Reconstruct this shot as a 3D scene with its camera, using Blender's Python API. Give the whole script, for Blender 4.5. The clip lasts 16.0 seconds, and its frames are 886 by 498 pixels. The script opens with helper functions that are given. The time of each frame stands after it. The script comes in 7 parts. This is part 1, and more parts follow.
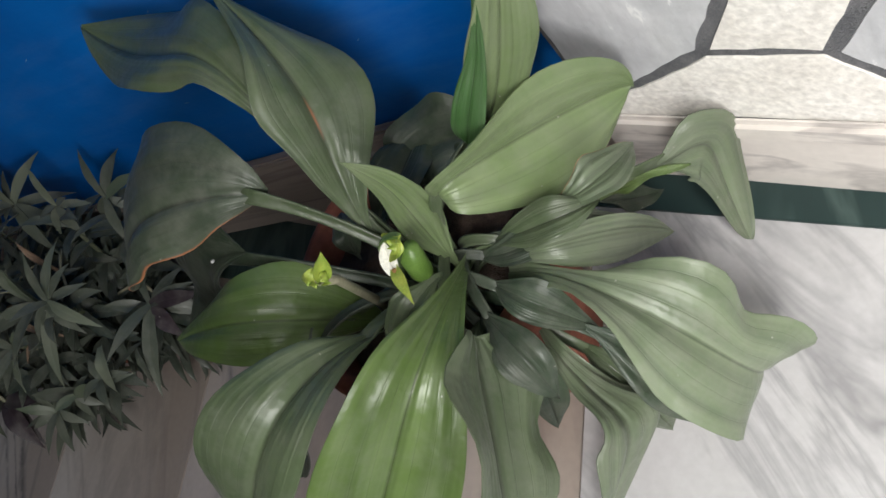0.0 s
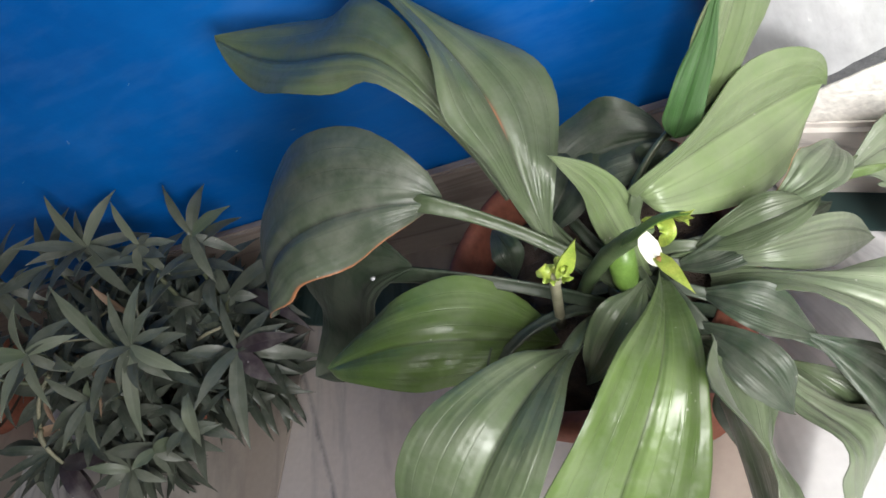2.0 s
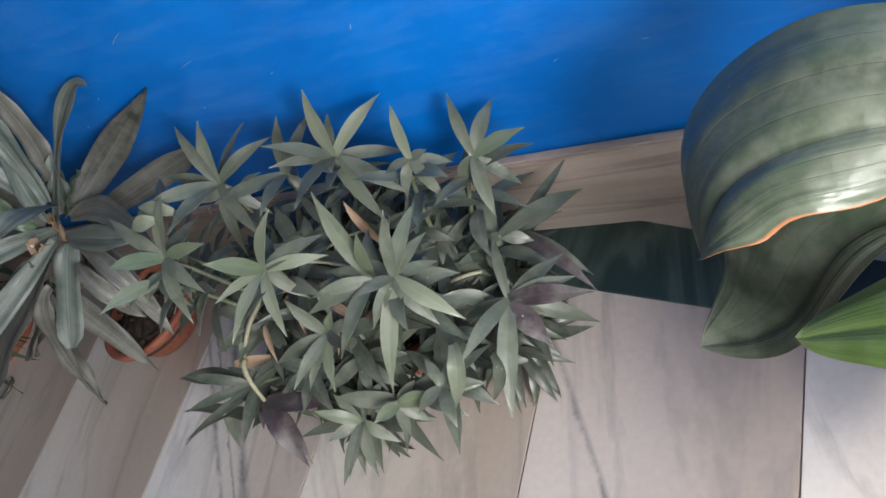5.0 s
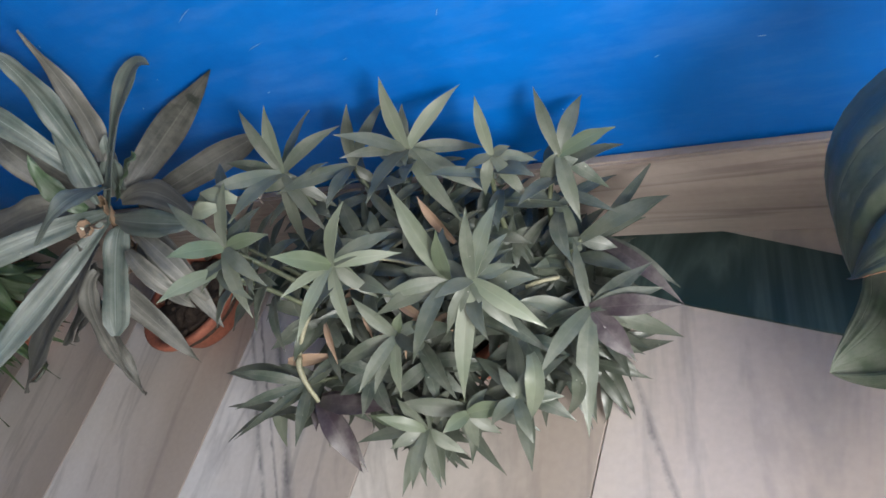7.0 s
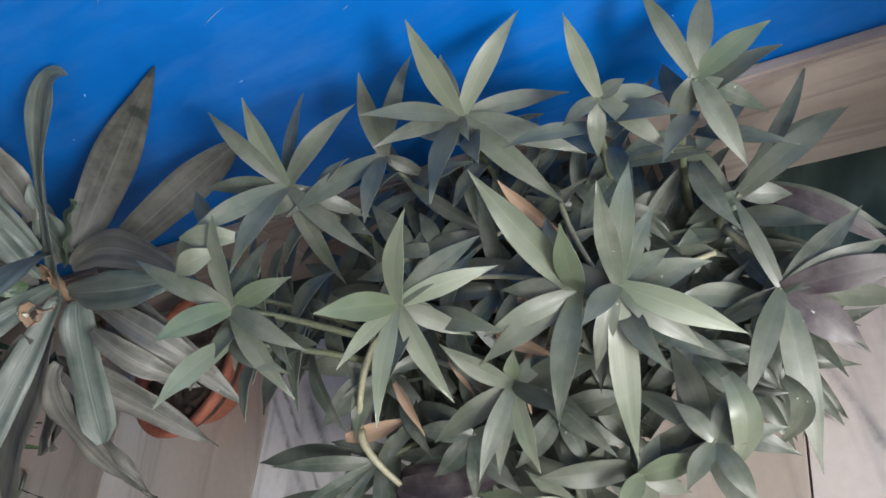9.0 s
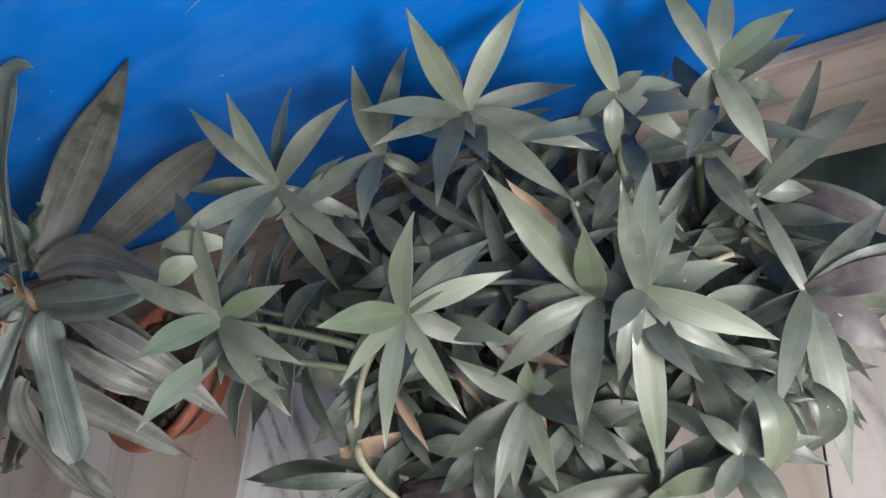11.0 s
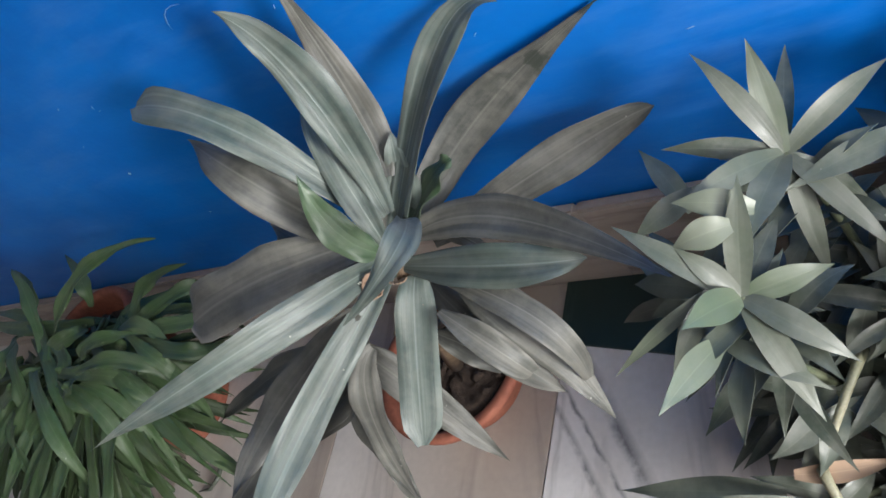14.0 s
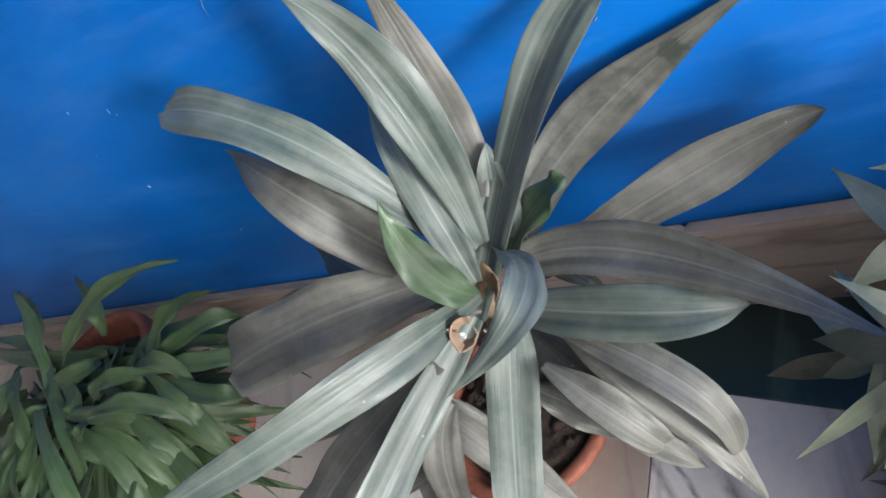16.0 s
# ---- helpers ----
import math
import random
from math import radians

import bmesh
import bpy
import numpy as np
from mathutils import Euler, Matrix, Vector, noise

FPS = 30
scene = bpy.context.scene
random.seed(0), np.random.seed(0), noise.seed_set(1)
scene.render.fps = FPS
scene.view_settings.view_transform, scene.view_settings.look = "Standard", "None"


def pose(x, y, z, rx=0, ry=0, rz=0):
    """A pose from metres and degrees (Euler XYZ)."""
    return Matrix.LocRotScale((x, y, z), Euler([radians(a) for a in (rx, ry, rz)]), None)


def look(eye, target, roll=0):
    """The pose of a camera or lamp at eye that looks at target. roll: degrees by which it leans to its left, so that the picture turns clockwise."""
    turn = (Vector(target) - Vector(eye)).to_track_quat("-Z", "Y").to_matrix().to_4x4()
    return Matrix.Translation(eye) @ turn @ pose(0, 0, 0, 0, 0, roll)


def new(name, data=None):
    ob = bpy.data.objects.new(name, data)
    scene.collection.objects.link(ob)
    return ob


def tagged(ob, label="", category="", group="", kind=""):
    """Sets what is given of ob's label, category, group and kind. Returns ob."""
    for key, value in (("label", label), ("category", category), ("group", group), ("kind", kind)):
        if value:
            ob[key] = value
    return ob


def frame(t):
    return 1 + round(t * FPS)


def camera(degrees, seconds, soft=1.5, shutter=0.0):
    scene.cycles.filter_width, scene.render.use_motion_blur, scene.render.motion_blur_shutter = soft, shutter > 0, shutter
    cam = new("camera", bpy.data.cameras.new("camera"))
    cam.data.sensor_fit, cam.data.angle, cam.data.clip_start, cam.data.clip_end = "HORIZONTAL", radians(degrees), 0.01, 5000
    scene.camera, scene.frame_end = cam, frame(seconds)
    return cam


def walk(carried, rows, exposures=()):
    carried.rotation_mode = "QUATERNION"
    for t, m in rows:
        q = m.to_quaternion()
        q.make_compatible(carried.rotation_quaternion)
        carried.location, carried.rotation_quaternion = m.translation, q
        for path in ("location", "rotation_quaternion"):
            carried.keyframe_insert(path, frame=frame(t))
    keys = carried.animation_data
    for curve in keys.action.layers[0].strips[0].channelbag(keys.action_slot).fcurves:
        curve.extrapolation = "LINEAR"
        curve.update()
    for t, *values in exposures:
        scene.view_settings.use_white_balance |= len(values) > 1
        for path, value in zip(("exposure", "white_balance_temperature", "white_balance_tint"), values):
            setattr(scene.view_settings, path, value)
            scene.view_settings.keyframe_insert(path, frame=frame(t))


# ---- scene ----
cam = camera(59.1, 16.0, 1.6)
# seconds, eye (metres), yaw, pitch, lean to the left (degrees)
ROWS = [
    (0, 0.7528, -0.4213, 0.6191, 54.21, -47.00, -54.39),
    (0.5, 0.7138, -0.4238, 0.6180, 51.55, -46.20, -51.15),
    (1, 0.6398, -0.4253, 0.6148, 48.84, -45.72, -49.73),
    (1.5, 0.6183, -0.4344, 0.6279, 47.05, -44.98, -49.81),
    (2, 0.6044, -0.4547, 0.6426, 46.63, -44.90, -49.88),
    (2.5, 0.5604, -0.4636, 0.6425, 46.56, -44.93, -49.64),
    (3, 0.4971, -0.4507, 0.6291, 47.87, -44.54, -50.86),
    (3.5, 0.4072, -0.4423, 0.6321, 48.68, -43.73, -49.95),
    (4, 0.3542, -0.4534, 0.6377, 49.15, -43.62, -47.36),
    (6.5, 0.2980, -0.4593, 0.6655, 53.61, -41.49, -44.85),
    (7, 0.2595, -0.4537, 0.6538, 52.72, -42.00, -43.60),
    (7.5, 0.2186, -0.4284, 0.6292, 54.11, -41.82, -47.16),
    (8, 0.1557, -0.4056, 0.6053, 52.45, -42.94, -49.86),
    (8.5, 0.0978, -0.3744, 0.5698, 52.14, -44.12, -53.76),
    (11, 0.0295, -0.3442, 0.5593, 49.98, -47.13, -54.00),
    (11.5, 0.0176, -0.3588, 0.5878, 51.16, -46.33, -51.83),
    (12, -0.0052, -0.3673, 0.6105, 52.18, -45.14, -49.74),
    (12.5, -0.0302, -0.3791, 0.6264, 53.00, -43.91, -48.25),
    (13, -0.0617, -0.3853, 0.6416, 53.13, -42.75, -47.59),
    (13.5, -0.1308, -0.3847, 0.6318, 52.94, -41.83, -48.45),
    (14, -0.2128, -0.3769, 0.6321, 52.91, -41.07, -49.99),
    (14.5, -0.2597, -0.3619, 0.6197, 53.22, -40.90, -50.08),
    (15, -0.2866, -0.3506, 0.6107, 52.88, -41.03, -49.98),
    (15.5, -0.3081, -0.3371, 0.6060, 52.33, -40.62, -49.07),
    (16, -0.3239, -0.3189, 0.6043, 53.16, -40.92, -50.22),
]
EXPOSURES = [(0.0, 0.15), (0.5, 0.2), (1.0, 0.6), (1.5, 0.88), (2.5, 1.06), (3.0, 1.38), (3.5, 1.82), (4.0, 2.0), (6.5, 2.28), (8.0, 2.36), (11.0, 2.4), (12.5, 2.55), (14.0, 2.85), (16.0, 3.19)]
walk(cam, [(t, pose(x, y, z, 90 + pitch, 0, yaw) @ pose(0, 0, 0, 0, 0, lean)) for t, x, y, z, yaw, pitch, lean in ROWS], EXPOSURES)

# ---- world, sun
SKY, SUN, SIDE_LAMP, FILL_LAMP = 0.004, 5.0, 5.6, 3.4
world = bpy.data.worlds.new("sky")
scene.world = world
world.use_nodes = True
wn = world.node_tree
sky = wn.nodes.new("ShaderNodeTexSky")
sky.sky_type = "NISHITA"
sky.sun_disc = False
sky.sun_elevation, sky.sun_rotation = radians(50), radians(149)
wn.links.new(sky.outputs[0], wn.nodes["Background"].inputs[0])
wn.nodes["Background"].inputs[1].default_value = SKY
sun = new("sun", bpy.data.lights.new("sun", "SUN"))
sun.data.energy, sun.data.angle, sun.data.color = SUN, radians(16), (1.0, 0.97, 0.93)
sun.matrix_world = look((0.61, -1.15, 1.60), (0, 0, 0))

# ---- materials
MATS = {}


def nodes_of(name):
    m = bpy.data.materials.new(name)
    m.use_nodes = True
    MATS[name] = m
    nt = m.node_tree
    return m, nt, nt.nodes["Principled BSDF"], nt.nodes, nt.links


def node(nt, kind, **values):
    n = nt.nodes.new(kind)
    for k, v in values.items():
        n.inputs[k].default_value = v
    return n


def ramp(nt, stops):
    r = nt.nodes.new("ShaderNodeValToRGB")
    e = r.color_ramp.elements
    while len(e) < len(stops):
        e.new(0.5)
    for s, (p, c) in zip(e, stops):
        s.position, s.color = p, (*c, 1)
    return r


def maths(nt, op, a, b=0.0, clamp=False):
    n = nt.nodes.new("ShaderNodeMath")
    n.operation, n.use_clamp = op, clamp
    for i, v in ((0, a), (1, b)):
        if isinstance(v, (int, float)):
            n.inputs[i].default_value = v
        else:
            nt.links.new(v, n.inputs[i])
    return n.outputs[0]


def mix(nt, fac, a, b, kind="MIX"):
    n = nt.nodes.new("ShaderNodeMix")
    n.data_type, n.blend_type = "RGBA", kind
    for i, v in ((0, fac), (6, a), (7, b)):
        if isinstance(v, (int, float)):
            n.inputs[i].default_value = v
        elif isinstance(v, tuple):
            n.inputs[i].default_value = (*v, 1)
        else:
            nt.links.new(v, n.inputs[i])
    return n.outputs[2]


def bump(nt, bsdf, height, strength, distance=0.001):
    b = node(nt, "ShaderNodeBump", Strength=strength, Distance=distance)
    nt.links.new(height, b.inputs["Height"])
    nt.links.new(b.outputs[0], bsdf.inputs["Normal"])


def leaf_material(name, base, pale, rough, veins, rib, dust, edge=None, ribs=8, bold=0.0, rust=None, spots=False):
    """Leaf skin: parallel veins along the blade, a paler rib, dust, and blotches."""
    m, nt, bs, n, l = nodes_of(name)
    uv = n.new("ShaderNodeUVMap")
    sep = n.new("ShaderNodeSeparateXYZ")
    l.new(uv.outputs[0], sep.inputs[0])
    co = n.new("ShaderNodeTexCoord")
    blot = node(nt, "ShaderNodeTexNoise", Scale=16.0, Detail=4.0, Roughness=0.55)
    l.new(co.outputs["Object"], blot.inputs["Vector"])
    fine = node(nt, "ShaderNodeTexNoise", Scale=420.0, Detail=3.0)
    l.new(co.outputs["Object"], fine.inputs["Vector"])
    stretch = n.new("ShaderNodeMapping")
    stretch.inputs["Scale"].default_value = (veins * (0.55 if ribs == 8 else 0.8), 0.9 if ribs == 8 else 1.3, 1)
    l.new(uv.outputs[0], stretch.inputs[0])
    own = n.new("ShaderNodeObjectInfo")
    move = n.new("ShaderNodeCombineXYZ")
    l.new(maths(nt, "MULTIPLY", own.outputs["Random"], 50.0), move.inputs[1])
    l.new(move.outputs[0], stretch.inputs["Location"])
    streak = node(nt, "ShaderNodeTexNoise", Scale=1.0, Detail=2.0, Roughness=0.5)
    l.new(stretch.outputs[0], streak.inputs["Vector"])
    info = n.new("ShaderNodeObjectInfo")
    # blotches
    b2 = ramp(nt, [(0.38, (0, 0, 0)), (0.66, (1, 1, 1))])
    l.new(blot.outputs[0], b2.inputs[0])
    col = mix(nt, maths(nt, "MULTIPLY", b2.outputs[0], 0.7), base, pale)
    st = ramp(nt, [(0.3, (0.64, 0.66, 0.68)), (0.75, (1.32, 1.30, 1.28))] if ribs == 8 else [(0.3, (0.82, 0.82, 0.82)), (0.75, (1.16, 1.16, 1.16))])
    l.new(streak.outputs[0], st.inputs[0])
    col = mix(nt, 0.35 if ribs == 4 else 0.7, col, st.outputs[0], "MULTIPLY")
    # the main veins, as fine dark grooves with a paler shoulder
    lines = maths(nt, "ABSOLUTE", maths(nt, "SINE", maths(nt, "MULTIPLY", sep.outputs[0], ribs * 3.1416)))
    groove = maths(nt, "SUBTRACT", 1.0, maths(nt, "MULTIPLY", lines, 7.0), True)
    col = mix(nt, maths(nt, "MULTIPLY", groove, 0.04 if ribs == 4 else (0.28 if ribs == 8 else 0.22)), col, tuple(v * 0.55 for v in base))
    if bold:
        # broad pale and dark bands along the blade
        wide = n.new("ShaderNodeMapping")
        wide.inputs["Scale"].default_value = (5.5, 0.7, 1)
        l.new(uv.outputs[0], wide.inputs[0])
        shift = n.new("ShaderNodeCombineXYZ")
        l.new(maths(nt, "MULTIPLY", info.outputs["Random"], 30.0), shift.inputs[1])
        l.new(shift.outputs[0], wide.inputs["Location"])
        bn = node(nt, "ShaderNodeTexNoise", Scale=1.0, Detail=3.0, Roughness=0.6)
        l.new(wide.outputs[0], bn.inputs["Vector"])
        br = ramp(nt, [(0.36, (0.62, 0.66, 0.66)), (0.66, (1.35, 1.32, 1.30))])
        l.new(bn.outputs[0], br.inputs[0])
        col = mix(nt, bold, col, br.outputs[0], "MULTIPLY")
    off = maths(nt, "ABSOLUTE", maths(nt, "SUBTRACT", sep.outputs[0], 0.5))
    ribmask = maths(nt, "SUBTRACT", 1.0, maths(nt, "MULTIPLY", off, 26.0), True)
    col = mix(nt, maths(nt, "MULTIPLY", ribmask, rib), col, tuple(min(1, c * 1.9) for c in pale))
    if ribs == 8:
        dark_rib = maths(nt, "SUBTRACT", 1.0, maths(nt, "MULTIPLY", off, 44.0), True)
        col = mix(nt, maths(nt, "MULTIPLY", dark_rib, 0.9), col, tuple(v * 0.4 for v in base))
    fleck = node(nt, "ShaderNodeTexVoronoi", Scale=150.0)
    l.new(co.outputs["Object"], fleck.inputs["Vector"])
    few = node(nt, "ShaderNodeTexNoise", Scale=40.0)
    l.new(co.outputs["Object"], few.inputs["Vector"])
    fm = maths(nt, "MULTIPLY", maths(nt, "LESS_THAN", fleck.outputs["Distance"], 0.10), maths(nt, "GREATER_THAN", few.outputs[0], 0.66))
    col = mix(nt, maths(nt, "MULTIPLY", fm, 0.7), col, (0.38, 0.38, 0.34))
    dn = ramp(nt, [(0.42, (0, 0, 0)), (0.75, (1, 1, 1))])
    dnoise = node(nt, "ShaderNodeTexNoise", Scale=60.0, Detail=6.0, Roughness=0.7)
    l.new(co.outputs["Object"], dnoise.inputs["Vector"])
    l.new(dnoise.outputs[0], dn.inputs[0])
    col = mix(nt, maths(nt, "MULTIPLY", dn.outputs[0], dust), col, (0.26, 0.25, 0.22))
    if rust:
        # a rusty scar along the midrib
        reach = maths(nt, "MULTIPLY", maths(nt, "SUBTRACT", maths(nt, "MULTIPLY", maths(nt, "SUBTRACT", sep.outputs[1], rust[0]), 12.0), 0.0, True), maths(nt, "MULTIPLY", maths(nt, "SUBTRACT", rust[1], sep.outputs[1]), 12.0, True))
        line = maths(nt, "SUBTRACT", 1.0, maths(nt, "MULTIPLY", off, 60.0), True)
        col = mix(nt, maths(nt, "MULTIPLY", maths(nt, "MULTIPLY", line, reach), 0.9), col, (0.34, 0.13, 0.06))
    if spots:
        # dark rotting patches towards the tip
        sn = node(nt, "ShaderNodeTexNoise", Scale=55.0, Detail=3.0)
        l.new(co.outputs["Object"], sn.inputs["Vector"])
        far = maths(nt, "MULTIPLY", maths(nt, "SUBTRACT", sep.outputs[1], 0.55), 5.0, True)
        blob = maths(nt, "MULTIPLY", maths(nt, "SUBTRACT", sn.outputs[0], 0.52), 14.0, True)
        col = mix(nt, maths(nt, "MULTIPLY", maths(nt, "MULTIPLY", far, blob), 0.75), col, (0.022, 0.030, 0.024))
    if edge:
        en = maths(nt, "ADD", sep.outputs[0], maths(nt, "MULTIPLY", maths(nt, "SUBTRACT", blot.outputs[0], 0.5), 0.09))
        em = maths(nt, "MULTIPLY", maths(nt, "SUBTRACT", 0.022, en), 60.0, True)
        col = mix(nt, em, col, edge)
    hsv = n.new("ShaderNodeHueSaturation")
    l.new(col, hsv.inputs["Color"])
    l.new(maths(nt, "MULTIPLY_ADD", info.outputs["Random"], 0.35), hsv.inputs["Value"])
    hsv.inputs["Value"].links[0].from_node.inputs[2].default_value = 0.82
    l.new(hsv.outputs[0], bs.inputs["Base Color"])
    l.new(maths(nt, "MULTIPLY_ADD", dn.outputs[0], 0.25), bs.inputs["Roughness"])
    bs.inputs["Roughness"].links[0].from_node.inputs[2].default_value = rough
    bs.inputs["Specular IOR Level"].default_value = 0.5
    bs.inputs["Sheen Weight"].default_value, bs.inputs["Sheen Roughness"].default_value = 0.05, 0.4
    wave = maths(nt, "SINE", maths(nt, "MULTIPLY", sep.outputs[0], veins * 6.283))
    h = maths(nt, "ADD", maths(nt, "MULTIPLY", wave, 0.12 if ribs == 8 else 0.10), maths(nt, "MULTIPLY", streak.outputs[0], 3.6 if ribs == 8 else 2.2))
    h = maths(nt, "SUBTRACT", h, maths(nt, "MULTIPLY", groove, 0.4 if ribs == 8 else 0.6))
    h = maths(nt, "ADD", h, maths(nt, "MULTIPLY", fine.outputs[0], 0.25))
    if ribs == 8:
        crumple = node(nt, "ShaderNodeTexNoise", Scale=55.0, Detail=2.0, Roughness=0.5)
        l.new(co.outputs["Object"], crumple.inputs["Vector"])
        h = maths(nt, "ADD", h, maths(nt, "MULTIPLY", crumple.outputs[0], 5.0))
    bump(nt, bs, h, 0.08 if ribs == 4 else (0.42 if ribs == 8 else 0.30), 0.0009)
    return m


leaf_material("broad", (0.076, 0.107, 0.054), (0.105, 0.139, 0.076), 0.29, 16, 0.10, 0.20)
leaf_material("broad_rust", (0.076, 0.107, 0.054), (0.105, 0.139, 0.076), 0.29, 16, 0.10, 0.20, rust=(0.40, 0.62))
# dark copy of broad: the canopy's shade is put into its colour
leaf_material("broad_shaded", (0.030, 0.048, 0.029), (0.048, 0.066, 0.039), 0.42, 16, 0.10, 0.25)
leaf_material("broad_bright", (0.079, 0.130, 0.033), (0.118, 0.177, 0.059), 0.28, 16, 0.10, 0.14)
leaf_material("broad_worn", (0.063, 0.085, 0.056), (0.095, 0.117, 0.078), 0.34, 16, 0.10, 0.3, edge=(0.36, 0.15, 0.07))
leaf_material("broad_scorched", (0.110, 0.150, 0.085), (0.150, 0.185, 0.120), 0.33, 16, 0.10, 0.2, edge=(0.40, 0.17, 0.09))
leaf_material("strap_leaf", (0.064, 0.087, 0.078), (0.118, 0.142, 0.129), 0.43, 7, 0.5, 0.25, ribs=6, bold=1.0)
leaf_material("strap_dusty", (0.082, 0.083, 0.075), (0.132, 0.131, 0.118), 0.47, 7, 0.45, 0.35, ribs=6, bold=0.9)
leaf_material("strap_spotted", (0.061, 0.064, 0.059), (0.103, 0.102, 0.093), 0.47, 7, 0.45, 0.35, ribs=6, bold=0.9, spots=True)
leaf_material("strap_green", (0.039, 0.073, 0.037), (0.064, 0.100, 0.055), 0.36, 7, 0.4, 0.15, ribs=6, bold=0.7)
leaf_material("rosette", (0.069, 0.084, 0.063), (0.099, 0.113, 0.084), 0.36, 5, 0.16, 0.25, ribs=4)
# lit copy of rosette: sunlight and silvery sheen are put into the colour
leaf_material("rosette_lit", (0.115, 0.140, 0.100), (0.165, 0.182, 0.134), 0.36, 5, 0.16, 0.2, ribs=4)
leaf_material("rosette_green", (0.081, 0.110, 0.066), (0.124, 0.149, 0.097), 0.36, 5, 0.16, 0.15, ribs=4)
# dark copy of rosette: inner shade is in its colour; also for dry litter
leaf_material("rosette_shade_dark", (0.042, 0.057, 0.043), (0.075, 0.085, 0.065), 0.36, 5, 0.4, 0.3, ribs=4)
leaf_material("rosette_purple", (0.030, 0.021, 0.027), (0.050, 0.035, 0.043), 0.42, 5, 0.35, 0.3, ribs=4)
leaf_material("grass_leaf", (0.033, 0.068, 0.023), (0.056, 0.096, 0.040), 0.48, 4, 0.35, 0.15, ribs=4)
leaf_material("grass_dark", (0.028, 0.054, 0.017), (0.051, 0.085, 0.029), 0.5, 4, 0.3, 0.15, ribs=4)
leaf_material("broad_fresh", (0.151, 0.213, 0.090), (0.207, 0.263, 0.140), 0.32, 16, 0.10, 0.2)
# dusty, lit copy of broad: light from the right is put into its colour
leaf_material("broad_lit", (0.125, 0.164, 0.096), (0.168, 0.204, 0.132), 0.36, 16, 0.10, 0.3)
leaf_material("broad_back", (0.040, 0.115, 0.026), (0.056, 0.145, 0.038), 0.5, 16, 0.10, 0.1)
leaf_material("dry", (0.24, 0.155, 0.10), (0.36, 0.25, 0.17), 0.7, 4, 0.2, 0.2, ribs=4)


def plain_material(name, a, b, rough, scale, strength=0.2, detail=6.0, distance=0.001, metal=0.0):
    m, nt, bs, n, l = nodes_of(name)
    co = n.new("ShaderNodeTexCoord")
    t1 = node(nt, "ShaderNodeTexNoise", Scale=scale, Detail=detail, Roughness=0.65)
    t2 = node(nt, "ShaderNodeTexNoise", Scale=scale * 12, Detail=4.0)
    l.new(co.outputs["Object"], t1.inputs["Vector"])
    l.new(co.outputs["Object"], t2.inputs["Vector"])
    r = ramp(nt, [(0.35, a), (0.68, b)])
    l.new(t1.outputs[0], r.inputs[0])
    g = ramp(nt, [(0.3, (0.8, 0.8, 0.8)), (0.7, (1.1, 1.1, 1.1))])
    l.new(t2.outputs[0], g.inputs[0])
    l.new(mix(nt, 1.0, r.outputs[0], g.outputs[0], "MULTIPLY"), bs.inputs["Base Color"])
    bs.inputs["Roughness"].default_value, bs.inputs["Metallic"].default_value = rough, metal
    bump(nt, bs, t2.outputs[0], strength, distance)
    return m


plain_material("terracotta", (0.21, 0.060, 0.036), (0.34, 0.12, 0.075), 0.8, 14, 0.35)
plain_material("soil", (0.035, 0.022, 0.016), (0.11, 0.075, 0.055), 0.95, 60, 1.0, distance=0.004)
plain_material("stem_green", (0.07, 0.085, 0.05), (0.12, 0.13, 0.08), 0.5, 40)
plain_material("stem_pale", (0.22, 0.22, 0.14), (0.32, 0.30, 0.21), 0.55, 40)
plain_material("petiole", (0.060, 0.100, 0.040), (0.11, 0.15, 0.07), 0.4, 40)
plain_material("pod", (0.085, 0.165, 0.030), (0.135, 0.235, 0.048), 0.35, 60)
plain_material("husk", (0.12, 0.075, 0.045), (0.24, 0.165, 0.10), 0.75, 70, 0.6)
plain_material("bud", (0.22, 0.32, 0.05), (0.42, 0.46, 0.09), 0.4, 90)
plain_material("petal_white", (0.66, 0.66, 0.56), (0.80, 0.79, 0.72), 0.45, 60)
plain_material("petal_brown", (0.20, 0.09, 0.03), (0.35, 0.20, 0.06), 0.6, 80)
plain_material("stone_cream", (0.79, 0.76, 0.71), (0.88, 0.86, 0.82), 0.75, 16, 0.3, 8.0, 0.003)


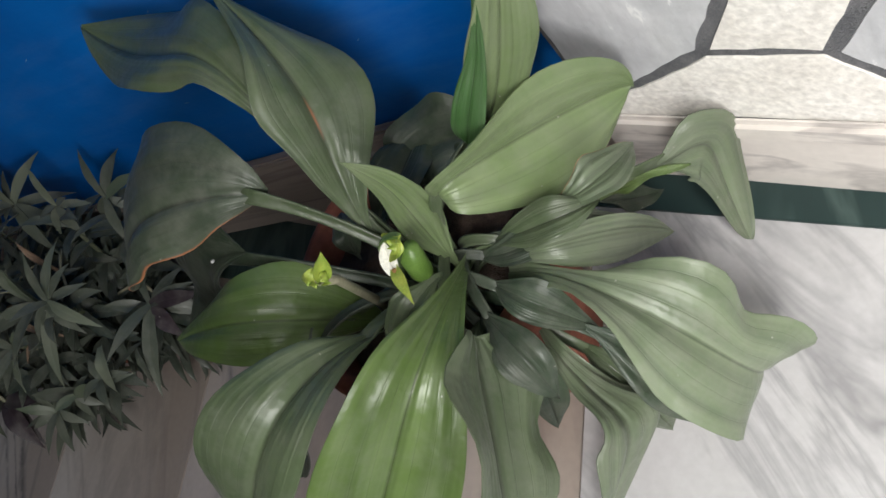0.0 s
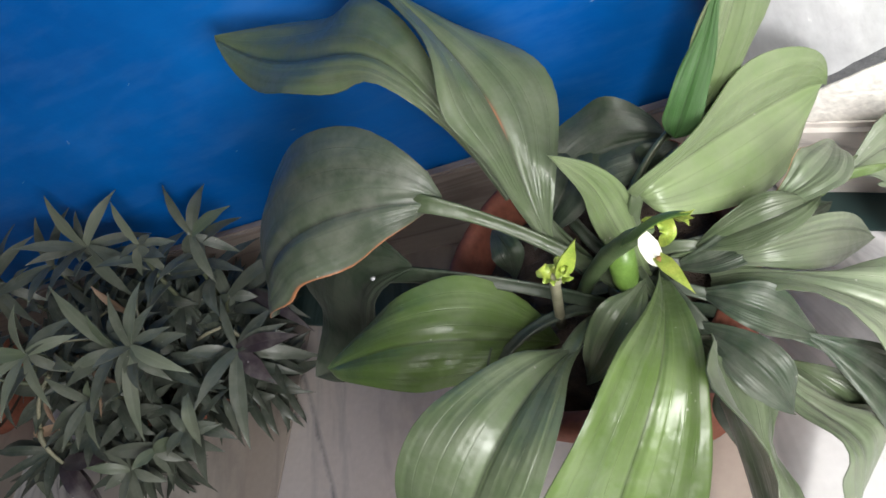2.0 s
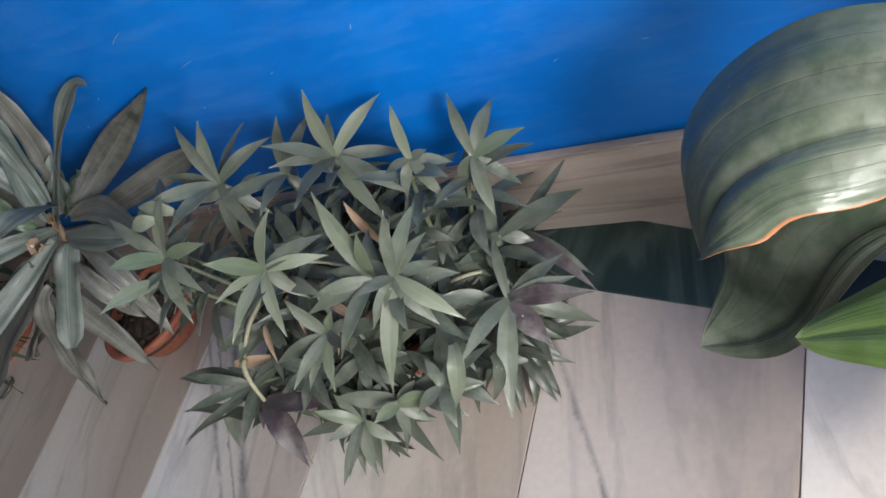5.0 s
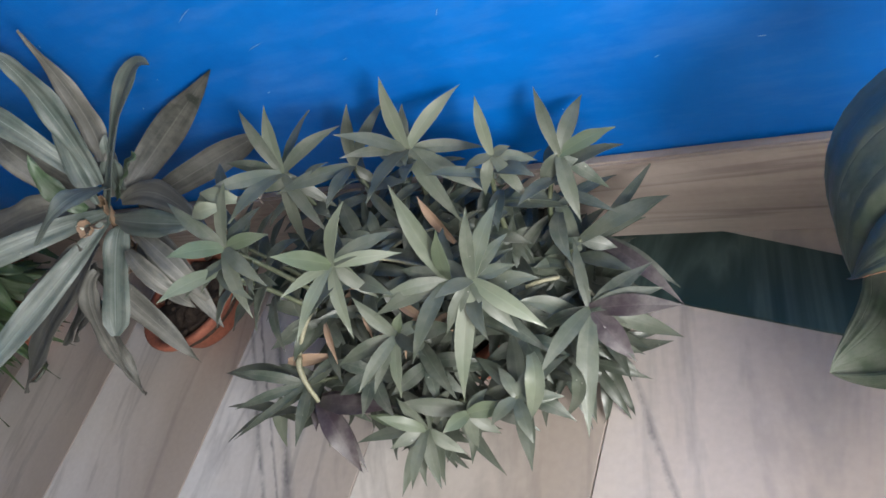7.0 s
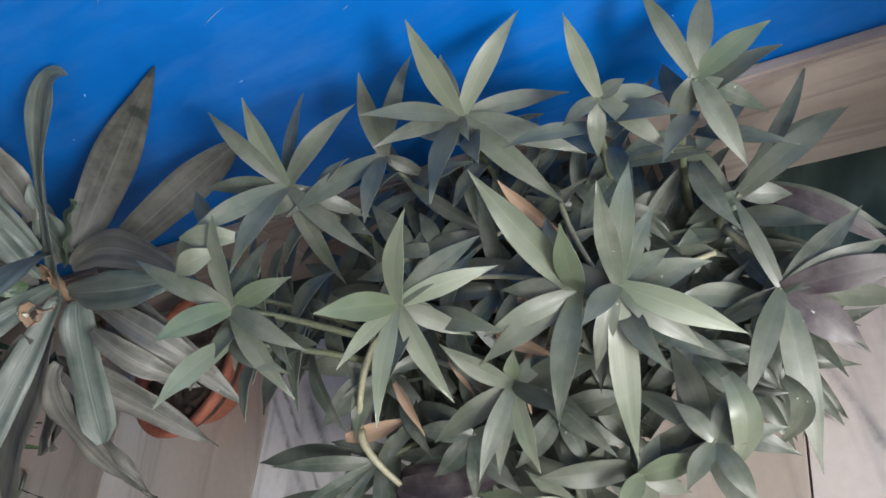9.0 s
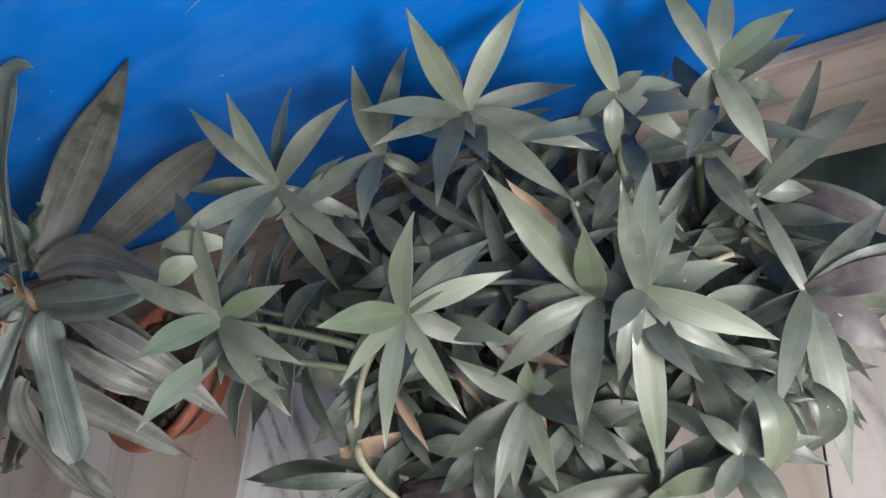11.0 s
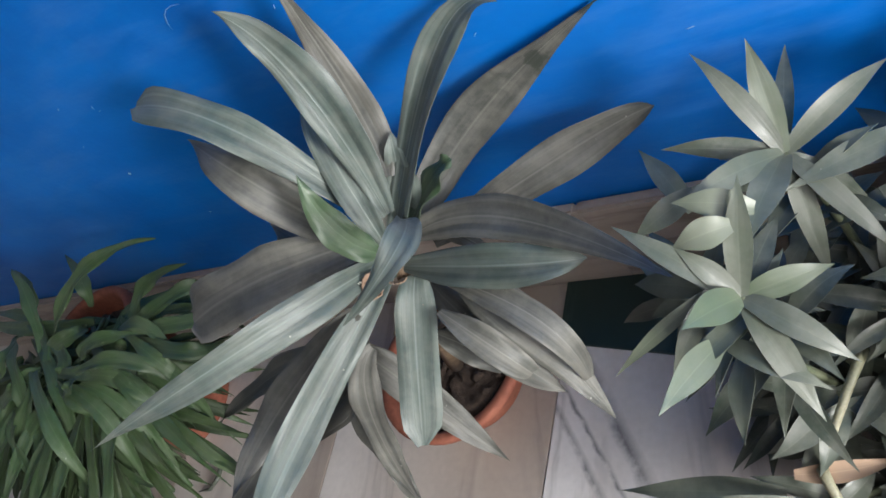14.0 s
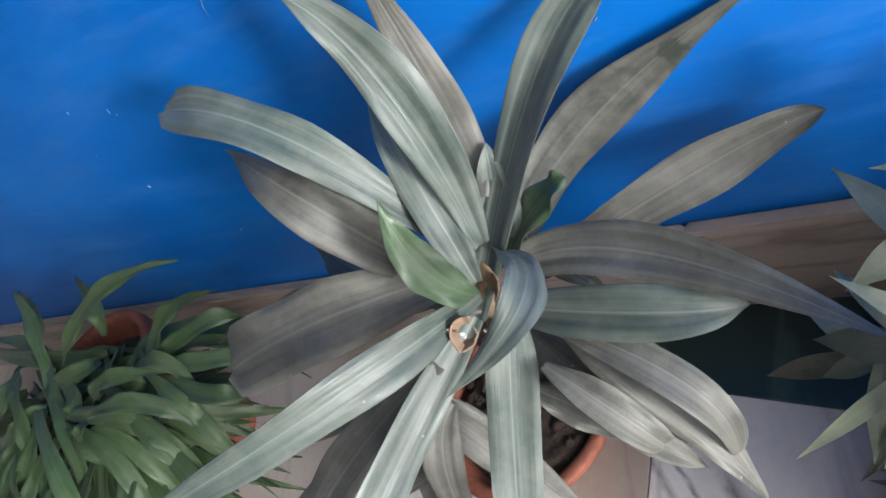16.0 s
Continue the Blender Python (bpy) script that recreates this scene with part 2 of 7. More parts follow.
def slate(name):
    """Split grey stone: a soft grain along the cleft, white flecks, and a few rusty stains."""
    m, nt, bs, n, l = nodes_of(name)
    co = n.new("ShaderNodeTexCoord")
    cloud = node(nt, "ShaderNodeTexNoise", Scale=14.0, Detail=8.0, Roughness=0.6)
    l.new(co.outputs["Object"], cloud.inputs["Vector"])
    r = ramp(nt, [(0.35, (0.46, 0.47, 0.49)), (0.68, (0.62, 0.625, 0.64))])
    l.new(cloud.outputs[0], r.inputs[0])
    along = n.new("ShaderNodeMapping")
    along.inputs["Scale"].default_value = (90.0, 90.0, 26.0)
    l.new(co.outputs["Object"], along.inputs[0])
    cleft = node(nt, "ShaderNodeTexNoise", Scale=1.0, Detail=5.0, Roughness=0.65)
    l.new(along.outputs[0], cleft.inputs["Vector"])
    grain = ramp(nt, [(0.3, (0.86, 0.86, 0.87)), (0.7, (1.10, 1.10, 1.10))])
    l.new(cleft.outputs[0], grain.inputs[0])
    col = mix(nt, 1.0, r.outputs[0], grain.outputs[0], "MULTIPLY")
    stain = node(nt, "ShaderNodeTexNoise", Scale=11.0, Detail=3.0)
    l.new(co.outputs["Object"], stain.inputs["Vector"])
    col = mix(nt, maths(nt, "MULTIPLY", maths(nt, "MULTIPLY", maths(nt, "SUBTRACT", stain.outputs[0], 0.60), 7.0, True), 0.35), col, (0.58, 0.44, 0.36))
    fleck = maths(nt, "MULTIPLY", maths(nt, "SUBTRACT", cleft.outputs[0], 0.64), 16.0, True)
    col = mix(nt, maths(nt, "MULTIPLY", fleck, 0.8), col, (0.82, 0.82, 0.82))
    l.new(col, bs.inputs["Base Color"])
    bs.inputs["Roughness"].default_value = 0.75
    bump(nt, bs, maths(nt, "ADD", cleft.outputs[0], maths(nt, "MULTIPLY", cloud.outputs[0], 1.5)), 0.3, 0.003)


slate("stone_grey")
plain_material("mortar_dark", (0.10, 0.105, 0.115), (0.19, 0.19, 0.20), 0.75, 60, 0.8, 5.0, 0.003)
plain_material("chalk", (0.10, 0.24, 0.50), (0.24, 0.38, 0.60), 0.8, 90)
plain_material("plaster_unseen", (0.31, 0.30, 0.285), (0.37, 0.355, 0.34), 0.9, 3)


def blue_paint():
    """Gloss enamel: brushed unevenness, faint chalky drips and pin-head specks."""
    m, nt, bs, n, l = nodes_of("blue_paint")
    co = n.new("ShaderNodeTexCoord")
    big = node(nt, "ShaderNodeTexNoise", Scale=3.2, Detail=5.0, Roughness=0.6)
    l.new(co.outputs["Object"], big.inputs["Vector"])
    r = ramp(nt, [(0.3, (0.0006, 0.094, 0.40)), (0.72, (0.0016, 0.172, 0.61))])
    l.new(big.outputs[0], r.inputs[0])
    mp = n.new("ShaderNodeMapping")
    mp.inputs["Scale"].default_value = (3, 3, 14)
    l.new(co.outputs["Object"], mp.inputs[0])
    chalk = node(nt, "ShaderNodeTexNoise", Scale=2.4, Detail=8.0, Roughness=0.7)
    l.new(mp.outputs[0], chalk.inputs["Vector"])
    cr = ramp(nt, [(0.48, (0, 0, 0)), (0.78, (0.30, 0.30, 0.30))])
    l.new(chalk.outputs[0], cr.inputs[0])
    col = mix(nt, cr.outputs[0], r.outputs[0], (0.10, 0.24, 0.55))
    v = node(nt, "ShaderNodeTexVoronoi", Scale=26.0)
    l.new(co.outputs["Object"], v.inputs["Vector"])
    rare = node(nt, "ShaderNodeTexNoise", Scale=9.0)
    l.new(co.outputs["Object"], rare.inputs["Vector"])
    sp = maths(nt, "MULTIPLY", maths(nt, "LESS_THAN", v.outputs["Distance"], 0.045), maths(nt, "GREATER_THAN", rare.outputs[0], 0.58))
    l.new(mix(nt, sp, col, (0.45, 0.55, 0.65)), bs.inputs["Base Color"])
    bs.inputs["Roughness"].default_value = 0.40
    bs.inputs["Specular IOR Level"].default_value = 0.20
    fine = node(nt, "ShaderNodeTexNoise", Scale=120.0, Detail=4.0)
    l.new(co.outputs["Object"], fine.inputs["Vector"])
    bump(nt, bs, maths(nt, "ADD", maths(nt, "MULTIPLY", chalk.outputs[0], 1.5), fine.outputs[0]), 0.12, 0.002)


blue_paint()


def marble(name, light, brown, vein, rough, grade=True, bands=(), veiny=0.75, run=(9.0, 2.0, 9.0), turn=-10):
    """Polished slab: veins run mostly away from the wall, and each slab grades from pale to brown."""
    m, nt, bs, n, l = nodes_of(name)
    co = n.new("ShaderNodeTexCoord")
    info = n.new("ShaderNodeObjectInfo")
    mp = n.new("ShaderNodeMapping")
    mp.inputs["Scale"].default_value = run
    turned = n.new("ShaderNodeMapping")
    turned.inputs["Rotation"].default_value = (0, 0, radians(turn))
    l.new(co.outputs["Object"], turned.inputs[0])
    l.new(turned.outputs[0], mp.inputs[0])
    shift = n.new("ShaderNodeVectorMath")
    shift.operation = "ADD"
    l.new(mp.outputs[0], shift.inputs[0])
    comb = n.new("ShaderNodeCombineXYZ")
    l.new(maths(nt, "MULTIPLY", info.outputs["Random"], 40.0), comb.inputs[0])
    l.new(comb.outputs[0], shift.inputs[1])
    cloud = node(nt, "ShaderNodeTexNoise", Scale=1.0, Detail=7.0, Roughness=0.6, Distortion=0.6)
    l.new(shift.outputs[0], cloud.inputs["Vector"])
    v1 = node(nt, "ShaderNodeTexNoise", Scale=0.75, Detail=5.0, Roughness=0.55, Distortion=0.9)
    l.new(shift.outputs[0], v1.inputs["Vector"])
    ridge = maths(nt, "ABSOLUTE", maths(nt, "SUBTRACT", v1.outputs[0], 0.5))
    vm = maths(nt, "SUBTRACT", 1.0, maths(nt, "MULTIPLY", ridge, 24.0), True)
    vm = maths(nt, "MULTIPLY", vm, maths(nt, "MULTIPLY", cloud.outputs[0], 1.5), True)
    if grade:
        sep = n.new("ShaderNodeSeparateXYZ")
        l.new(co.outputs["Generated"], sep.inputs[0])
        g = maths(nt, "ADD", maths(nt, "MULTIPLY", sep.outputs[0], 0.95), maths(nt, "MULTIPLY", maths(nt, "SUBTRACT", cloud.outputs[0], 0.5), 0.8), True)
    else:
        g = maths(nt, "MULTIPLY", cloud.outputs[0], 0.9)
    r = ramp(nt, [(0.12, light), (0.8, brown)])
    l.new(g, r.inputs[0])
    col = mix(nt, maths(nt, "MULTIPLY", vm, veiny), r.outputs[0], vein)
    if bands:
        # single bold veins: place across the slab, drift along it, half width
        pos = n.new("ShaderNodeSeparateXYZ")
        l.new(co.outputs["Object"], pos.inputs[0])
        grain = node(nt, "ShaderNodeTexNoise", Scale=26.0, Detail=5.0, Roughness=0.65)
        l.new(co.outputs["Object"], grain.inputs["Vector"])
        wobble = maths(nt, "MULTIPLY", maths(nt, "SUBTRACT", grain.outputs[0], 0.5), 0.016)
        for x0, slope, half in bands:
            line = maths(nt, "ADD", maths(nt, "MULTIPLY", pos.outputs[1], slope), x0)
            gap = maths(nt, "ABSOLUTE", maths(nt, "SUBTRACT", maths(nt, "ADD", pos.outputs[0], wobble), line))
            bm_ = maths(nt, "SUBTRACT", 1.0, maths(nt, "MULTIPLY", gap, 1.0 / half), True)
            patch = maths(nt, "SUBTRACT", maths(nt, "MULTIPLY", grain.outputs[0], 3.6), 1.15, True)
            col = mix(nt, maths(nt, "MULTIPLY", bm_, maths(nt, "MULTIPLY", patch, 0.85)), col, vein)
    grit = node(nt, "ShaderNodeTexNoise", Scale=130.0, Detail=4.0)
    l.new(co.outputs["Object"], grit.inputs["Vector"])
    gr = ramp(nt, [(0.3, (0.95, 0.95, 0.95)), (0.7, (1.03, 1.03, 1.03))])
    l.new(grit.outputs[0], gr.inputs[0])
    l.new(mix(nt, 1.0, col, gr.outputs[0], "MULTIPLY"), bs.inputs["Base Color"])
    l.new(maths(nt, "MULTIPLY_ADD", grit.outputs[0], 0.25), bs.inputs["Roughness"])
    bs.inputs["Roughness"].links[0].from_node.inputs[2].default_value = rough
    bump(nt, bs, maths(nt, "ADD", cloud.outputs[0], maths(nt, "MULTIPLY", grit.outputs[0], 0.2)), 0.05, 0.002)


marble("marble_floor", (0.63, 0.59, 0.56), (0.38, 0.325, 0.285), (0.18, 0.16, 0.15), 0.28, veiny=0.35)
marble("marble_floor_veined", (0.66, 0.64, 0.63), (0.42, 0.37, 0.34), (0.10, 0.10, 0.11), 0.28, bands=((0.548, -0.704, 0.007), (0.560, -0.648, 0.012), (0.581, -0.719, 0.004)), veiny=0.4)
marble("marble_floor_line", (0.52, 0.465, 0.435), (0.37, 0.31, 0.275), (0.12, 0.12, 0.13), 0.28, bands=((0.432, -0.552, 0.006),), veiny=0.3)
marble("marble_white", (0.58, 0.58, 0.59), (0.44, 0.435, 0.435), (0.13, 0.13, 0.14), 0.25, False, veiny=0.5, run=(13.0, 3.2, 9.0), turn=-33)
marble("marble_skirting", (0.56, 0.49, 0.44), (0.24, 0.185, 0.155), (0.17, 0.13, 0.12), 0.32, False, run=(1.6, 9.0, 20.0), turn=0)
marble("marble_skirting_pale", (0.78, 0.74, 0.70), (0.60, 0.55, 0.51), (0.25, 0.23, 0.23), 0.3, False, run=(3.0, 9.0, 14.0), turn=0)
marble("marble_green", (0.008, 0.022, 0.022), (0.020, 0.045, 0.042), (0.07, 0.11, 0.10), 0.3, False)
plain_material("grout", (0.20, 0.185, 0.17), (0.30, 0.28, 0.26), 0.9, 50)

# ---- building helpers


def mesh_object(name, bm, material, parent=None, label="", smooth=False, origin=None):
    o = Vector(origin) if origin is not None else (Vector(parent.get("home", (0, 0, 0))) if parent else Vector((0, 0, 0)))
    bmesh.ops.translate(bm, vec=-o, verts=bm.verts)
    me = bpy.data.meshes.new(name)
    bm.to_mesh(me)
    bm.free()
    me.materials.append(MATS[material])
    if smooth:
        me.polygons.foreach_set("use_smooth", [True] * len(me.polygons))
    ob = new(name, me)
    if parent:
        ob.parent = parent
        ob["home"] = tuple(o)
    else:
        ob.location = o
    if label:
        ob["label"] = label
    return ob


def part(name, bm, material, parent, label="", smooth=True):
    return mesh_object(name, bm, material, parent, label, smooth)


def box_bm(x0, x1, y0, y1, z0, z1, bevel=0.0, m=None):
    bm = bmesh.new()
    bmesh.ops.create_cube(bm, size=1.0)
    for v in bm.verts:
        v.co = Vector(((x0 + x1) / 2 + v.co.x * (x1 - x0), (y0 + y1) / 2 + v.co.y * (y1 - y0), (z0 + z1) / 2 + v.co.z * (z1 - z0)))
    if bevel:
        bmesh.ops.bevel(bm, geom=bm.edges[:], offset=bevel, segments=2, affect="EDGES")
    if m is not None:
        bmesh.ops.transform(bm, matrix=m, verts=bm.verts)
    return bm


def prism_bm(points, z0, z1, bevel=0.0):
    """An upright prism over a plan polygon."""
    bm = bmesh.new()
    low = [bm.verts.new((x, y, z0)) for x, y in points]
    top = [bm.verts.new((x, y, z1)) for x, y in points]
    bm.faces.new(low[::-1])
    face = bm.faces.new(top)
    for i in range(len(points)):
        j = (i + 1) % len(points)
        bm.faces.new((low[i], low[j], top[j], top[i]))
    bmesh.ops.recalc_face_normals(bm, faces=bm.faces)
    if bevel:
        bmesh.ops.bevel(bm, geom=list(face.edges), offset=bevel, segments=2, affect="EDGES")
    return bm


def tube_bm(points, radii, sides=8):
    """A tapered tube through points."""
    bm = bmesh.new()
    pts = [Vector(p) for p in points]
    rings = []
    side = None
    for i, p in enumerate(pts):
        t = (pts[min(i + 1, len(pts) - 1)] - pts[max(i - 1, 0)]).normalized()
        if side is None:
            side = t.orthogonal().normalized()
        side = (side - t * side.dot(t)).normalized()
        other = t.cross(side)
        rings.append([bm.verts.new(p + (side * math.cos(a) + other * math.sin(a)) * radii[i]) for a in [k * math.tau / sides for k in range(sides)]])
    for a, b in zip(rings, rings[1:]):
        for k in range(sides):
            bm.faces.new((a[k], a[(k + 1) % sides], b[(k + 1) % sides], b[k]))
    bm.faces.new(rings[0][::-1])
    bm.faces.new(rings[-1])
    bmesh.ops.recalc_face_normals(bm, faces=bm.faces)
    return bm


def lathe_bm(profile, centre, sides=48):
    bm = bmesh.new()
    rings = []
    for r, z in profile:
        rings.append([bm.verts.new((centre[0] + r * math.cos(a), centre[1] + r * math.sin(a), z)) for a in [k * math.tau / sides for k in range(sides)]])
    for a, b in zip(rings, rings[1:]):
        for k in range(sides):
            bm.faces.new((a[k], a[(k + 1) % sides], b[(k + 1) % sides], b[k]))
    bm.faces.new(rings[0][::-1])
    bm.faces.new(rings[-1])
    bmesh.ops.recalc_face_normals(bm, faces=bm.faces)
    return bm


def curve3(base, mid, tip, s):
    """Quadratic curve that passes mid half way."""
    c = 2 * mid - (base + tip) / 2
    return base * (1 - s) ** 2 + c * 2 * s * (1 - s) + tip * s * s


def curve4(base, one, two, tip, s):
    """Cubic curve that passes its inner points a third and two thirds of the way."""
    a, b, c, d = s, s - 1 / 3, s - 2 / 3, s - 1
    return base * (-4.5 * b * c * d) + one * (13.5 * a * c * d) + two * (-13.5 * a * b * d) + tip * (4.5 * a * b * c)


def width_at(kind, s, top=None):
    if kind in ("ovate", "oval", "obov", "round"):
        # a long wedge into the stalk, then a full round blade
        top = top or {"ovate": 0.50, "oval": 0.54, "obov": 0.62, "round": 0.52}[kind]
        if s < top:
            q = s / top
            if kind == "round":
                return 0.07 + 0.93 * math.sin(q * 1.5708) ** 0.78
            return 0.07 + 0.93 * (0.75 * q * q * (3 - 2 * q) + 0.25 * math.sin(q * 1.5708))
        q = (s - top) / (1 - top)
        return max(0.012, (1 - q ** (1.75 if kind == "ovate" else 2.4)) ** (0.9 if kind == "ovate" else 0.62))
    if kind == "lance":
        return (0.26 + 0.74 * math.sin(math.pi * min(1.0, s * 0.80 + 0.08)) ** 1.2) * (1 - s ** 3.0) + 0.01
    if kind == "strapb":
        return (0.45 + 0.55 * min(1, s * 2.2) ** 0.8) * (1 - max(0, (s - 0.9) / 0.1) ** 2.4 * 0.75)
    return (0.28 + 0.36 * min(1, s / 0.2) ** 0.8 + 0.36 * math.sin(math.pi * min(0.5, s * 0.85))) * (1 - max(0, (s - 0.40) / 0.60) ** 1.75) + 0.012


def stalk_bm(points, normal, half):
    """A leaf stalk: round below, hollowed above, spreading towards the blade."""
    bm = bmesh.new()
    rings = []
    up = Vector(normal)
    pts = points[::-1]
    for i, p in enumerate(pts):
        t = (pts[min(i + 1, len(pts) - 1)] - pts[max(i - 1, 0)]).normalized()
        up = (up - t * up.dot(t)).normalized()
        side = t.cross(up)
        w = half[::-1][i]
        depth = min(w, 0.0046) * (0.55 + 0.45 * min(1.0, i / 4))
        ring = []
        for k in range(12):
            a = k * math.tau / 12
            c, d = math.cos(a), math.sin(a)
            rise = d * depth if d < 0 else d * depth * 0.35 * (2 * abs(c) - 0.6)
            ring.append(bm.verts.new(p + side * (c * w) + up * rise))
        rings.append(ring)
    for a, b in zip(rings, rings[1:]):
        for k in range(12):
            bm.faces.new((a[k], a[(k + 1) % 12], b[(k + 1) % 12], b[k]))
    bm.faces.new(rings[0][::-1])
    bm.faces.new(rings[-1])
    bmesh.ops.recalc_face_normals(bm, faces=bm.faces)
    return bm


LEAF_COUNT = [0]


def leaf(plant, base, mid, tip, width, normal, kind, material, fold=0.25, wave=0.0, petiole=0, into=None, lop=None, top=None, twist=0.0, notch=None):
    """One leaf: a curved, channelled blade with thickness, and a stalk where it has one."""
    LEAF_COUNT[0] += 1
    rnd = random.Random(LEAF_COUNT[0] * 7 + 3)
    base, tip, n0 = Vector(base), Vector(tip), Vector(normal)
    cubic = not isinstance(mid[0], float)
    mid = [Vector(m) for m in mid] if cubic else Vector(mid)
    fold = fold if isinstance(fold, tuple) else (fold, fold)
    ns, nu = (24, 32) if kind in ("ovate", "oval", "obov", "round") else (14, 8)
    if kind == "strap" or kind == "strapb":
        ns, nu = 18, 8
    if lop is None and kind in ("lance", "strap") and (tip - base).length > 0.03:
        mid = mid + (tip - base).cross(n0).normalized() * (tip - base).length * rnd.uniform(-0.06, 0.06)
    if kind in ("strap", "strapb"):
        wave += 0.0026
    if kind in ("ovate", "oval", "obov", "round"):
        wave += (0.016 if kind == "round" else 0.035) * width
    ss = [i / ns for i in range(ns + 1)]
    if ns == 24:
        ss = [1 - (1 - q) ** 1.5 for q in ss]
    along = (lambda s: curve4(base, *mid, tip, s)) if cubic else (lambda s: curve3(base, mid, tip, s))
    pts = [along(s) for s in ss]
    tan = [(along(min(1, s + 0.01)) - along(max(0, s - 0.01))).normalized() for s in ss]
    k = min(range(ns + 1), key=lambda i: abs(ss[i] - 0.5))
    nor = [None] * (ns + 1)
    nor[k] = (n0 - tan[k] * n0.dot(tan[k])).normalized()
    for i in list(range(k + 1, ns + 1)):
        nor[i] = (nor[i - 1] - tan[i] * nor[i - 1].dot(tan[i])).normalized()
    for i in range(k - 1, -1, -1):
        nor[i] = (nor[i + 1] - tan[i] * nor[i + 1].dot(tan[i])).normalized()
    if twist:
        nor = [n * math.cos(twist * (s - 0.5)) + t.cross(n) * math.sin(twist * (s - 0.5)) for n, t, s in zip(nor, tan, ss)]
    bm = into if into else bmesh.new()
    uvl = bm.loops.layers.uv.verify()
    ph, fr = rnd.uniform(0, 6.28), rnd.uniform(1.6, 2.8)
    lop = rnd.uniform(-0.06, 0.06) if lop is None else lop
    wob = rnd.uniform(0.01, 0.03) * width
    thick = 0.0008 if kind in ("ovate", "oval", "obov", "round") else 0.0006
    peak, top, bot = top, [], []
    for i, s in enumerate(ss):
        w = width_at(kind, s, peak) * width / 2
        side = tan[i].cross(nor[i])
        a, b = [], []
        for j in range(nu + 1):
            u = j / nu * 2 - 1
            au = abs(u)
            ww = w * (1 + lop * (1 if u > 0 else -1) + 0.045 * math.sin(fr * 5 * s + ph * (1 if u > 0 else 2)) * (1 if nu == 32 else 0))
            if notch and u * notch[0] > 0:
                ww *= 1 - notch[3] * math.exp(-((s - notch[1]) / notch[2]) ** 2)
            h = fold[0 if u < 0 else 1] * ww * (au ** (2.0 if kind == "lance" else 1.3)) * (1 - 0.55 * s)
            if kind in ("strap", "strapb"):
                h += (0.075 * math.cos(9.42 * u) - 0.05 * au) * ww * (1 - s ** 3)
            if kind in ("ovate", "oval", "obov", "round"):
                h += ((0.026 + 0.014 * math.sin(4 * s + ph)) * math.cos(13.0 * u + ph + 0.8 * math.sin(3 * s + ph)) + 0.02 * math.cos(5.2 * u + 2 * ph + 2.2 * s)) * ww * (1 - 0.6 * s) * (0.45 if kind == "round" else 1.0)
                h -= 0.30 * ww * max(0, au - 0.55) ** 1.5 + 0.0
            h += (wave + wob) * au * au * math.sin(fr * s * 6.28 + ph + (2.1 if u > 0 else 0))
            h -= (0.0046 if kind in ("ovate", "oval", "obov", "round") else 0.0016) * (1 - au) ** 6 * (1 if kind != "lance" else 0.4) * min(1.0, ww / 0.024)
            p = pts[i] + side * (u * ww) + nor[i] * h
            p.y = min(p.y, -0.003)
            p.z = max(p.z, 0.004)
            a.append(bm.verts.new(p))
            b.append(bm.verts.new(p - nor[i] * thick))
        top.append(a)
        bot.append(b)

    def quad(vs, us):
        f = bm.faces.new(vs)
        f.smooth = True
        for lp, (uu, vv) in zip(f.loops, us):
            lp[uvl].uv = (uu, vv)

    for i in range(ns):
        for j in range(nu):
            us = [(j / nu, ss[i]), ((j + 1) / nu, ss[i]), ((j + 1) / nu, ss[i + 1]), (j / nu, ss[i + 1])]
            quad((top[i][j], top[i][j + 1], top[i + 1][j + 1], top[i + 1][j]), us)
            quad((bot[i][j], bot[i + 1][j], bot[i + 1][j + 1], bot[i][j + 1]), [us[0], us[3], us[2], us[1]])
        for j in (0, nu):
            bm.edges.get((top[i][j], top[i + 1][j])).smooth = False
            bm.edges.get((bot[i][j], bot[i + 1][j])).smooth = False
            quad((top[i][j], top[i + 1][j], bot[i + 1][j], bot[i][j]), [(j / nu, ss[i]), (j / nu, ss[i + 1]), (j / nu, ss[i + 1]), (j / nu, ss[i])])
    if into:
        return None
    ob = part("leaf", bm, material, plant)
    if petiole:
        root = Vector(plant["crown"]) + Vector((rnd.uniform(-0.018, 0.018), rnd.uniform(-0.018, 0.018), 0))
        bend = (root + base) / 2 + Vector((0, 0, 0.022)) + (base - root).cross(Vector((0, 0, 1))) * rnd.uniform(-0.06, 0.06)
        end = along(0.12) - nor[1] * 0.0042
        pl = [curve3(root, bend, end, q / 11) for q in range(12)]
        blade = width_at(kind, 0.12, peak) * width * 0.42
        half = [0.0052 - 0.0014 * q / 11 + max(0.0, q / 11 - 0.6) ** 1.5 * 3.0 * max(0.0, min(blade, 0.008) - 0.0042) for q in range(12)]
        part("petiole", stalk_bm(pl, nor[1], half), {"broad_worn": "broad", "broad_shaded": "broad_shaded"}.get(material, "broad"), ob, "green channelled leaf stalk")
    return ob


def stem(plant, a, b, r, material="stem_green"):
    a, b = Vector(a), Vector(b)
    m = (a + b) / 2 + Vector(((a.x - b.x) * 0.1, 0.0, 0.012))
    part("stem", tube_bm([curve3(a, m, b, q / 7) for q in range(8)], [r * (1 - 0.4 * q / 7) for q in range(8)], 7), material, plant, "pale jointed plant stem")


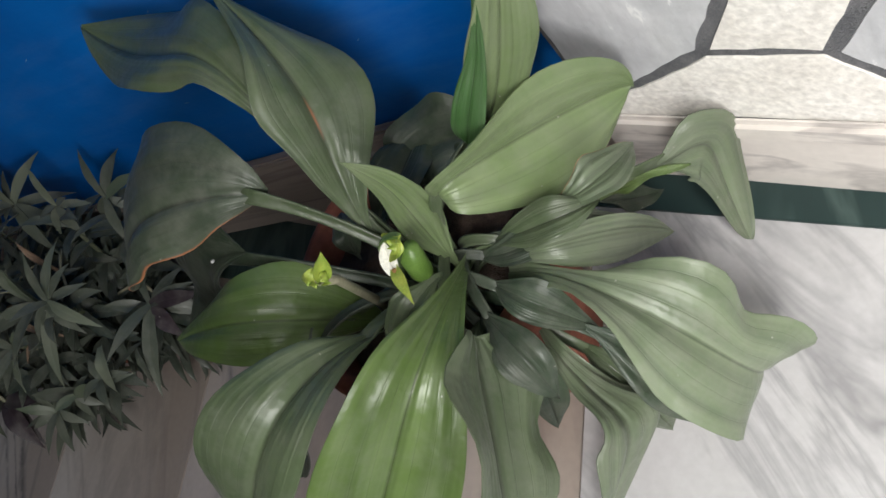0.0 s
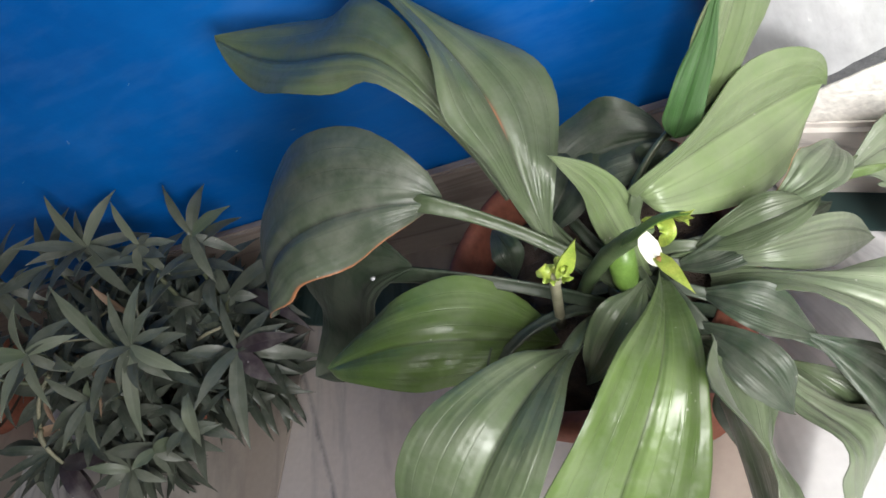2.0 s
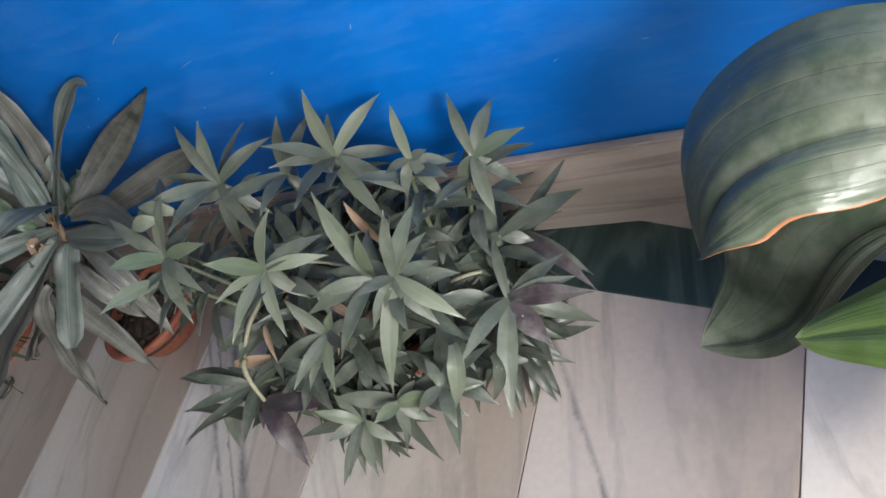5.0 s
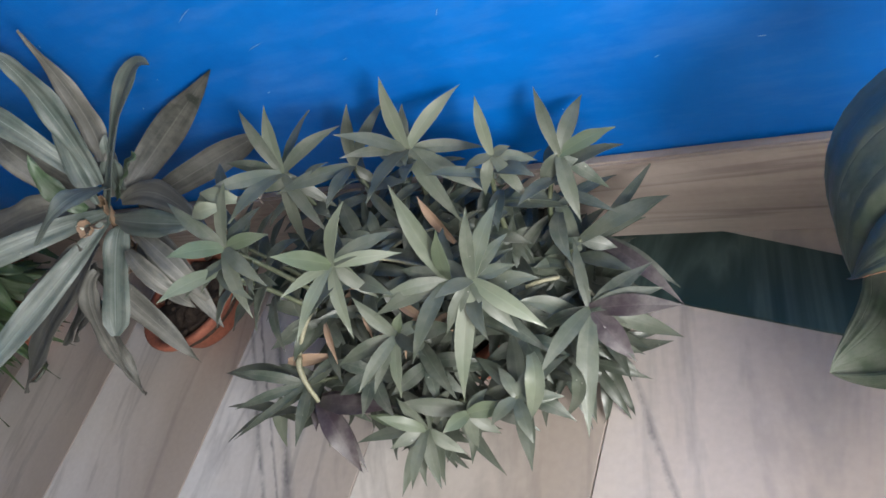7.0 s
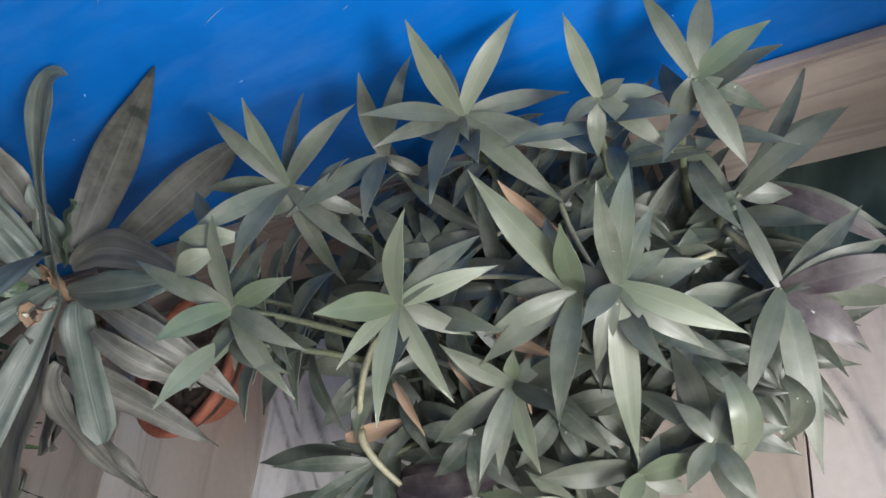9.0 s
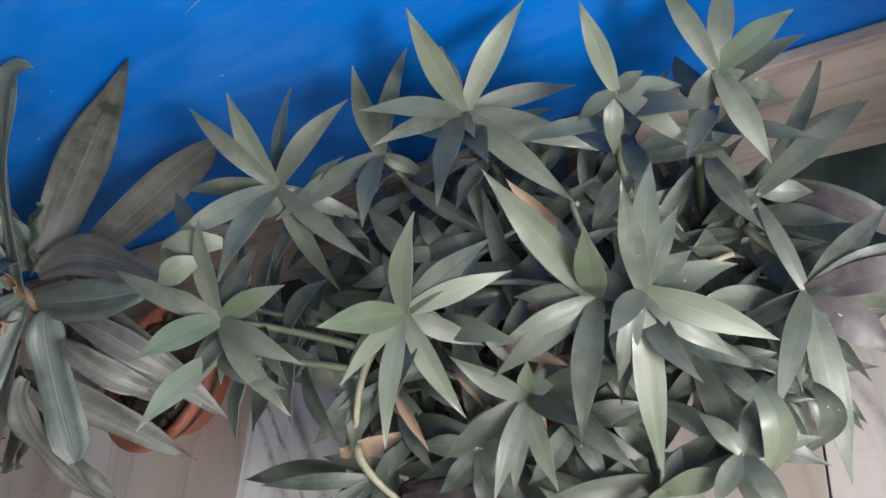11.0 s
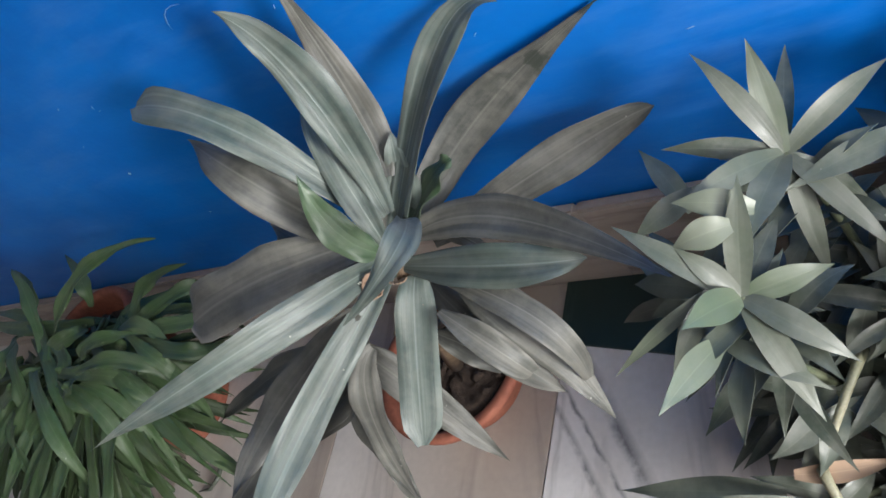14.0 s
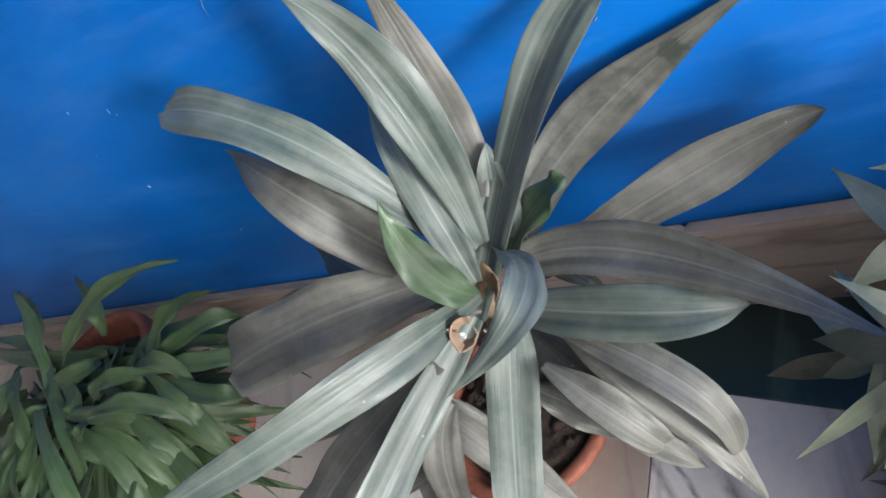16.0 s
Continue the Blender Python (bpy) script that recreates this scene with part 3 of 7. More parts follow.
def flower_pot(plant, centre, height, radius, soil_drop=0.025):
    """Thrown clay pot with a heavy rolled rim, and its soil."""
    r, h = radius, height
    prof = [(r * 0.66, 0.0), (r * 0.68, 0.004), (r * 0.72, h * 0.25), (r * 0.81, h * 0.58), (r * 0.825, h * 0.60), (r * 0.815, h * 0.62), (r * 0.845, h * 0.70), (r * 0.86, h * 0.72), (r * 0.85, h * 0.735), (r * 0.865, h * 0.76), (r * 0.96, h * 0.78), (r * 0.985, h * 0.82), (r, h * 0.93),
            (r * 0.99, h * 0.985), (r * 0.955, h), (r * 0.90, h * 0.995), (r * 0.865, h * 0.96), (r * 0.84, h * 0.80), (r * 0.80, h * 0.62), (r * 0.60, h * 0.6)]
    part("pot", lathe_bm(prof, centre), "terracotta", plant, "weathered red clay pot with thick rolled rim")
    bm = bmesh.new()
    rings = 9
    rnd = random.Random(int(abs(centre[0]) * 1000))
    last = None
    mid = bm.verts.new((centre[0], centre[1], h - soil_drop))
    for i in range(1, rings + 1):
        ring = []
        for k in range(36):
            a = k * math.tau / 36
            q = r * 0.83 * i / rings
            ring.append(bm.verts.new((centre[0] + q * math.cos(a), centre[1] + q * math.sin(a), h - soil_drop + rnd.uniform(-0.006, 0.006) * (1 if i < rings else 0) - (0.02 if i == rings else 0))))
        for k in range(36):
            if last:
                bm.faces.new((last[k], ring[k], ring[(k + 1) % 36], last[(k + 1) % 36]))
            else:
                bm.faces.new((mid, ring[k], ring[(k + 1) % 36]))
        last = ring
    for k in range(26):
        a, q, s = rnd.uniform(0, 6.28), r * 0.78 * math.sqrt(rnd.random()), rnd.uniform(0.002, 0.007)
        g = bmesh.ops.create_icosphere(bm, subdivisions=1, radius=s)["verts"]
        for v in g:
            v.co = Vector((v.co.x * rnd.uniform(0.8, 1.5), v.co.y, v.co.z * 0.7)) + Vector((centre[0] + q * math.cos(a), centre[1] + q * math.sin(a), h - soil_drop + 0.002))
    part("soil", bm, "soil", plant, "dark crumbly potting soil")


def plant_thing(name, centre, crown, label, category):
    e = new(name)
    e.location = (centre[0], centre[1], 0)
    e["home"] = (centre[0], centre[1], 0.0)
    e["crown"] = crown
    e.empty_display_size = 0.05
    return tagged(e, label, category, "potted plants along the wall")


# ---- large structure
WALL_END, PILLAR_TURN = 0.535, radians(-17)
floor = mesh_object("floor", box_bm(-5.0, 4.0, -4.0, 0.3, -0.12, -0.004), "grout")
tagged(floor, "veined pale marble slab floor with thin dark joints", "floor", kind="structure")
wall = mesh_object("wall_blue", box_bm(-5.0, 0.62, 0.0, 0.2, 0.0, 2.6), "blue_paint")
tagged(wall, "wall painted in glossy deep blue enamel", "wall", kind="structure")
SKIRT = [-5.0, -3.4, -1.82, -0.532, 0.62]
for i, (a, b) in enumerate(zip(SKIRT, SKIRT[1:])):
    bm = box_bm(a + 0.0002, b - 0.0002, -0.008, -0.001, 0.0, 0.118, 0.0006)
    s = mesh_object("baseboard", bm, "marble_skirting")
    tagged(s, "veined beige marble skirting board under the blue wall", "skirting", kind="structure")
    part("cap", box_bm(a + 0.0002, b - 0.0002, -0.013, -0.0005, 0.1185, 0.130, 0.0025), "marble_skirting", s, "rounded top moulding", False)

# unseen, added to shape light: ceiling, far walls, and end wall with open doorway
for name, dims, label in (("ceiling", (-3.2, 1.6, -2.6, 0.2, 2.6, 2.75), "plain pale plaster ceiling added out of view to hold back the sky"),
                          ("wall_west", (-3.35, -3.2, -2.6, 0.2, 0.0, 2.6), "plain pale plaster wall added out of view"),
                          ("wall_south", (-3.35, 1.6, -2.75, -2.6, 0.0, 2.6), "plain pale plaster wall added out of view"),
                          ("wall_east", (0.95, 1.10, -2.6, -1.95, 0.0, 2.6), "plain pale plaster wall added out of view beside an assumed doorway")):
    tagged(mesh_object(name, box_bm(*dims), "plaster_unseen"), label, "wall", kind="structure")
tagged(mesh_object("lintel", box_bm(0.95, 1.10, -1.95, 0.0, 2.1, 2.6), "plaster_unseen"), "plain pale plaster lintel added out of view to cut the sun", "wall", kind="structure")
# added lamp for low light from the right, at an unseen doorway
low_lamp = new("low_side_lamp", bpy.data.lights.new("low_side_lamp", "AREA"))
low_lamp.data.shape, low_lamp.data.size, low_lamp.data.size_y = "RECTANGLE", 0.30, 0.45
low_lamp.data.energy, low_lamp.data.color = SIDE_LAMP, (1.0, 0.985, 0.96)
low_lamp.matrix_world = look((0.89, -0.84, 0.58), (-0.2, -0.1, 0.2))
# added fill lamp, high at the unseen doorway, to soften the shadows
wide = new("fill_lamp", bpy.data.lights.new("fill_lamp", "AREA"))
wide.data.shape, wide.data.size, wide.data.size_y = "RECTANGLE", 1.4, 1.25
wide.data.energy, wide.data.color = FILL_LAMP, (1.0, 0.985, 0.965)
wide.matrix_world = look((0.90, -1.15, 1.42), (-0.4, -0.30, 0.2))

# stone-clad pillar, turned against the wall
pil = Matrix.Translation((0.595, -0.062, 0)) @ Matrix.Rotation(PILLAR_TURN, 4, "Z")
pillar = mesh_object("wall_stone", box_bm(-0.085, 1.6, 0.0003, 0.3, 0.0, 2.6, 0, pil), "mortar_dark")
tagged(pillar, "pillar clad in irregular grey and cream stone with dark raised joints", "pillar", kind="structure")
b = mesh_object("baseboard", box_bm(-0.095, 1.6, -0.001, 0.0012, 0.0, 0.0855, 0.0006, pil), "marble_skirting_pale")
tagged(b, "pale veined marble skirting board along the stone pillar", "skirting", kind="structure")
part("cap", box_bm(-0.099, 1.6, -0.009, 0.0012, 0.086, 0.112, 0.006, pil), "marble_skirting_pale", b, "rounded top moulding", False)


def stone(points, material, proud):
    """One cladding stone: a split-faced slab with a worn rim."""
    bm = bmesh.new()
    cx, cz = sum(p[0] for p in points) / len(points), sum(p[1] for p in points) / len(points)
    rnd = random.Random(int(cx * 977 + cz * 3131))
    outer = []
    m = len(points)
    for i in range(m):
        (x0, z0), (x1, z1) = points[i], points[(i + 1) % m]
        steps = max(2, int(math.hypot(x1 - x0, z1 - z0) / 0.012))
        for q in range(steps):
            t = q / steps
            x, z = x0 + (x1 - x0) * t, z0 + (z1 - z0) * t
            shrink = 0.0032 + rnd.uniform(-0.0009, 0.0009)
            d = Vector((cx - x, cz - z)).normalized() * shrink
            outer.append((x + d.x, z + d.y))
    levels = [(1.0, 0.004), (1.0, -proud + 0.0006), (0.994, -proud), (0.7, -proud - 0.0006), (0.35, -proud - 0.0003)]
    rings = [[bm.verts.new((cx + (x - cx) * k, y + (rnd.uniform(-0.0002, 0.0002) if k < 1 else 0), cz + (z - cz) * k)) for x, z in outer] for k, y in levels]
    for a, c in zip(rings, rings[1:]):
        for i in range(len(outer)):
            j = (i + 1) % len(outer)
            bm.faces.new((a[i], a[j], c[j], c[i]))
    bm.faces.new(rings[-1])
    bmesh.ops.recalc_face_normals(bm, faces=bm.faces)
    bmesh.ops.transform(bm, matrix=pil, verts=bm.verts)
    part("stone", bm, material, pillar, smooth=False)


stone([(-0.084, 0.1070), (-0.084, 0.128), (-0.038, 0.148), (0.030, 0.190), (0.108, 0.188), (0.150, 0.150), (0.150, 0.1070)], "stone_cream", 0.0012)
stone([(-0.084, 0.130), (-0.040, 0.151), (0.027, 0.193), (0.064, 0.262), (0.030, 0.330), (-0.084, 0.320)], "stone_grey", 0.0006)
stone([(0.034, 0.194), (0.106, 0.190), (0.150, 0.270), (0.120, 0.330), (0.068, 0.262)], "stone_cream", 0.0012)
stone([(0.112, 0.188), (0.153, 0.152), (0.240, 0.170), (0.250, 0.270), (0.154, 0.268)], "stone_grey", 0.0006)
stone([(0.154, 0.1070), (0.154, 0.148), (0.242, 0.166), (0.330, 0.130), (0.330, 0.1070)], "stone_cream", 0.0012)
rs = random.Random(8)
for r in range(5):
    for c in range(6):
        x0, z0 = -0.084 + c * 0.17 + (0.03 if r % 2 else 0), 0.34 + r * 0.15
        j = lambda: rs.uniform(-0.012, 0.012)
        if x0 < 0.9:
            stone([(x0 + 0.002, z0 + j() + 0.004), (x0 + 0.085, z0 - 0.004 + j()), (x0 + 0.166, z0 + j() + 0.004), (x0 + 0.166, z0 + 0.132 + j()), (x0 + 0.08, z0 + 0.142), (x0 + 0.002, z0 + 0.132 + j())],
                  rs.choice(["stone_grey", "stone_cream"]), 0.001)

# dark green marble border pieces, flush in the floor
for pts in ([(-0.30, 0.088), (0.36, -0.105), (0.36, -0.163), (-0.30, -0.030)],
            [(-0.606, -0.002), (-0.31, -0.002), (-0.31, -0.122), (-0.606, -0.076)],
            [(0.44, -0.02), (1.4, -0.27), (1.4, -0.31), (0.44, -0.058)]):
    s = mesh_object("trim", prism_bm(pts, -0.02, 0.003, 0.0008), "marble_green")
    tagged(s, "dark green polished marble border strip in the floor", "floor border", kind="structure")
# ---- broad-leaved flowering plant
broad = plant_thing("potted_plant", (0.404, -0.178), (0.425, -0.205, 0.165), "flowering plant with broad ribbed green leaves in a clay pot", "potted plant")
flower_pot(broad, (0.396, -0.187), 0.192, 0.118, 0.020)
leaf(broad, (0.396, -0.194, 0.234), ((0.399, -0.157, 0.292), (0.388, -0.115, 0.328)), (0.344, -0.062, 0.380), 0.084, (0.824, -0.243, 0.512), 'ovate', 'broad_rust', (0.32, 0.24), 0, 1, lop=0.10, top=0.60, twist=0.79)
leaf(broad, (0.382, -0.172, 0.271), ((0.336, -0.109, 0.365), (0.273, -0.084, 0.373)), (0.179, -0.038, 0.387), 0.086, (0.698, -0.322, 0.640), 'ovate', 'broad', (-0.07, -0.07), 0, 1, lop=0.25, top=0.73, twist=0.84)
leaf(broad, (0.345, -0.179, 0.295), ((0.297, -0.192, 0.327), (0.229, -0.202, 0.323)), (0.192, -0.228, 0.278), 0.106, (0.143, -0.418, 0.897), 'round', 'broad_worn', (-0.30, -0.18), 0, 1, lop=0.33, top=0.62, twist=1.05)
leaf(broad, (0.315, -0.213, 0.279), ((0.258, -0.220, 0.262), (0.229, -0.235, 0.220)), (0.171, -0.246, 0.202), 0.089, (0.007, -0.323, 0.946), 'round', 'broad_shaded', (0.10, 0.10), 0, 1, lop=0.64, top=0.46, twist=0.08)
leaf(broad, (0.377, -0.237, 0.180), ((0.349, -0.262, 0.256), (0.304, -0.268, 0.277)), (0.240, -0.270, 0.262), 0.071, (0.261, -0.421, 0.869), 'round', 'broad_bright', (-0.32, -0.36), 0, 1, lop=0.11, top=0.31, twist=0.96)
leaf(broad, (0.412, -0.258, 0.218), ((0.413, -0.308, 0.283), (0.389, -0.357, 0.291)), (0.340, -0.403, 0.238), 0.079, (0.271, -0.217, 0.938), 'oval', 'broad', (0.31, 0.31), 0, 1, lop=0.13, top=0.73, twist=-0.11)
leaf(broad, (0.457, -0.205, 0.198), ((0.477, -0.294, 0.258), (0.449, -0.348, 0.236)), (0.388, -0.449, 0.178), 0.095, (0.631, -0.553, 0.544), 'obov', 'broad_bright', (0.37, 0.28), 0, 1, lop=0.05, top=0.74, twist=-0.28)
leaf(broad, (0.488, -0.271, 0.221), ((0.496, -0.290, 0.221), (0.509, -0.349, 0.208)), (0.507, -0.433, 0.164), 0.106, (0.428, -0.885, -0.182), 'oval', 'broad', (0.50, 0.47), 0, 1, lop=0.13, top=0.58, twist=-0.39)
leaf(broad, (0.495, -0.243, 0.152), ((0.541, -0.291, 0.136), (0.553, -0.316, 0.117)), (0.503, -0.382, 0.061), 0.090, (0.907, -0.415, -0.072), 'oval', 'broad_lit', (-0.08, 0.03), 0, 1, lop=-0.24, top=0.73, twist=-0.41)
leaf(broad, (0.486, -0.212, 0.187), ((0.574, -0.243, 0.193), (0.625, -0.268, 0.130)), (0.622, -0.242, 0.046), 0.094, (0.746, -0.246, 0.619), 'obov', 'broad_lit', (0.16, 0.25), 0.006, 0, lop=-0.04, top=0.65, twist=1.10, notch=(-1, 0.66, 0.10, 0.30))
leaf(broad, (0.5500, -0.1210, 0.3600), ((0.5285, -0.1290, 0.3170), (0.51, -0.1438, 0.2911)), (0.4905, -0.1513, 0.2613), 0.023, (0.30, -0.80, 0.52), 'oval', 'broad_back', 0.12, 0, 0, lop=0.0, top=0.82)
leaf(broad, (0.3558, -0.2583, 0.235), ((0.3331, -0.2906, 0.2143), (0.3181, -0.3148, 0.1985)), (0.301, -0.3532, 0.1614), 0.058, (-0.55, -0.35, 0.75), 'oval', 'broad_shaded', 0.15, 0, 1, lop=0.0, top=0.60)
leaf(broad, (0.567, -0.118, 0.132), ((0.602, -0.099, 0.121), (0.607, -0.099, 0.092)), (0.611, -0.135, 0.030), 0.059, (0.644, -0.552, 0.530), 'oval', 'broad_lit', (0.08, 0.07), 0, 1, lop=-0.02, top=0.27, twist=-0.13)
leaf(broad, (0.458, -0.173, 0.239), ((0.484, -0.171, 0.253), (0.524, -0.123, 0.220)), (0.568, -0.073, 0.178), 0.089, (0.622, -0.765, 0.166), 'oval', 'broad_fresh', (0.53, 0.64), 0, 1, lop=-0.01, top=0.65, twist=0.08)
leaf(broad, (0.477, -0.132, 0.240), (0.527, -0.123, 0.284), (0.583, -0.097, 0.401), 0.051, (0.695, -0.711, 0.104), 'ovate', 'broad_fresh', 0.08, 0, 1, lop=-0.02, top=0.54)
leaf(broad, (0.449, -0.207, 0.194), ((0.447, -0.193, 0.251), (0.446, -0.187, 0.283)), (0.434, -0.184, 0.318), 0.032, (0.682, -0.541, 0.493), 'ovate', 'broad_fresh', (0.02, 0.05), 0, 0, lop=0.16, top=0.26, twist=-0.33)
leaf(broad, (0.372, -0.130, 0.200), (0.412, -0.108, 0.212), (0.467, -0.102, 0.205), 0.071, (0.079, -0.424, 0.902), 'oval', 'broad_shaded', 0.25, 0.004, 1)
leaf(broad, (0.470, -0.193, 0.195), (0.525, -0.193, 0.215), (0.558, -0.174, 0.200), 0.031, (0.007, -0.290, 0.957), 'ovate', 'broad', 0.25, 0, 1)
leaf(broad, (0.489, -0.193, 0.181), ((0.525, -0.208, 0.208), (0.557, -0.188, 0.179)), (0.577, -0.160, 0.113), 0.035, (0.413, -0.634, 0.654), 'ovate', 'broad_lit', (0.13, 0.13), 0, 1, lop=0.34, top=0.73, twist=0.34)
leaf(broad, (0.526, -0.174, 0.200), (0.561, -0.163, 0.210), (0.568, -0.115, 0.170), 0.034, (0.496, 0.093, 0.864), 'ovate', 'broad_scorched', 0.25, 0, 0)
leaf(broad, (0.457, -0.225, 0.225), (0.442, -0.259, 0.238), (0.402, -0.274, 0.190), 0.033, (-0.053, -0.542, 0.839), 'ovate', 'broad', 0.25, 0, 1)
leaf(broad, (0.338, -0.180, 0.180), (0.351, -0.176, 0.215), (0.330, -0.146, 0.205), 0.024, (0.349, -0.505, 0.790), 'ovate', 'broad_shaded', 0.25, 0, 0)
leaf(broad, (0.535, -0.248, 0.165), (0.572, -0.268, 0.120), (0.580, -0.285, 0.050), 0.046, (0.653, -0.388, 0.650), 'ovate', 'broad_shaded', 0.25, 0, 1)
leaf(broad, (0.508, -0.127, 0.123), ((0.534, -0.125, 0.127), (0.560, -0.126, 0.137)), (0.598, -0.122, 0.139), 0.013, (0.45, -0.75, 0.48), 'strap', 'broad_bright', 0.3, lop=0.0)
leaf(broad, (0.454, -0.181, 0.170), (0.501, -0.181, 0.185), (0.529, -0.155, 0.165), 0.025, (0.154, -0.256, 0.954), 'ovate', 'broad', 0.25, 0, 1)
# inner fill leaves, most of them darkened in colour for the shade between leaves
leaf(broad, (0.459, -0.197, 0.190), (0.506, -0.202, 0.205), (0.540, -0.163, 0.190), 0.027, (0.105, -0.253, 0.962), 'ovate', 'broad_shaded', 0.25, 0, 1)
leaf(broad, (0.469, -0.243, 0.190), (0.480, -0.271, 0.200), (0.487, -0.283, 0.170), 0.026, (0.209, -0.367, 0.906), 'ovate', 'broad_shaded', 0.25, 0, 1)
leaf(broad, (0.441, -0.128, 0.190), (0.464, -0.135, 0.220), (0.480, -0.124, 0.220), 0.032, (-0.460, -0.567, 0.683), 'ovate', 'broad_shaded', 0.25, 0, 1)
leaf(broad, (0.476, -0.245, 0.200), (0.513, -0.280, 0.208), (0.523, -0.297, 0.170), 0.034, (0.307, -0.254, 0.917), 'ovate', 'broad_shaded', 0.25, 0, 1)
leaf(broad, (0.478, -0.223, 0.195), (0.516, -0.244, 0.205), (0.540, -0.245, 0.150), 0.030, (0.455, -0.363, 0.813), 'ovate', 'broad_shaded', 0.25, 0, 1)
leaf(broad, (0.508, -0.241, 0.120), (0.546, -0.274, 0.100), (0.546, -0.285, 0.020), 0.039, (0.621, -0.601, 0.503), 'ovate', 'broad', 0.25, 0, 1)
leaf(broad, (0.477, -0.251, 0.160), (0.486, -0.276, 0.130), (0.473, -0.293, 0.070), 0.038, (0.375, -0.847, 0.376), 'ovate', 'broad_shaded', 0.25, 0, 1)
leaf(broad, (0.518, -0.126, 0.120), (0.533, -0.113, 0.090), (0.550, -0.093, 0.060), 0.025, (0.790, 0.242, 0.563), 'ovate', 'broad_shaded', 0.25, 0, 0)
leaf(broad, (0.364, -0.168, 0.200), (0.398, -0.131, 0.220), (0.399, -0.073, 0.200), 0.050, (0.309, -0.113, 0.944), 'ovate', 'broad_shaded', 0.25, 0, 1)
leaf(broad, (0.385, -0.222, 0.190), (0.341, -0.232, 0.190), (0.274, -0.230, 0.160), 0.039, (-0.239, -0.214, 0.947), 'ovate', 'broad_shaded', 0.25, 0, 1)
leaf(broad, (0.500, -0.189, 0.190), (0.535, -0.184, 0.190), (0.556, -0.165, 0.150), 0.027, (0.590, -0.035, 0.806), 'ovate', 'broad_shaded', 0.25, 0, 1)


def petal(name, base, mid, tip, width, normal, kind, material, parent, label, fold=0.5):
    """A small curled blade of a flower."""
    bm = bmesh.new()
    leaf(broad, base, mid, tip, width, normal, kind, material, fold, into=bm, lop=0.0)
    return part(name, bm, material, parent, label)


FACE = (0.36, -0.46, 0.81)
# the small half-open bud: a flared cup of bracts round knobby young buds
st = part("flower_stalk", tube_bm([(0.384, -0.229, 0.192), (0.3995, -0.2373, 0.2272), (0.4296, -0.2540, 0.2950), (0.446, -0.2680, 0.3245)], [0.0036, 0.0034, 0.0031, 0.0036], 12), "stem_pale", broad, "smooth pale green flower stalk")
petal("bract", (0.4465, -0.2690, 0.3240), (0.4530, -0.2640, 0.3330), (0.4668, -0.2640, 0.3484), 0.012, (0.75, -0.30, 0.60), "lance", "bud", st, "yellow-green pointed bract", 0.9)
petal("bract", (0.4470, -0.2690, 0.3235), (0.4425, -0.2680, 0.3255), (0.4390, -0.2655, 0.3310), 0.010, (0.60, -0.10, 0.80), "strapb", "bud", st, "yellow-green flared bract", 0.8)
petal("bract", (0.4475, -0.2690, 0.3235), (0.4510, -0.2680, 0.3245), (0.4525, -0.2655, 0.3290), 0.009, (-0.35, -0.20, 0.90), "strapb", "bud", st, "yellow-green flared bract", 0.8)
rs = random.Random(5)
for p in ((0.4487, -0.2636, 0.3285), (0.4520, -0.2617, 0.3285), (0.4505, -0.2670, 0.3270), (0.4462, -0.2655, 0.3280), (0.4500, -0.2645, 0.3265), (0.4475, -0.2610, 0.3275)):
    knob = bmesh.new()
    bmesh.ops.create_icosphere(knob, subdivisions=2, radius=rs.uniform(0.0019, 0.0027))
    for v in knob.verts:
        v.co = Vector((v.co.x * 0.85, v.co.y, v.co.z * 1.25)) + Vector(p)
    part("bud", knob, "bud", st, "tiny yellow-green unopened flower bud")

# the rolled green sheath at the foot of the young leaf
sheath = tube_bm([(0.4595, -0.2229, 0.2663), (0.4534, -0.2249, 0.2555), (0.4483, -0.2269, 0.2371), (0.4442, -0.2297, 0.2181)], [0.0050, 0.0086, 0.0082, 0.0022], 18)
part("sheath", sheath, "pod", broad, "swollen glossy green leaf sheath")

# the open flower: an arching stalk that ends in a toothed hood, a white lip and a long pointed petal below it
fl = part("flower_stalk", tube_bm([(0.391, -0.208, 0.180), (0.421, -0.217, 0.228), (0.4503, -0.2281, 0.2701), (0.476, -0.2415, 0.3030), (0.494, -0.2510, 0.3240)], [0.0048, 0.0050, 0.0052, 0.0050, 0.0030], 14), "petiole", broad, "thick green flower stalk")
petal("hood", (0.4700, -0.2385, 0.2985), ((0.4890, -0.2475, 0.3240), (0.5060, -0.2560, 0.3420)), (0.5225, -0.2655, 0.3520), 0.0165, (0.05, 0.45, 0.90), "lance", "pod", fl, "green hooded bract with a toothed tip", -0.75)
for tip_at in ((0.5235, -0.2680, 0.3515), (0.5205, -0.2700, 0.3490), (0.5245, -0.2650, 0.3535)):
    petal("tooth", (0.5130, -0.2610, 0.3455), (0.5180, -0.2645, 0.3490), tip_at, 0.0044, FACE, "lance", "bud", fl, "pale green tooth of the hood", 0.4)
petal("lip", (0.4930, -0.2535, 0.3290), (0.4940, -0.2622, 0.3238), (0.4985, -0.2700, 0.3200), 0.0095, FACE, "round", "petal_white", fl, "white petal inside the opening flower", 0.35)
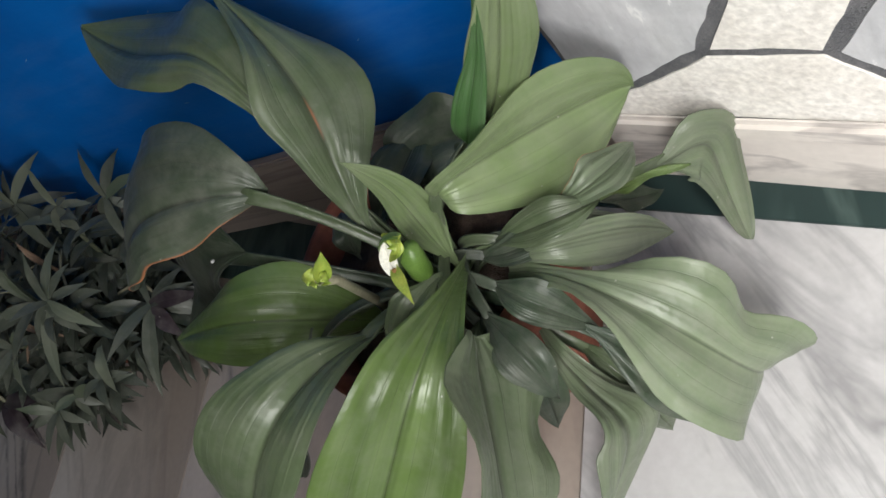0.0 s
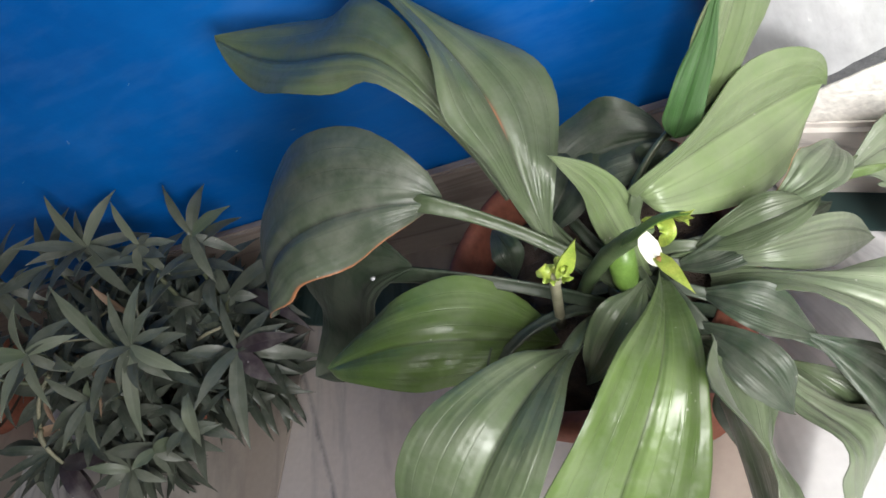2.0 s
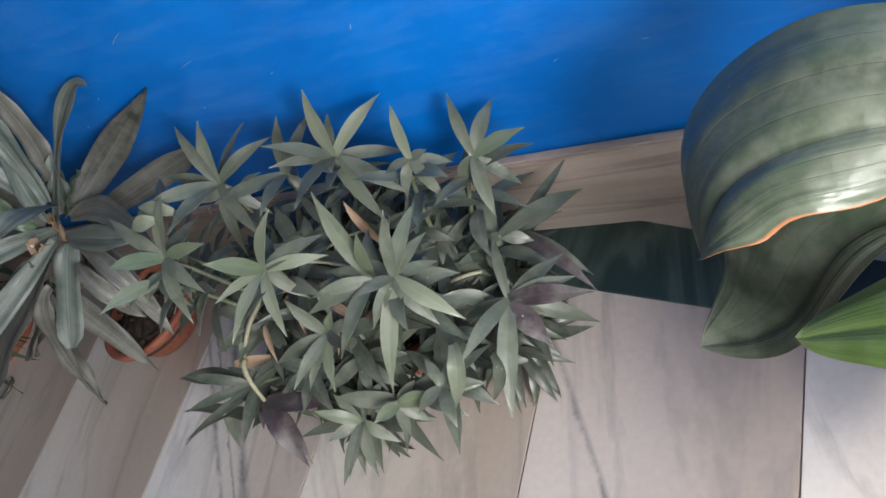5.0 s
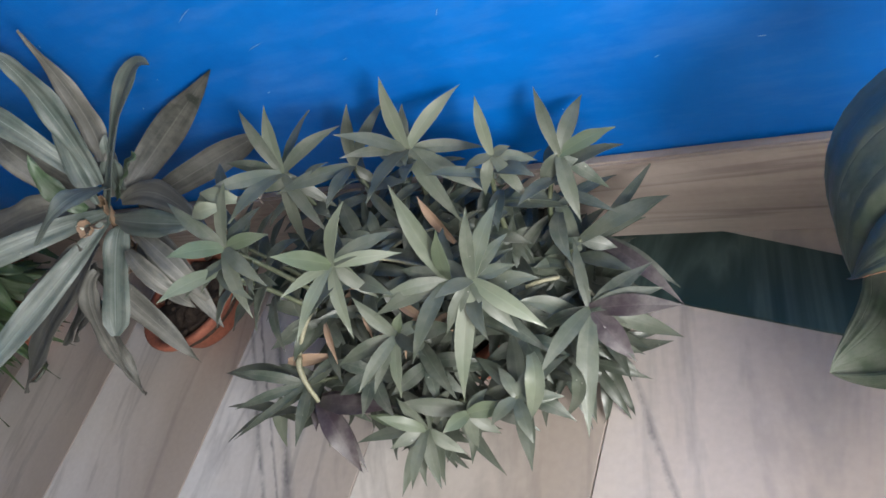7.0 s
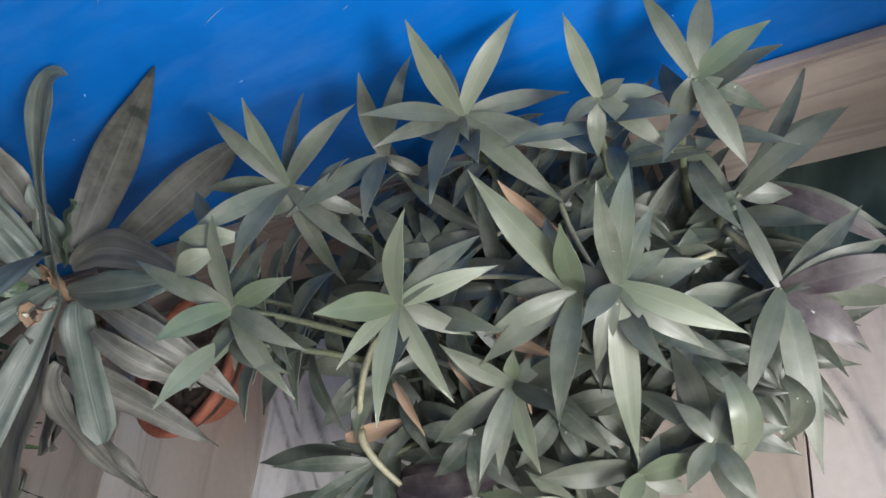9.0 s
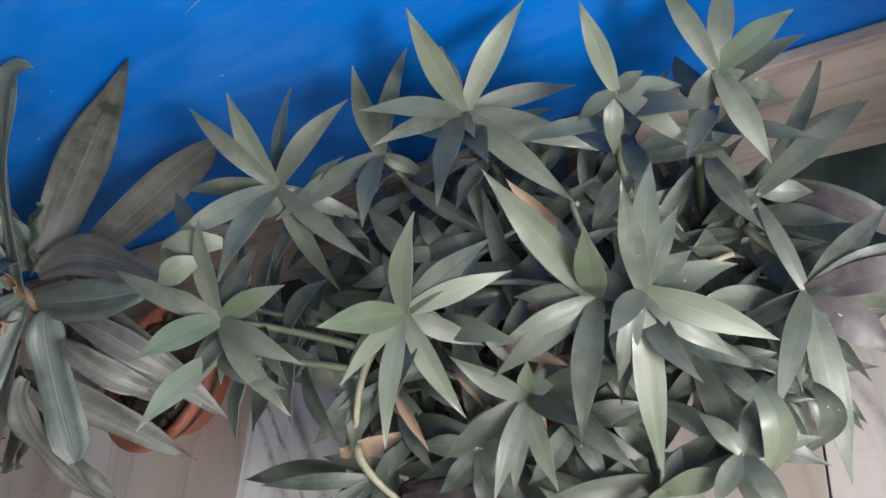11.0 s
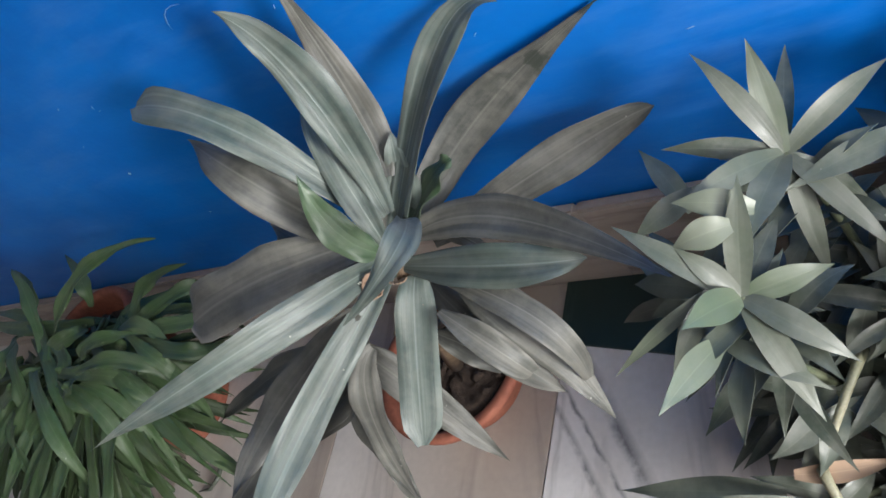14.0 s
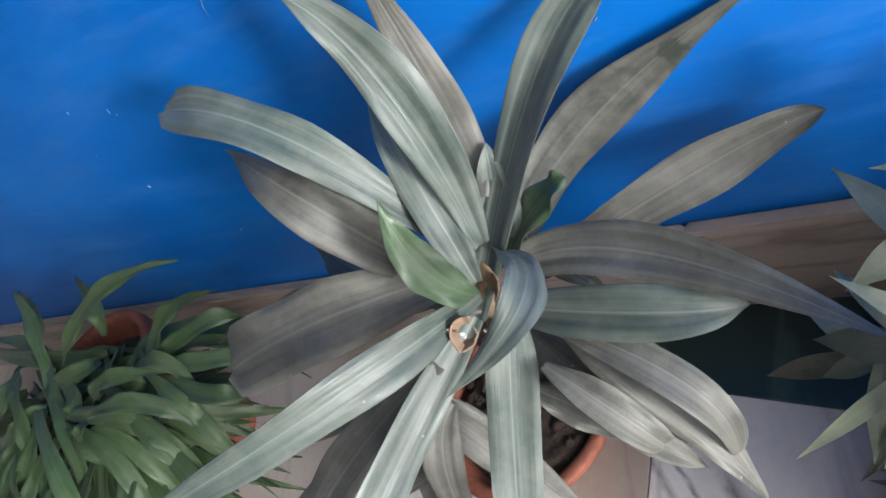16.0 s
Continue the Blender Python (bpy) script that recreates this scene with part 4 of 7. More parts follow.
for p in ((0.4972, -0.2665, 0.3228), (0.4990, -0.2690, 0.3214)):
    petal("spot", p, (p[0] + 0.0008, p[1] - 0.0015, p[2]), (p[0] + 0.0012, p[1] - 0.0032, p[2] - 0.0010), 0.0026, FACE, "lance", "petal_brown", fl, "brown withered spot on the petal", 0.0)
petal("curl", (0.4960, -0.2540, 0.3310), ((0.5040, -0.2555, 0.3345), (0.5065, -0.2610, 0.3335)), (0.5015, -0.2620, 0.3320), 0.0075, FACE, "strapb", "bud", fl, "curled yellow-green petal", 0.9)
petal("petal", (0.4950, -0.2640, 0.3205), (0.5035, -0.2745, 0.3225), (0.5135, -0.2885, 0.3208), 0.0080, FACE, "lance", "bud", fl, "long pointed yellow-green petal", 0.5)

# ---- strap-leaved plant
strap = plant_thing("potted_plant", (-0.695, -0.118), (-0.64, -0.12, 0.09), "plant with long dusty grey-green strap leaves in a clay pot", "potted plant")
flower_pot(strap, (-0.700, -0.112), 0.055, 0.088, 0.007)
leaf(strap, (-0.595, -0.122, 0.267), (-0.637, -0.220, 0.331), (-0.757, -0.300, 0.344), 0.029, (0.894, -0.306, 0.327), 'strap', 'strap_leaf', 0.18, lop=-0.12)
leaf(strap, (-0.603, -0.101, 0.298), (-0.646, -0.089, 0.404), (-0.739, -0.063, 0.430), 0.029, (0.654, -0.294, 0.697), 'strapb', 'strap_leaf', 0.16, lop=-0.06)
leaf(strap, (-0.649, -0.097, 0.258), (-0.649, -0.111, 0.364), (-0.741, -0.059, 0.378), 0.039, (0.544, -0.309, 0.780), 'strap', 'strap_dusty', 0.20, lop=0.00)
leaf(strap, (-0.608, -0.114, 0.281), (-0.689, -0.154, 0.307), (-0.776, -0.177, 0.295), 0.050, (0.42, -0.36, 0.83), 'strapb', 'strap_dusty', 0.12, lop=0.00)
leaf(strap, (-0.578, -0.109, 0.299), (-0.583, -0.068, 0.401), (-0.615, -0.046, 0.461), 0.032, (0.549, -0.815, 0.185), 'strap', 'strap_leaf', 0.32, lop=0.24)
leaf(strap, (-0.574, -0.086, 0.313), (-0.582, -0.049, 0.356), (-0.574, -0.026, 0.459), 0.031, (0.539, -0.814, 0.219), 'strap', 'strap_dusty', 0.20, lop=0.00)
leaf(strap, (-0.587, -0.125, 0.285), (-0.599, -0.087, 0.344), (-0.636, -0.032, 0.368), 0.026, (0.558, -0.508, 0.656), 'strap', 'strap_leaf', 0.20, lop=0.00)
leaf(strap, (-0.602, -0.134, 0.258), (-0.515, -0.034, 0.357), (-0.456, -0.021, 0.372), 0.034, (-0.225, -0.643, 0.732), 'strap', 'strap_leaf', 0.48, lop=0.19)
leaf(strap, (-0.584, -0.098, 0.265), (-0.528, -0.025, 0.285), (-0.409, -0.005, 0.335), 0.041, (0.410, -0.900, 0.148), 'strap', 'strap_spotted', -0.01, lop=0.01)
leaf(strap, (-0.578, -0.101, 0.246), (-0.466, -0.041, 0.246), (-0.405, -0.024, 0.251), 0.035, (0.216, -0.849, 0.482), 'strap', 'strap_dusty', 0.20, lop=0.06)
leaf(strap, (-0.584, -0.106, 0.264), (-0.496, -0.110, 0.273), (-0.376, -0.166, 0.265), 0.033, (0.42, -0.42, 0.80), 'strap', 'strap_dusty', 0.20, lop=0.00)
leaf(strap, (-0.596, -0.125, 0.255), (-0.490, -0.143, 0.264), (-0.443, -0.132, 0.243), 0.032, (0.254, -0.455, 0.854), 'strap', 'strap_leaf', 0.17, lop=0.02)
leaf(strap, (-0.555, -0.133, 0.239), (-0.499, -0.165, 0.216), (-0.461, -0.205, 0.145), 0.036, (0.364, -0.416, 0.833), 'strap', 'strap_dusty', 0.20, lop=0.00)
leaf(strap, (-0.598, -0.120, 0.217), (-0.527, -0.175, 0.207), (-0.488, -0.195, 0.170), 0.030, (0.364, -0.416, 0.833), 'strap', 'strap_dusty', 0.20, lop=0.00)
leaf(strap, (-0.584, -0.132, 0.249), (-0.585, -0.164, 0.237), (-0.599, -0.240, 0.180), 0.032, (0.457, -0.807, 0.374), 'strapb', 'strap_leaf', 0.14, lop=-0.06)
leaf(strap, (-0.575, -0.107, 0.288), (-0.505, -0.172, 0.350), (-0.548, -0.215, 0.335), 0.022, (0.62, -0.30, 0.72), 'strap', 'strap_leaf', 0.12, lop=0.0)
leaf(strap, (-0.600, -0.125, 0.259), (-0.648, -0.268, 0.259), (-0.638, -0.362, 0.278), 0.031, (0.837, -0.216, 0.503), 'strap', 'strap_leaf', 0.32, lop=0.08)
leaf(strap, (-0.630, -0.148, 0.240), (-0.780, -0.230, 0.180), (-0.930, -0.296, 0.080), 0.057, (-0.178, -0.532, 0.828), 'strap', 'strap_dusty', 0.25, 0, 0)
leaf(strap, (-0.636, -0.176, 0.222), (-0.651, -0.220, 0.189), (-0.665, -0.270, 0.070), 0.028, (0.364, -0.416, 0.833), 'strap', 'strap_dusty', 0.20, lop=0.00)
leaf(strap, (-0.577, -0.140, 0.296), (-0.582, -0.144, 0.337), (-0.584, -0.127, 0.379), 0.025, (0.752, -0.659, -0.025), 'strap', 'strap_green', 0.20, lop=0.00)
leaf(strap, (-0.690, -0.158, 0.200), (-0.650, -0.183, 0.130), (-0.607, -0.212, 0.050), 0.034, (0.55, -0.45, 0.70), 'strap', 'strap_dusty', 0.15, lop=0.0)
leaf(strap, (-0.690, -0.178, 0.195), (-0.692, -0.218, 0.138), (-0.678, -0.266, 0.057), 0.027, (0.60, -0.50, 0.62), 'strap', 'strap_dusty', 0.18, 0.003, lop=0.0)
leaf(strap, (-0.717, -0.160, 0.190), (-0.837, -0.176, 0.150), (-0.970, -0.197, 0.100), 0.034, (-0.293, -0.245, 0.924), 'strap', 'strap_dusty', 0.25, 0, 0)
leaf(strap, (-0.587, -0.161, 0.210), (-0.558, -0.170, 0.190), (-0.544, -0.177, 0.165), 0.024, (0.642, -0.300, 0.706), 'strap', 'strap_dusty', 0.25, 0, 0)
leaf(strap, (-0.580, -0.090, 0.260), (-0.548, -0.104, 0.250), (-0.537, -0.106, 0.225), 0.015, (0.529, -0.311, 0.789), 'strap', 'strap_dusty', 0.25, 0, 0)
leaf(strap, (-0.588, -0.106, 0.268), (-0.544, -0.085, 0.298), (-0.525, -0.076, 0.304), 0.025, (-0.502, -0.315, 0.806), 'strap', 'strap_green', 0.20, lop=0.00)
leaf(strap, (-0.620, -0.167, 0.265), (-0.704, -0.231, 0.237), (-0.723, -0.307, 0.240), 0.034, (0.364, -0.416, 0.833), 'strap', 'strap_dusty', 0.20, lop=0.00)
leaf(strap, (-0.655, -0.161, 0.220), (-0.697, -0.192, 0.190), (-0.796, -0.226, 0.120), 0.050, (-0.322, -0.519, 0.792), 'strap', 'strap_dusty', 0.25, 0, 0)
leaf(strap, (-0.694, -0.098, 0.260), (-0.744, -0.074, 0.250), (-0.814, -0.038, 0.230), 0.028, (-0.206, 0.077, 0.975), 'strap', 'strap_dusty', 0.25, 0, 0)
leaf(strap, (-0.610, -0.096, 0.262), (-0.602, -0.077, 0.295), (-0.614, -0.044, 0.320), 0.034, (0.434, -0.656, 0.618), 'strap', 'strap_dusty', 0.25, 0, 0)
leaf(strap, (-0.594, -0.094, 0.262), (-0.574, -0.086, 0.300), (-0.565, -0.062, 0.330), 0.031, (0.131, -0.915, 0.381), 'strap', 'strap_leaf', 0.25, 0, 0)
leaf(strap, (-0.594, -0.129, 0.262), (-0.628, -0.114, 0.262), (-0.688, -0.099, 0.245), 0.030, (-0.203, -0.083, 0.976), 'strap', 'strap_dusty', 0.25, 0, 0)
leaf(strap, (-0.557, -0.137, 0.250), (-0.475, -0.181, 0.235), (-0.479, -0.188, 0.150), 0.023, (0.649, -0.342, 0.680), 'strap', 'strap_dusty', 0.25, 0, 0)
leaf(strap, (-0.561, -0.159, 0.240), (-0.512, -0.188, 0.220), (-0.509, -0.186, 0.170), 0.023, (0.702, -0.317, 0.638), 'strap', 'strap_dusty', 0.25, 0, 0)
leaf(strap, (-0.648, -0.171, 0.220), (-0.707, -0.200, 0.180), (-0.859, -0.224, 0.100), 0.058, (-0.384, -0.380, 0.842), 'strap', 'strap_dusty', 0.25, 0, 0)
leaf(strap, (-0.638, -0.110, 0.250), (-0.759, -0.100, 0.240), (-0.950, -0.107, 0.200), 0.046, (-0.158, -0.170, 0.973), 'strap', 'strap_dusty', 0.25, 0, 0)

bm = tube_bm([(-0.675, -0.125, 0.07), (-0.64, -0.13, 0.15), (-0.61, -0.135, 0.22), (-0.59, -0.118, 0.275)], [0.008, 0.008, 0.007, 0.004], 12)
part("stem", bm, "husk", strap, "thick scarred brown stem")
# the withered crown: torn papery sheaths curled round the growing point


def husk(centre, axis, radius, height, arc, start, material, label, seed):
    """A torn, rolled scrap of dry leaf sheath with a ragged rim."""
    rnd = random.Random(seed)
    ax = Vector(axis).normalized()
    s1 = ax.orthogonal().normalized()
    s2 = ax.cross(s1)
    bm = bmesh.new()
    steps, rows_ = 14, 4
    grid = []
    tear = [rnd.uniform(0.45, 1.0) for _ in range(steps + 1)]
    for k in (0, 1):
        sheet = []
        for i in range(steps + 1):
            a = start + arc * i / steps
            col = []
            for j in range(rows_ + 1):
                q = j / rows_
                r = radius * (0.75 + 0.4 * q + 0.06 * math.sin(3 * a + seed)) - k * 0.0009
                col.append(bm.verts.new(Vector(centre) + (s1 * math.cos(a) + s2 * math.sin(a)) * r + ax * height * q * tear[i]))
            sheet.append(col)
        grid.append(sheet)
    for sheet in grid:
        for i in range(steps):
            for j in range(rows_):
                bm.faces.new((sheet[i][j], sheet[i + 1][j], sheet[i + 1][j + 1], sheet[i][j + 1]))
    for i in range(steps):
        bm.faces.new((grid[0][i][rows_], grid[0][i + 1][rows_], grid[1][i + 1][rows_], grid[1][i][rows_]))
    for i in (0, steps):
        for j in range(rows_):
            bm.faces.new((grid[0][i][j], grid[0][i][j + 1], grid[1][i][j + 1], grid[1][i][j]))
    bmesh.ops.recalc_face_normals(bm, faces=bm.faces)
    part("husk", bm, material, strap, label)


husk((-0.590, -0.154, 0.276), (0.55, -0.45, 0.70), 0.0105, 0.010, 2.6, 0.9, "dry", "torn pinkish-brown leaf sheath", 2)
husk((-0.596, -0.151, 0.275), (0.25, -0.65, 0.72), 0.0090, 0.012, 2.2, 3.6, "dry", "torn pinkish-brown leaf sheath", 5)
husk((-0.578, -0.147, 0.276), (0.75, -0.20, 0.63), 0.0070, 0.011, 2.0, 1.8, "dry", "torn pinkish-brown leaf sheath", 9)
husk((-0.590, -0.128, 0.274), (0.40, -0.10, 0.90), 0.0120, 0.022, 2.8, 5.2, "husk", "dark brown leaf sheath", 11)
husk((-0.598, -0.157, 0.283), (0.35, -0.50, 0.80), 0.0036, 0.004, 1.8, 0.4, "petal_white", "white cut end of the sheath", 3)
husk((-0.586, -0.157, 0.285), (0.35, -0.50, 0.80), 0.0030, 0.004, 1.5, 2.4, "petal_white", "white cut end of the sheath", 7)
rs = random.Random(21)
for k in range(16):
    a = rs.uniform(0, 6.28)
    c = Vector((-0.605, -0.138, 0.225 + rs.uniform(-0.05, 0.02)))
    o = Vector((math.cos(a), math.sin(a), rs.uniform(-0.2, 0.5))).normalized()
    leaf(strap, c, c + o * 0.018, c + o * rs.uniform(0.025, 0.040), 0.012, o.cross(Vector((0.3, 0.2, 1))).cross(o), "lance", "dry", 0.3)

# ---- bushy rosette plant
bushy = plant_thing("potted_plant", (-0.215, -0.135), (-0.215, -0.135, 0.10), "bushy plant with many pointed grey-green leaf rosettes in a clay pot", "potted plant")
flower_pot(bushy, (-0.215, -0.130), 0.075, 0.085, 0.012)


def rosette(c, leaves):
    """One shoot of the bush: a whorl of pointed leaves at its top, older leaves below it, and its stem."""
    c = Vector(c)
    rnd = random.Random(int(c.x * 9000) + int(c.z * 7000))
    ax = Vector((0.30, -0.40, 0.87)).normalized()
    for tip, width, material in leaves:
        tip = Vector(tip)
        d = tip - c
        up = (ax - d.normalized() * ax.dot(d.normalized())).normalized()
        if up.z < 0:
            up = -up
        mid = (c + tip) / 2 + up * d.length * rnd.uniform(0.04, 0.10) + Vector((0, 0, 0.03 * d.length))
        leaf(bushy, c, mid, tip, width * 0.93, up + d.cross(up).normalized() * rnd.uniform(-0.25, 0.25), "lance", material, rnd.uniform(0.04, 0.16), lop=rnd.uniform(-0.06, 0.06))
    root = Vector((-0.215 + (c.x + 0.215) * 0.75, -0.145 + (c.y + 0.145) * 0.6, c.z * 0.45))
    down = (root - c).normalized()
    s1 = down.orthogonal().normalized()
    s2 = down.cross(s1)
    first = rnd.uniform(0, 6.28)
    for k in range(7):
        a = first + k * 2.4
        o = (s1 * math.cos(a) + s2 * math.sin(a)).normalized()
        b = c + down * (0.016 + 0.008 * k)
        L = rnd.uniform(0.050, 0.072)
        tip = b + o * L * 0.9 - down * L * 0.25 - Vector((0, 0, 0.010 * k * 0.5))
        # the lower leaves take the darker copy, their shade being in the colour
        leaf(bushy, b, (b + tip) / 2 + Vector((0, 0, 0.007)), tip, rnd.uniform(0.013, 0.019), -down + Vector((0.1, -0.2, 0.3)), "lance", "rosette" if k < 3 else "rosette_shade_dark", 0.2)
    stem(bushy, root, c, 0.0032)


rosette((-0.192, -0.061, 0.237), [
    ((-0.193, -0.029, 0.301), 0.019, "rosette_lit"),
    ((-0.143, -0.004, 0.252), 0.017, "rosette_lit"),
    ((-0.220, -0.090, 0.299), 0.016, "rosette"),
    ((-0.136, -0.033, 0.196), 0.016, "rosette"),
    ((-0.125, -0.081, 0.189), 0.020, "rosette"),
    ((-0.141, -0.112, 0.186), 0.019, "rosette"),
    ((-0.191, -0.137, 0.258), 0.019, "rosette"),
    ((-0.178, -0.088, 0.243), 0.010, "rosette"),
    ((-0.225, -0.099, 0.278), 0.013, "rosette_shade_dark"),
    ((-0.196, -0.025, 0.261), 0.014, "rosette_shade_dark")])
rosette((-0.257, -0.070, 0.234), [
    ((-0.255, -0.026, 0.274), 0.017, "rosette"),
    ((-0.228, -0.007, 0.254), 0.015, "rosette"),
    ((-0.319, -0.115, 0.257), 0.020, "rosette"),
    ((-0.257, -0.127, 0.243), 0.018, "rosette"),
    ((-0.242, -0.072, 0.200), 0.012, "rosette_shade_dark")])
rosette((-0.318, -0.093, 0.262), [
    ((-0.326, -0.046, 0.310), 0.018, "rosette_lit"),
    ((-0.355, -0.051, 0.315), 0.015, "rosette"),
    ((-0.317, -0.016, 0.267), 0.013, "rosette_shade_dark"),
    ((-0.264, -0.042, 0.263), 0.017, "rosette"),
    ((-0.381, -0.091, 0.285), 0.015, "rosette_shade_dark"),
    ((-0.359, -0.148, 0.306), 0.018, "rosette"),
    ((-0.333, -0.165, 0.281), 0.022, "rosette"),
    ((-0.308, -0.144, 0.200), 0.016, "rosette"),
    ((-0.271, -0.137, 0.213), 0.015, "rosette"),
    ((-0.284, -0.098, 0.204), 0.014, "rosette_shade_dark")])
rosette((-0.335, -0.186, 0.272), [
    ((-0.327, -0.136, 0.309), 0.017, "rosette"),
    ((-0.348, -0.222, 0.313), 0.021, "rosette_green"),
    ((-0.293, -0.167, 0.263), 0.017, "rosette_green"),
    ((-0.286, -0.212, 0.245), 0.017, "rosette"),
    ((-0.305, -0.237, 0.231), 0.018, "rosette"),
    ((-0.360, -0.170, 0.302), 0.014, "rosette"),
    ((-0.352, -0.178, 0.285), 0.013, "rosette_green"),
    ((-0.391, -0.159, 0.314), 0.015, "rosette"),
    ((-0.319, -0.136, 0.267), 0.016, "rosette_shade_dark")])
rosette((-0.349, -0.203, 0.257), [
    ((-0.366, -0.255, 0.289), 0.019, "rosette_lit"),
    ((-0.334, -0.187, 0.257), 0.014, "rosette_green"),
    ((-0.299, -0.225, 0.243), 0.015, "rosette")])
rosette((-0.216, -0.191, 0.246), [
    ((-0.180, -0.160, 0.292), 0.017, "rosette_lit"),
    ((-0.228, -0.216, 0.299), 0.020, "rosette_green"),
    ((-0.161, -0.168, 0.226), 0.015, "rosette_lit"),
    ((-0.224, -0.263, 0.240), 0.014, "rosette_lit"),
    ((-0.197, -0.241, 0.207), 0.015, "rosette_lit"),
    ((-0.241, -0.234, 0.262), 0.011, "rosette_lit"),
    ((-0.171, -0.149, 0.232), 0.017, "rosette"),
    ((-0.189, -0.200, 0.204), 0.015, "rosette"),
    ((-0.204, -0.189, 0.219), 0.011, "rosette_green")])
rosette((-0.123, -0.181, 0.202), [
    ((-0.148, -0.139, 0.282), 0.021, "rosette_lit"),
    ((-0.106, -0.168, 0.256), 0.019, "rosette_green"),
    ((-0.178, -0.222, 0.212), 0.018, "rosette"),
    ((-0.135, -0.256, 0.196), 0.019, "rosette"),
    ((-0.174, -0.207, 0.217), 0.015, "rosette"),
    ((-0.164, -0.180, 0.218), 0.016, "rosette_shade_dark")])
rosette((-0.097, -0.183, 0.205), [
    ((-0.082, -0.119, 0.225), 0.018, "rosette_lit"),
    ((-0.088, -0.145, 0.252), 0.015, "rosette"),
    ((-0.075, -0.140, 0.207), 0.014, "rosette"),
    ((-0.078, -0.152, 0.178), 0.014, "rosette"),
    ((-0.042, -0.203, 0.163), 0.019, "rosette_lit"),
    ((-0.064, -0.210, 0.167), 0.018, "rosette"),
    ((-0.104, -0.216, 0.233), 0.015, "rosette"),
    ((-0.111, -0.265, 0.146), 0.019, "rosette_lit"),
    ((-0.118, -0.224, 0.187), 0.014, "rosette")])
rosette((-0.172, -0.226, 0.185), [
    ((-0.166, -0.209, 0.197), 0.012, "rosette_green"),
    ((-0.196, -0.213, 0.229), 0.015, "rosette"),
    ((-0.227, -0.257, 0.183), 0.017, "rosette"),
    ((-0.191, -0.281, 0.184), 0.014, "rosette"),
    ((-0.187, -0.275, 0.169), 0.013, "rosette"),
    ((-0.165, -0.272, 0.160), 0.015, "rosette_lit"),
    ((-0.158, -0.204, 0.170), 0.014, "rosette"),
    ((-0.122, -0.250, 0.200), 0.013, "rosette")])
rosette((-0.117, -0.268, 0.128), [
    ((-0.077, -0.256, 0.127), 0.017, "rosette_green"),
    ((-0.126, -0.292, 0.142), 0.015, "rosette_green"),
    ((-0.098, -0.272, 0.099), 0.013, "rosette"),
    ((-0.122, -0.285, 0.091), 0.014, "rosette"),
    ((-0.106, -0.244, 0.128), 0.013, "rosette"),
    ((-0.048, -0.236, 0.103), 0.014, "rosette")])
rosette((-0.162, -0.283, 0.118), [
    ((-0.192, -0.289, 0.153), 0.014, "rosette_green"),
    ((-0.188, -0.307, 0.125), 0.014, "rosette"),
    ((-0.163, -0.334, 0.110), 0.014, "rosette"),
    ((-0.147, -0.325, 0.091), 0.015, "rosette"),
    ((-0.132, -0.291, 0.090), 0.014, "rosette"),
    ((-0.186, -0.266, 0.143), 0.013, "rosette")])
rosette((-0.033, -0.162, 0.121), [
    ((0.023, -0.148, 0.046), 0.019, "rosette"),
    ((0.011, -0.147, 0.068), 0.019, "rosette"),
    ((0.015, -0.119, 0.124), 0.018, "rosette_shade_dark"),
    ((-0.050, -0.106, 0.148), 0.012, "rosette"),
    ((-0.053, -0.234, 0.140), 0.017, "rosette"),
    ((-0.080, -0.181, 0.118), 0.014, "rosette_shade_dark"),
    ((-0.031, -0.258, 0.073), 0.022, "rosette"),
    ((0.004, -0.194, 0.089), 0.026, "rosette_purple"),
    ((0.042, -0.149, 0.106), 0.022, "rosette_purple"),
    ((0.025, -0.136, 0.112), 0.018, "rosette_shade_dark")])
rosette((-0.048, -0.102, 0.137), [
    ((0.016, -0.047, 0.120), 0.019, "rosette"),
    ((-0.022, -0.099, 0.118), 0.016, "rosette_shade_dark"),
    ((-0.085, -0.113, 0.131), 0.015, "rosette_shade_dark")])
rosette((-0.050, -0.060, 0.204), [
    ((-0.068, -0.015, 0.244), 0.014, "rosette"),
    ((-0.037, -0.004, 0.215), 0.017, "rosette"),
    ((-0.008, -0.030, 0.197), 0.018, "rosette_green"),
    ((-0.034, -0.105, 0.167), 0.017, "rosette"),
    ((-0.072, -0.077, 0.185), 0.017, "rosette"),
    ((-0.023, -0.061, 0.154), 0.014, "rosette_shade_dark")])
rosette((-0.097, -0.076, 0.232), [
    ((-0.098, -0.048, 0.277), 0.014, "rosette_lit"),
    ((-0.068, -0.065, 0.206), 0.013, "rosette"),
    ((-0.065, -0.106, 0.202), 0.014, "rosette"),
    ((-0.108, -0.101, 0.208), 0.013, "rosette"),
    ((-0.119, -0.090, 0.234), 0.012, "rosette"),
    ((-0.081, -0.068, 0.232), 0.012, "rosette")])
leaf(bushy, (-0.344, -0.119, 0.170), (-0.361, -0.135, 0.179), (-0.382, -0.148, 0.176), 0.015, (0.349, -0.270, 0.897), 'lance', 'rosette', 0.12, 0, 0)
leaf(bushy, (-0.344, -0.119, 0.170), (-0.327, -0.132, 0.166), (-0.314, -0.142, 0.153), 0.014, (0.330, -0.241, 0.913), 'lance', 'rosette', 0.12, 0, 0)
leaf(bushy, (-0.344, -0.119, 0.170), (-0.343, -0.146, 0.170), (-0.346, -0.170, 0.157), 0.015, (0.360, -0.240, 0.902), 'lance', 'rosette', 0.12, 0, 0)
